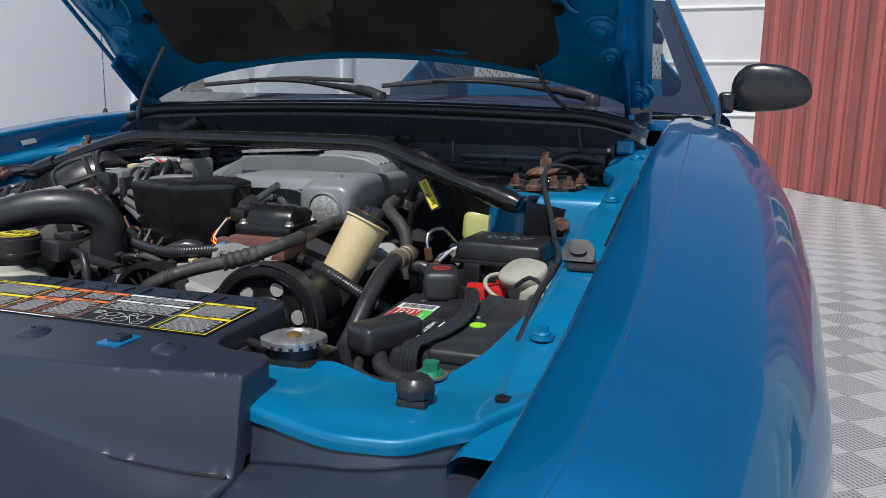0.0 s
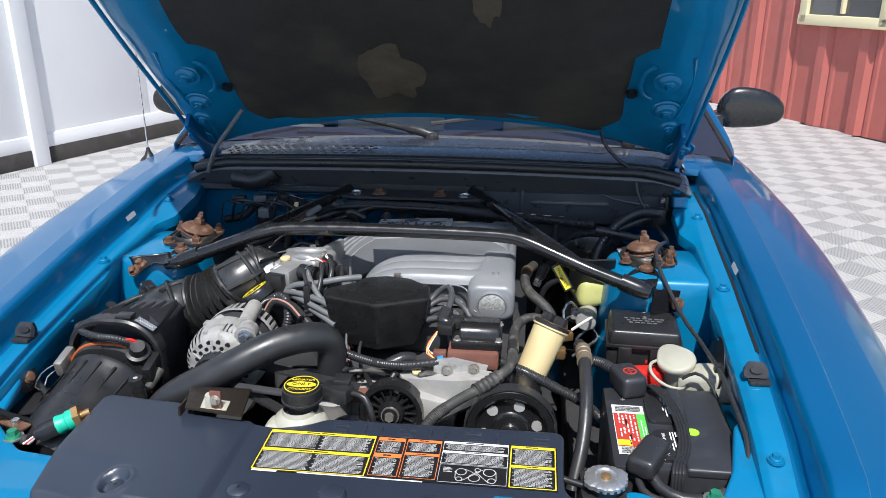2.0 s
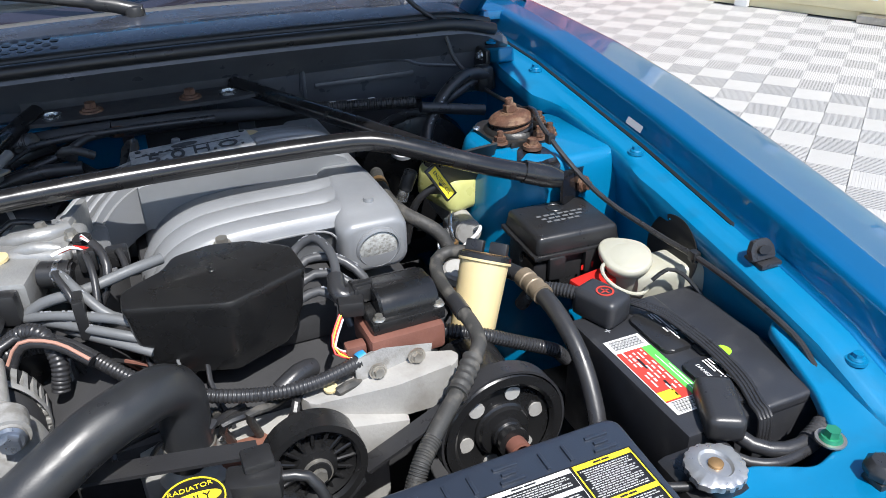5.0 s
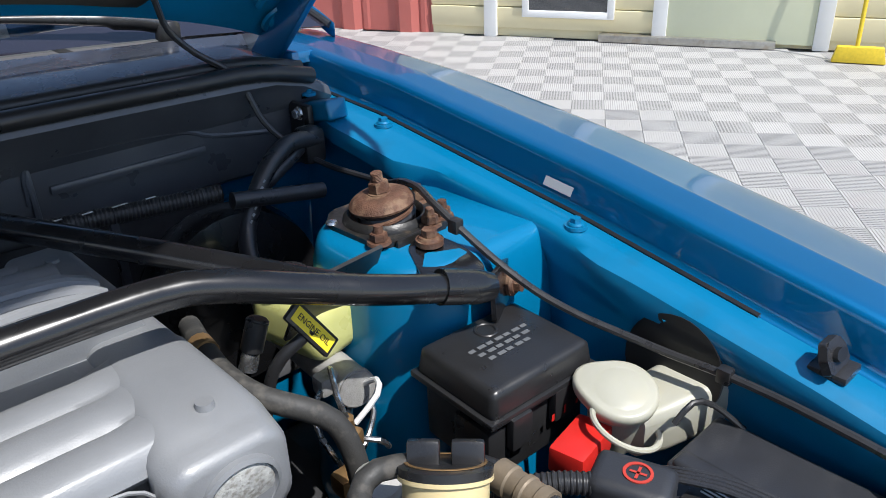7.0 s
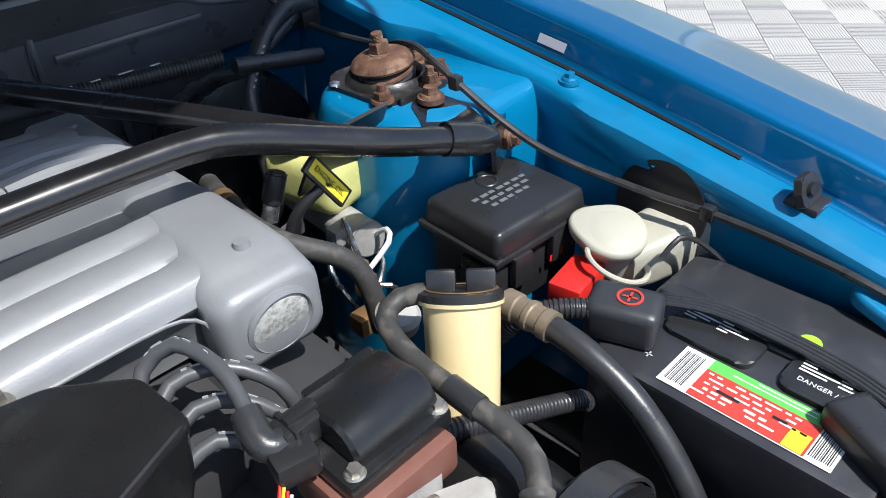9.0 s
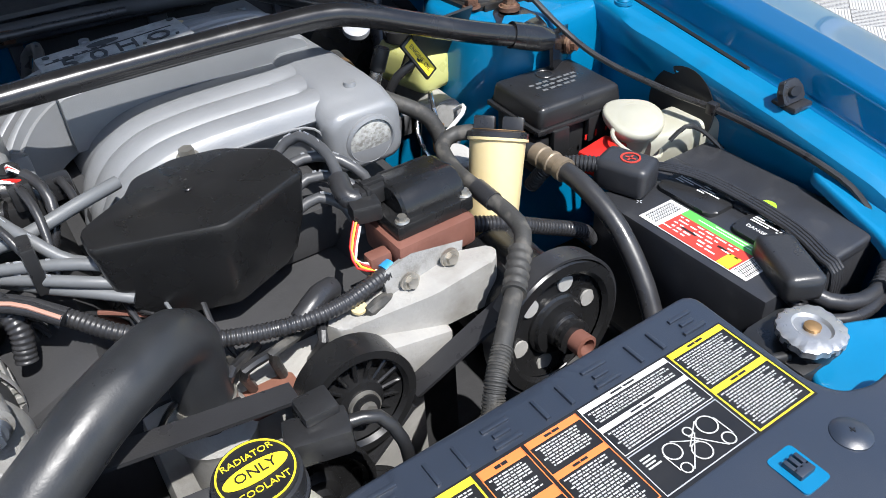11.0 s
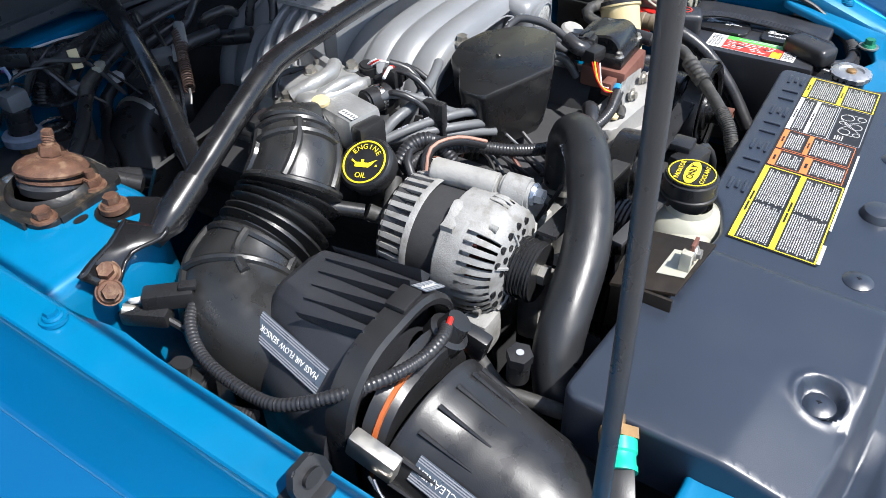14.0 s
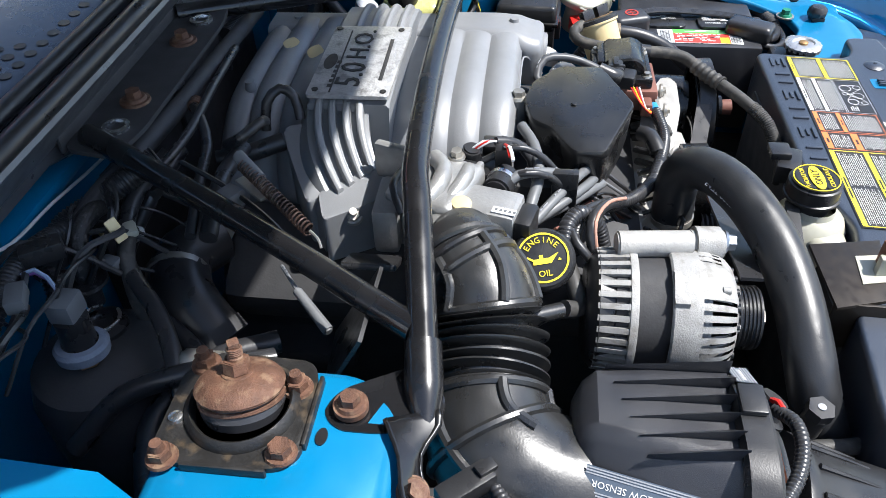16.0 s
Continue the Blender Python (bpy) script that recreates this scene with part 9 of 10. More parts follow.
part("plug", box(B(), (-0.420, 1.518, 0.838), (0.030, 0.026, 0.026), 0.005), M_GREYHOSE, ac)
for k, mt in enumerate((mat("violet_wire", (0.22, 0.10, 0.32), 0.45), mat("pale_blue_wire", (0.25, 0.32, 0.45), 0.45))):
    part("wire", hose(B(), [(-0.412, 1.525, 0.85), (-0.40, 1.55, 0.862 + 0.004 * k), (-0.42, 1.59, 0.84), (-0.46, 1.60, 0.80)], 0.0022, 6), mt, ac)
for k, (p, r, mt) in enumerate(((((-0.50, 1.51, 0.72), (-0.465, 1.465, 0.762), (-0.445, 1.40, 0.782), (-0.40, 1.33, 0.76)), 0.011, M_RUBBER),
                               (((-0.49, 1.40, 0.72), (-0.44, 1.415, 0.775), (-0.385, 1.45, 0.795), (-0.32, 1.51, 0.81), (-0.25, 1.525, 0.835), (-0.19, 1.50, 0.86)), 0.0095, M_RUBBER),
                               (((-0.55, 1.42, 0.70), (-0.47, 1.44, 0.73), (-0.40, 1.40, 0.745), (-0.36, 1.34, 0.74)), 0.013, M_RUBBER),
                               (((-0.34, 1.60, 0.80), (-0.33, 1.565, 0.83), (-0.27, 1.555, 0.85), (-0.20, 1.535, 0.862), (-0.10, 1.52, 0.868)), 0.012, M_MATTE),
                               (((-0.10, 1.52, 0.868), (0.0, 1.515, 0.868), (0.10, 1.515, 0.862), (0.22, 1.52, 0.85)), 0.011, M_MATTE),
                               (((-0.24, 1.50, 0.86), (-0.17, 1.48, 0.875), (-0.06, 1.49, 0.872), (0.06, 1.50, 0.866)), 0.0055, M_RUBBER),
                               (((-0.16, 1.44, 0.855), (-0.175, 1.415, 0.875), (-0.155, 1.395, 0.885), (-0.13, 1.40, 0.87)), 0.0065, M_RUBBER),
                               (((-0.30, 1.42, 0.83), (-0.22, 1.43, 0.845), (-0.15, 1.425, 0.845)), 0.010, M_RUBBER))):
    line("rear_hose", "black rubber hose at the back of the bay", list(p), r, mt, "hose", group="rear hoses")
rl = line("rear_loom", "ribbed black loom along the firewall", [(-0.56, 1.60, 0.79), (-0.50, 1.58, 0.81), (-0.45, 1.57, 0.85), (-0.38, 1.575, 0.86), (-0.30, 1.57, 0.84)], 0.0105, M_RUBBER, "wiring loom", "loom")
rnd = random.Random(11)
for k in range(9):
    mt = (M_RUBBER, M_BLACK, M_MATTE)[k % 3]
    x0, y0 = -0.56 + 0.03 * k, 1.56 + rnd.uniform(-0.02, 0.03)
    part("loose_wire", hose(B(), [(x0, y0, 0.80), (x0 + 0.03, y0 - 0.03, 0.85 + rnd.uniform(0, 0.02)), (x0 + 0.08, y0 - rnd.uniform(0, 0.05), 0.86), (x0 + 0.12, y0 + 0.01, 0.83)], 0.0022 + 0.0015 * (k % 2), 6), mt, rl)
cn = thing("firewall_connectors", (-0.47, 1.56, 0.84), "grey and white wiring connectors near the firewall", "connector")
for k, (p, sz, mt) in enumerate((((-0.50, 1.555, 0.862), (0.035, 0.022, 0.018), M_BLACK), ((-0.44, 1.545, 0.868), (0.03, 0.018, 0.016), M_GREYHOSE), ((-0.270, 1.561, 0.80), (0.024, 0.012, 0.004), M_CREAM), ((-0.261, 1.532, 0.795), (0.020, 0.018, 0.012), M_WHT), ((-0.348, 1.603, 0.825), (0.022, 0.016, 0.004), M_WHT), ((-0.38, 1.55, 0.872), (0.04, 0.02, 0.02), M_BLACK), ((-0.27, 1.40, 0.862), (0.028, 0.022, 0.018), M_GREYHOSE))):
    part("plug", box(B(), p, sz, 0.003, Matrix.Rotation(radians(25 * k), 3, "Z")), mt, cn)
vr = thing("vacuum_reservoir", (-0.50, 1.62, 0.80), "black vacuum canister on the firewall", "canister")
part("can", hose(B(), [(-0.53, 1.61, 0.905), (-0.47, 1.605, 0.90), (-0.43, 1.60, 0.915), (-0.41, 1.60, 0.93)], 0.026, 18), M_BLACK, vr)
pm = thing("white_part_label", (-0.18, 1.385, 0.60), "printed white part label on a black cover", "label")
part("cover", box(B(), (-0.19, 1.39, 0.592), (0.14, 0.20, 0.02), 0.006), M_MATTE, pm)
LMX = frame_on((-0.178, 1.386, 0.6035), (0.05, -1, 0), (1, 0.05, 0))
bm = B()
bm.faces.new([bm.verts.new(LMX @ V(x, y, 0)) for x, y in ((-0.053, -0.025), (0.053, -0.025), (0.053, 0.025), (-0.053, 0.025))])
part("paper", bm, M_GREYP, pm, smooth=0)
bars([(-0.048, 0.004, 0.022, 0.013), (-0.020, 0.004, 0.006, 0.013), (0.0, 0.004, 0.04, 0.013), (-0.03, -0.007, 0.06, 0.006), (-0.048, -0.019, 0.035, 0.006), (0.0, -0.019, 0.025, 0.006)], LMX, 0.0006, M_BLK, pm)
ft = thing("trans_fluid_dipstick", (-0.30, 1.46, 0.70), "black transmission dipstick loop with yellow print", "dipstick")
part("loop", box(B(), (-0.315, 1.455, 0.745), (0.05, 0.012, 0.008), 0.003, Matrix.Rotation(radians(-40), 3, "Z")), M_BLACK, ft)
lettering("TRANS FLUID", 0.0065, frame_on((-0.315, 1.455, 0.7494), (0.45, -0.85, 0), (0.85, 0.45, 0)), M_YEL, ft, 0.0002)
hf = thing("heater_pipes", (-0.37, 1.40, 0.74), "bare metal pipe joint with a hose clamp", "pipe")
part("joint", sweep(B(), smooth_path([(-0.428, 1.425, 0.775), (-0.427, 1.40, 0.777), (-0.426, 1.372, 0.778)], 0.004), lambda s: 0.0115 if s < 0.015 else 0.0145 if s < 0.035 else 0.0125, 18), M_ZINC, hf)

# driver-side rear: heater valves and lines
for p, r, mt, lb in (([(0.42, 1.475, 0.838), (0.48, 1.47, 0.828), (0.545, 1.47, 0.816)], 0.0105, M_RUBBER, "hose"),
                     ([(0.47, 1.50, 0.83), (0.53, 1.52, 0.85), (0.57, 1.54, 0.86)], 0.010, M_RUBBER, "hose")):
    line("rear_hose", "black rubber hose at the back of the bay", p, r, mt, "hose", lb, group="rear hoses")
t = thing("heater_coupling", (0.55, 1.52, 0.85), "black plastic hose coupling at the cowl corner", "coupling")
part("body", box(B(), (0.575, 1.535, 0.856), (0.034, 0.034, 0.050), 0.010), M_BLACK, t)

# adhesive marks on the fender flanges
for s, y in ((1, 1.185), (-1, 1.325)):
    t = thing("part_sticker", (s * (fx(y) - 0.012), y, fz(y) - 0.02), "small silver part sticker on the fender flange", "sticker", "flange stickers")
    n0 = V(-s * 0.94, 0, 0.34)
    bm = B()
    mfr = frame_on((s * (fx(y) - 0.0155), y, fz(y) - 0.028), (0, 1, 0.13), (s * 0.37, 0, 0.93))
    plate(bm, [(-0.020, -0.0055), (0.020, -0.0055), (0.020, 0.0055), (-0.020, 0.0055)], mfr @ V(0, 0, 0.002 * (1 if s < 0 else -1)), (0, 1, 0.13), (s * 0.37, 0, 0.93), 0.0008)
    part("label", bm, M_GREYP, t)

# sleeved heater hose and lines behind the engine
t = line("foil_hose", "dusty sleeved heater hose by the firewall", [(-0.120, 1.550, 0.862), (-0.151, 1.550, 0.848), (-0.182, 1.550, 0.829), (-0.237, 1.550, 0.830), (-0.290, 1.550, 0.849), (-0.324, 1.550, 0.845), (-0.338, 1.550, 0.822), (-0.340, 1.550, 0.798), (-0.340, 1.552, 0.76)], 0.0105, M_FOIL)
part("elbow_flange", lathe(B(), [(0.010, 0), (0.021, 0.001), (0.022, 0.005), (0.012, 0.009)], (-0.340, 1.550, 0.797), (0, 0, -1), 24), M_FOIL, t)
part("sealer_bead", hose(B(), [(-0.379, 1.606, 0.863), (-0.352, 1.606, 0.853), (-0.323, 1.606, 0.849), (-0.28, 1.606, 0.845), (-0.242, 1.606, 0.839), (-0.20, 1.606, 0.832), (-0.155, 1.606, 0.826)], 0.0020, 8), M_WHT, t)
part("white_tab", box(B(), (-0.354, 1.602, 0.828), (0.026, 0.004, 0.012), 0.002), M_WHT, t)
line("clipped_hose", "black hose held by a white clip", [(-0.16, 1.50, 0.845), (-0.211, 1.512, 0.83), (-0.235, 1.525, 0.81), (-0.253, 1.537, 0.788), (-0.281, 1.541, 0.768), (-0.300, 1.524, 0.75), (-0.33, 1.49, 0.74), (-0.38, 1.42, 0.73)], 0.0095, M_RUBBER)
t = line("heater_duct", "black bulbous heater duct behind the engine", [(-0.20, 1.47, 0.74), (-0.25, 1.49, 0.745), (-0.30, 1.47, 0.735), (-0.33, 1.43, 0.70)], 0.036, M_BLACK, "duct")
part("clamp_band", sweep(B(), [V(-0.268, 1.488, 0.744), V(-0.276, 1.486, 0.743)], 0.0372, 18), M_ZINC, t)
part("end_collar", sweep(B(), [V(-0.327, 1.436, 0.705), V(-0.334, 1.424, 0.694)], 0.039, 18), M_MATTE, t)
t = line("fuel_line", "black fuel hose curving behind the manifold", [(-0.10, 1.50, 0.868), (-0.14, 1.475, 0.872), (-0.17, 1.46, 0.86), (-0.22, 1.455, 0.845), (-0.30, 1.44, 0.83)], 0.0062, M_RUBBER)
part("end_boot", hose(B(), [(-0.10, 1.50, 0.868), (-0.085, 1.503, 0.866)], 0.009, 10), M_RUST, t)
line("vacuum_loop", "short looped vacuum hose on the manifold", [(-0.095, 1.415, 0.835), (-0.085, 1.412, 0.868), (-0.072, 1.396, 0.882), (-0.075, 1.378, 0.872), (-0.088, 1.370, 0.848)], 0.0065, M_RUBBER)
t = line("cruise_rail", "straight black tube along the manifold", [(-0.155, 1.46, 0.828), (-0.14, 1.42, 0.832), (-0.12, 1.385, 0.836)], 0.0115, M_BLACK, "pipe")
t = line("alternator_cable", "black alternator cable with a copper stripe", [(-0.245, 1.005, 0.785), (-0.225, 1.01, 0.815), (-0.19, 0.995, 0.815), (-0.16, 0.972, 0.800)], 0.0066, M_RUBBER, "cable")
part("stripe", hose(B(), [(-0.247, 1.002, 0.791), (-0.227, 1.006, 0.8208), (-0.191, 0.991, 0.8208), (-0.161, 0.968, 0.8055)], 0.0021, 8), mat("pale_copper_stripe", (0.50, 0.27, 0.20), 0.4, 0.2), t)
t = thing("injector_plug", (-0.165, 1.105, 0.85), "tall black injector plug with white and red leads", "connector")
part("body", cyl(B(), (-0.168, 1.118, 0.835), (-0.172, 1.112, 0.872), 0.0115, n=16, bevel=0.002), M_BLACK, t)
part("collar", cyl(B(), (-0.169, 1.116, 0.850), (-0.170, 1.115, 0.856), 0.0135, n=16), M_BLACK, t)
for k, mt in enumerate((M_WHT, M_RED, M_WHT)):
    part("wire", hose(B(), [(-0.172, 1.112 - 0.003 * k, 0.871), (-0.170, 1.100 - 0.004 * k, 0.880), (-0.160, 1.084, 0.874)], 0.0013, 6), mt, t)
part("lead", hose(B(), [(-0.160, 1.086, 0.874), (-0.150, 1.065, 0.866), (-0.150, 1.045, 0.845), (-0.165, 1.035, 0.815)], 0.0055, 10), M_RUBBER, t)
t.location = t.location + V(0.018, 0.036, -0.010)
rnd = random.Random(5)
lm = thing("engine_harness", (-0.12, 1.06, 0.78), "tangled black wiring harness below the throttle", "wiring harness")
for k in range(14):
    x0, y0 = -0.22 + 0.012 * k, 1.09 - 0.006 * k
    part("wire", hose(B(), [(x0, y0, 0.72), (x0 + rnd.uniform(-0.02, 0.02), y0 - 0.02, 0.752 + rnd.uniform(0, 0.02)), (x0 + rnd.uniform(0, 0.04), y0 - 0.05, 0.742 + rnd.uniform(-0.01, 0.01)), (x0 + 0.03, y0 - 0.09, 0.70)], rnd.choice((0.002, 0.003, 0.0045)), 7), (M_RUBBER, M_BLACK, M_GREYHOSE, M_RUBBER, M_BROWN)[k % 5], lm)
fl = thing("front_harness", (-0.02, 0.88, 0.70), "dusty wires and plugs below the distributor", "wiring harness")
for k in range(10):
    x0 = -0.16 + 0.03 * k
    part("wire", hose(B(), [(x0, 0.90, 0.70), (x0 + rnd.uniform(-0.01, 0.03), 0.885, 0.725 + rnd.uniform(0, 0.02)), (x0 + rnd.uniform(0.01, 0.05), 0.90, 0.735), (x0 + 0.05, 0.93, 0.72)], rnd.choice((0.003, 0.005, 0.007)), 8), (M_RUBBER, M_BLACK, M_DUSTRUB)[k % 3], fl)

# fittings in the driver-side rear corner
t = thing("hinge_bracket", (0.60, 1.60, 0.86), "black bolted bracket at the cowl corner", "bracket")
part("plate", box(B(), (0.598, 1.585, 0.872), (0.010, 0.05, 0.055), 0.004), M_BLACK, t)
for z in (0.857, 0.886):
    bm = B()
    hexhead(bm, (0.593, 1.583, z), (-1, 0, 0), 0.007, 0.008)
    part("bracket_bolt", bm, M_STEEL, t)
t = line("printed_loom", "ribbed loom with white printed marks", [(0.14, 1.545, 0.846), (0.24, 1.535, 0.846), (0.34, 1.52, 0.842), (0.42, 1.50, 0.842)], 0.0105, M_RUBBER, "wiring loom", "loom")
for k in range(5):
    part("print_dash", box(B(), (0.20 + 0.035 * k, 1.532 - 0.004 * k, 0.8570 - 0.0004 * k), (0.012 + 0.006 * (k % 2), 0.003, 0.0006), 0), M_WHT, t)
t = line("printed_hose", "black hose with white printed marks", [(0.40, 1.40, 0.72), (0.415, 1.44, 0.755), (0.433, 1.475, 0.795), (0.470, 1.49, 0.845), (0.510, 1.505, 0.870), (0.545, 1.52, 0.872), (0.585, 1.53, 0.862)], 0.0115, M_RUBBER)
for k in range(7):
    q = V(0.438, 1.477, 0.805).lerp(V(0.470, 1.490, 0.845), k / 6)
    part("print_dash", box(B(), q + V(-0.002, -0.0112, 0.003), (0.0042, 0.0006, 0.0026 + 0.001 * (k % 2)), 0, Matrix.Rotation(radians(-40), 3, "Y")), M_GREYP, t)
# hinge foot bolted to the rail
t = part("hinge_foot", box(B(), (0.624, 1.575, 0.885), (0.034, 0.090, 0.028), 0.006, Matrix.Rotation(radians(-14), 3, "X"), 3), M_BLUEIN, car)
for y, z in ((1.552, 0.8935), (1.600, 0.9055)):
    bm = B()
    cyl(bm, (0.624, y, z - 0.003), (0.624, y, z + 0.0015), 0.0105, n=20)
    hexhead(bm, (0.624, y, z + 0.001), (0, -0.2, 1), 0.0065, 0.007)
    part("hinge_foot_bolt", bm, M_BLUEIN, t)

t = thing("apron_bracket", (-0.60, 0.79, 0.70), "black stamped bracket on the inner fender", "bracket")
part("plate", box(B(), (-0.603, 0.782, 0.700), (0.050, 0.085, 0.006), 0.002, Matrix.Rotation(radians(15), 3, "Z")), M_BLACK, t)
part("rod", hose(B(), [(-0.635, 0.835, 0.735), (-0.61, 0.815, 0.722), (-0.575, 0.79, 0.708), (-0.56, 0.77, 0.69)], 0.006, 10), M_BLACK, t)
part("tin_plate", box(B(), (-0.598, 0.715, 0.690), (0.045, 0.035, 0.004), 0.001, Matrix.Rotation(radians(-20), 3, "Z")), M_ZINC, t)
# small metal lines by the brake cylinder
t = thing("brake_valve", (0.345, 1.16, 0.70), "tarnished brass brake valve with steel pipes", "valve")
part("body", box(B(), (0.350, 1.165, 0.700), (0.024, 0.018, 0.020), 0.005, Matrix.Rotation(radians(25), 3, "Z")), M_BRASS, t)
part("fitting", cyl(B(), (0.345, 1.160, 0.715), (0.343, 1.158, 0.735), 0.007, n=6), M_BRASS, t)
part("pipe", hose(B(), [(0.343, 1.158, 0.735), (0.340, 1.165, 0.757), (0.355, 1.195, 0.765), (0.372, 1.225, 0.735)], 0.0030, 8), M_STEEL, t)
part("pipe", hose(B(), [(0.36, 1.17, 0.712), (0.385, 1.165, 0.735), (0.40, 1.185, 0.735), (0.398, 1.215, 0.712)], 0.0030, 8), M_WHT, t)

# rear corner wiring behind the passenger tower
t = line("drain_hose", "dark rubber hose with a white clip at its top", [(-0.290, 1.512, 0.826), (-0.322, 1.505, 0.822), (-0.348, 1.494, 0.792), (-0.361, 1.486, 0.745), (-0.392, 1.488, 0.722), (-0.43, 1.49, 0.70)], 0.0088, M_DUSTRUB)
part("white_clip", box(B(), (-0.297, 1.508, 0.833), (0.022, 0.014, 0.010), 0.004, Matrix.Rotation(radians(35), 3, "Z")), M_WHITE, t)
t = line("bulkhead_loom", "thick taped wiring loom at the firewall corner", [(-0.36, 1.572, 0.785), (-0.338, 1.585, 0.815), (-0.300, 1.585, 0.832), (-0.268, 1.556, 0.845), (-0.245, 1.528, 0.860), (-0.215, 1.50, 0.872)], 0.0135, M_RUBBER, "wiring loom", "loom")
part("yellow_tag", box(B(), (-0.331, 1.500, 0.861), (0.013, 0.003, 0.026), 0.001, Matrix.Rotation(radians(-25), 3, "Z") @ Matrix.Rotation(radians(-30), 3, "X")), M_CREAM, t)
part("white_tag", box(B(), (-0.262, 1.548, 0.859), (0.014, 0.006, 0.003), 0.001, Matrix.Rotation(radians(-40), 3, "Z")), M_WHT, t)
t = thing("lock_ring", (-0.381, 1.521, 0.780), "thin silver lock ring on a black cap", "clip")
part("ring", sweep(B(), [V(-0.381 + 0.020 * math.cos(a), 1.521 + 0.020 * math.sin(a), 0.780) for a in np.linspace(0.3, 5.6, 40)], 0.0022, 6), M_STEEL, t)
part("cap", lathe(B(), [(0.026, -0.03), (0.026, -0.004), (0.018, 0.0), (0, 0.001)], (-0.381, 1.521, 0.776), (0, 0, 1), 24), M_BLACK, t)
rnd = random.Random(23)
cw = thing("corner_harness", (-0.33, 1.50, 0.84), "bundle of thin wires with small plugs by the firewall", "wiring harness")
for k in range(7):
    x0, y0, z0 = -0.40 + 0.029 * k, 1.585 - 0.004 * k + rnd.uniform(-0.01, 0.01), 0.845 + rnd.uniform(-0.02, 0.02)
    q = [(x0, y0, z0), (x0 + 0.02, y0 - 0.025, z0 + rnd.uniform(0.0, 0.02)), (x0 + 0.035, y0 - 0.06, z0 - rnd.uniform(0.0, 0.03)), (x0 + 0.055, y0 - 0.09, z0 - 0.05)]
    part("wire", hose(B(), q, rnd.choice((0.0018, 0.0024, 0.0032)), 6), (M_RUBBER, M_BLACK, M_MATTE)[k % 3], cw)
    if k % 4 == 1:
        part("plug", box(B(), q[2], (0.020, 0.015, 0.012), 0.003, Matrix.Rotation(rnd.uniform(0, 3), 3, "Z")), (M_GREYHOSE, M_BLACK, M_BLACK)[k // 4], cw)
t = thing("cable_bracket", (-0.27, 1.37, 0.87), "grey cable bracket behind the throttle linkage", "bracket")
part("arm", box(B(), (-0.262, 1.372, 0.872), (0.050, 0.018, 0.004), 0.0015, Matrix.Rotation(radians(50), 3, "Z")), M_ZINC, t)
part("ferrule", cyl(B(), (-0.235, 1.395, 0.895), (-0.262, 1.362, 0.882), 0.0070, n=14, bevel=0.002), M_GREYHOSE, t)
part("white_cap", lathe(B(), [(0.007, 0), (0.007, 0.006), (0.004, 0.009), (0, 0.009)], (-0.300, 1.395, 0.866), (0, 0, 1), 14), M_CREAM, t)

# ---- yard floor: interlocking tiles, alternately ribbed and perforated ----
CELL = 0.177
TU = V(math.cos(radians(-53)), math.sin(radians(-53)), 0)
TV = V(math.cos(radians(37)), math.sin(radians(37)), 0)
T0 = V(1.539, 4.421, 0) - TU * 0.5 * CELL + TV * 0.5 * CELL
TROT = Matrix.Rotation(radians(37), 4, "Z")


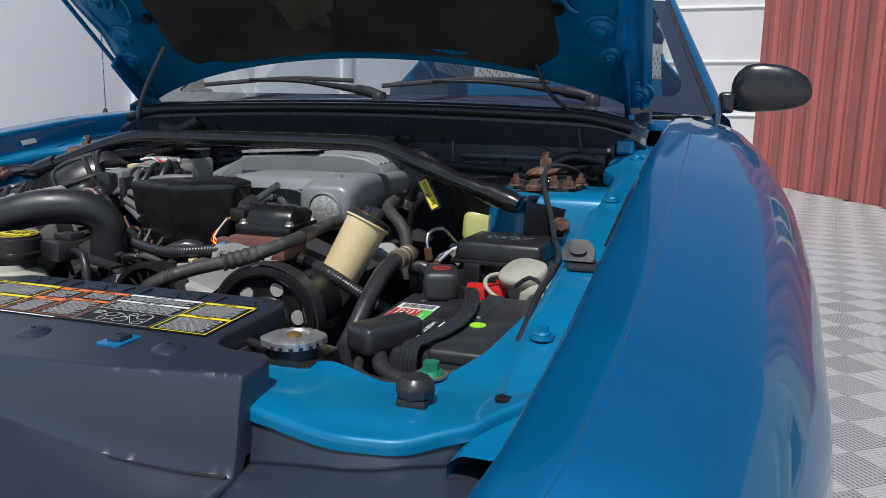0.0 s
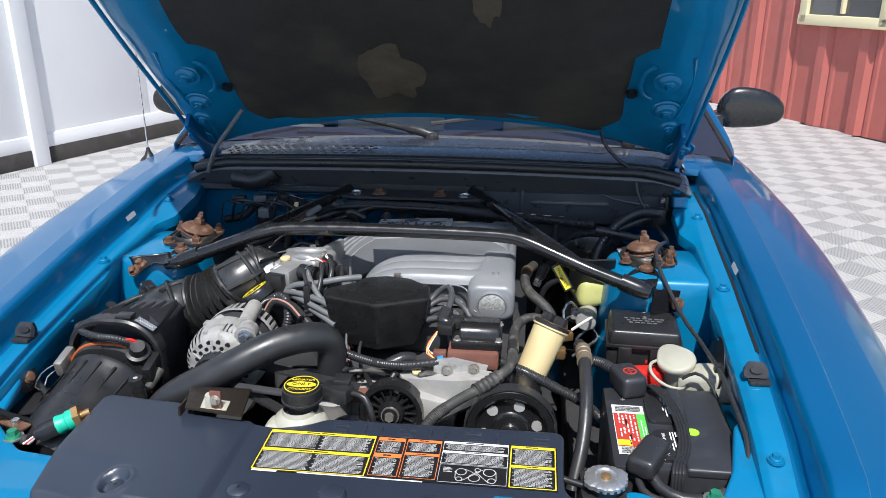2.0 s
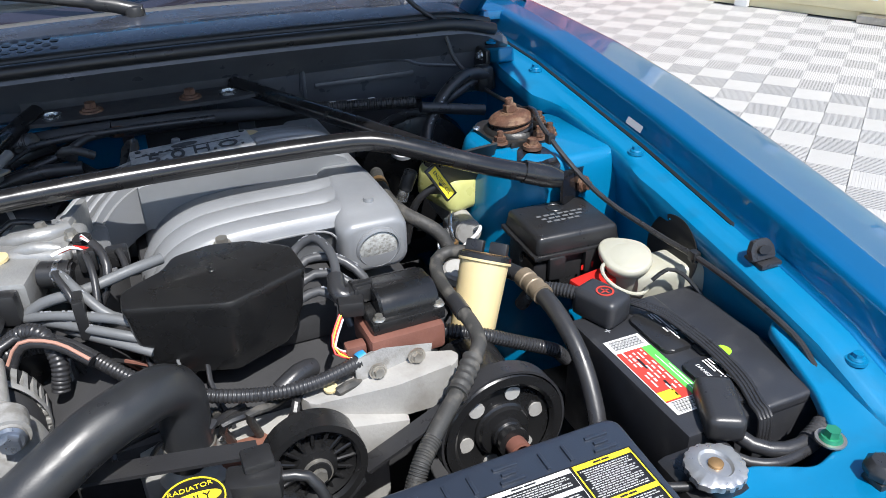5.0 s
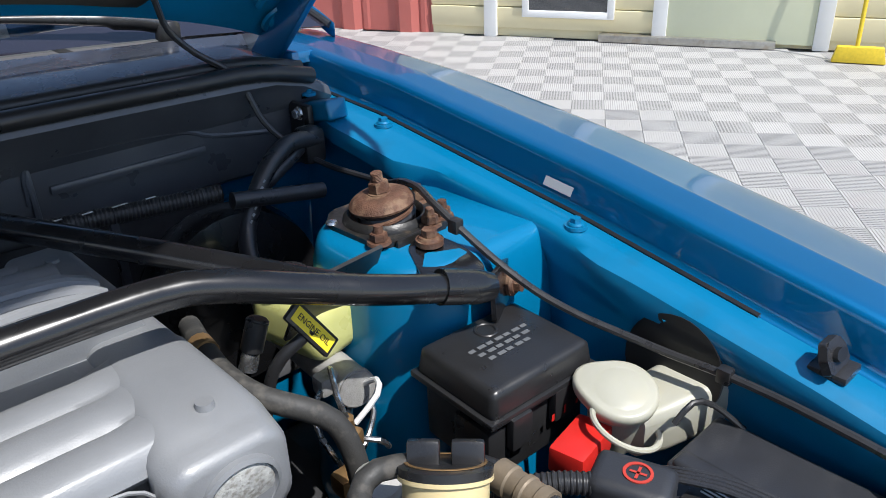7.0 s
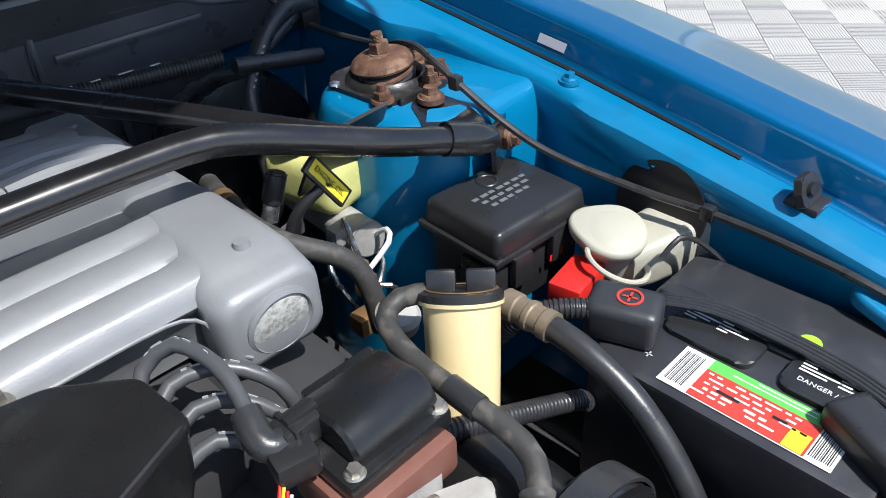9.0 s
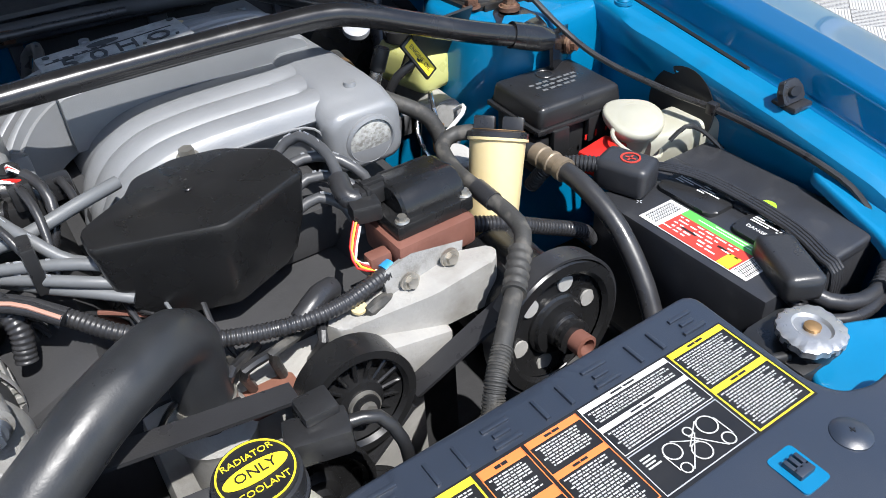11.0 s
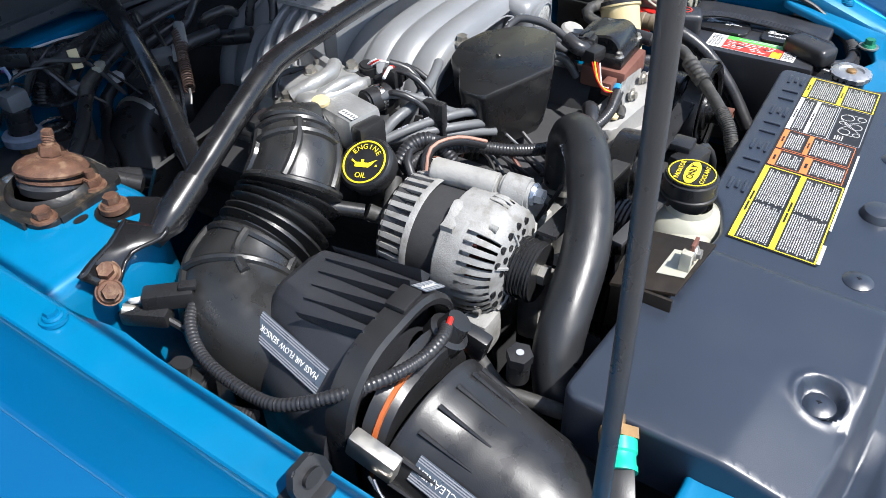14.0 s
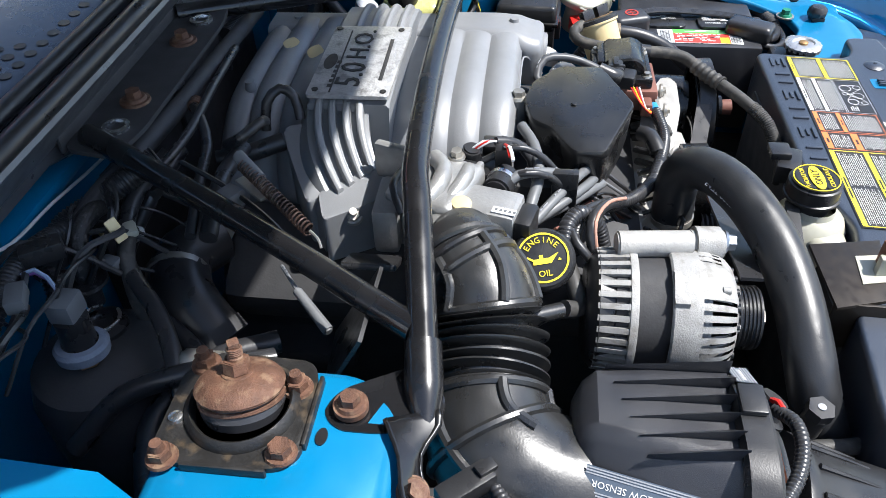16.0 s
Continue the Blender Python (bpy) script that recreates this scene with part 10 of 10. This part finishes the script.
def cell_mesh(perforated):
    bm = B()
    w = CELL - 0.002
    if perforated:
        n = 11
        for i in range(n):
            o = (i - (n - 1) / 2) * (w / n)
            box(bm, (o, 0, -0.006), (w / n * 0.58, w, 0.012))
            box(bm, (0, o, -0.0068), (w, w / n * 0.52, 0.0104))
    else:
        n = 15
        box(bm, (0, 0, -0.0071), (w, w, 0.0098))
        for i in range(n):
            box(bm, (0, (i - (n - 1) / 2) * (w / n), -0.002), (w, w / n * 0.76, 0.004))
    me = bpy.data.meshes.new("tile_perforated" if perforated else "tile_ribbed")
    bm.to_mesh(me)
    bm.free()
    me.materials.append(M_TILE_B if perforated else M_TILE_A)
    return me


bm = B()
bmesh.ops.create_grid(bm, x_segments=1, y_segments=1, size=7.5, matrix=Matrix.Translation((1.0, 5.0, -0.0135)))
yard = tagged(part("floor", bm, M_GROUND, smooth=0), "interlocking grey plastic floor tiles in a checker pattern", "floor", kind="structure")
tile_me = (cell_mesh(False), cell_mesh(True))
near, far = [], ([], [])
for i in range(-80, 80):
    for j in range(-80, 80):
        c = T0 + TU * (i + 0.5) * CELL - TV * (j + 0.5) * CELL
        if not (-4.6 < c.x < 7.5 and -1.5 < c.y < 11.5):
            continue
        if (c - RED_B).dot(wR if c.y > RED_B.y else wC) < 0.02 or (c - FA).dot(wF) < -0.3:
            continue
        k = (i + j) % 2 == 0
        d = math.hypot(c.x - 1.75, (c.y - 2.3) * 0.75)
        if d < 1.75 and c.x > 0.85 and len(near) < 300:
            near.append((c, k))
        elif abs(c.x) < 0.75 and 0.3 < c.y < 4.0:
            continue
        else:
            far[1 if k else 0].append(c)
for c, k in near:
    o = new("tile", tile_me[1 if k else 0])
    o.matrix_basis = Matrix.Translation(c) @ TROT
    o.parent = yard
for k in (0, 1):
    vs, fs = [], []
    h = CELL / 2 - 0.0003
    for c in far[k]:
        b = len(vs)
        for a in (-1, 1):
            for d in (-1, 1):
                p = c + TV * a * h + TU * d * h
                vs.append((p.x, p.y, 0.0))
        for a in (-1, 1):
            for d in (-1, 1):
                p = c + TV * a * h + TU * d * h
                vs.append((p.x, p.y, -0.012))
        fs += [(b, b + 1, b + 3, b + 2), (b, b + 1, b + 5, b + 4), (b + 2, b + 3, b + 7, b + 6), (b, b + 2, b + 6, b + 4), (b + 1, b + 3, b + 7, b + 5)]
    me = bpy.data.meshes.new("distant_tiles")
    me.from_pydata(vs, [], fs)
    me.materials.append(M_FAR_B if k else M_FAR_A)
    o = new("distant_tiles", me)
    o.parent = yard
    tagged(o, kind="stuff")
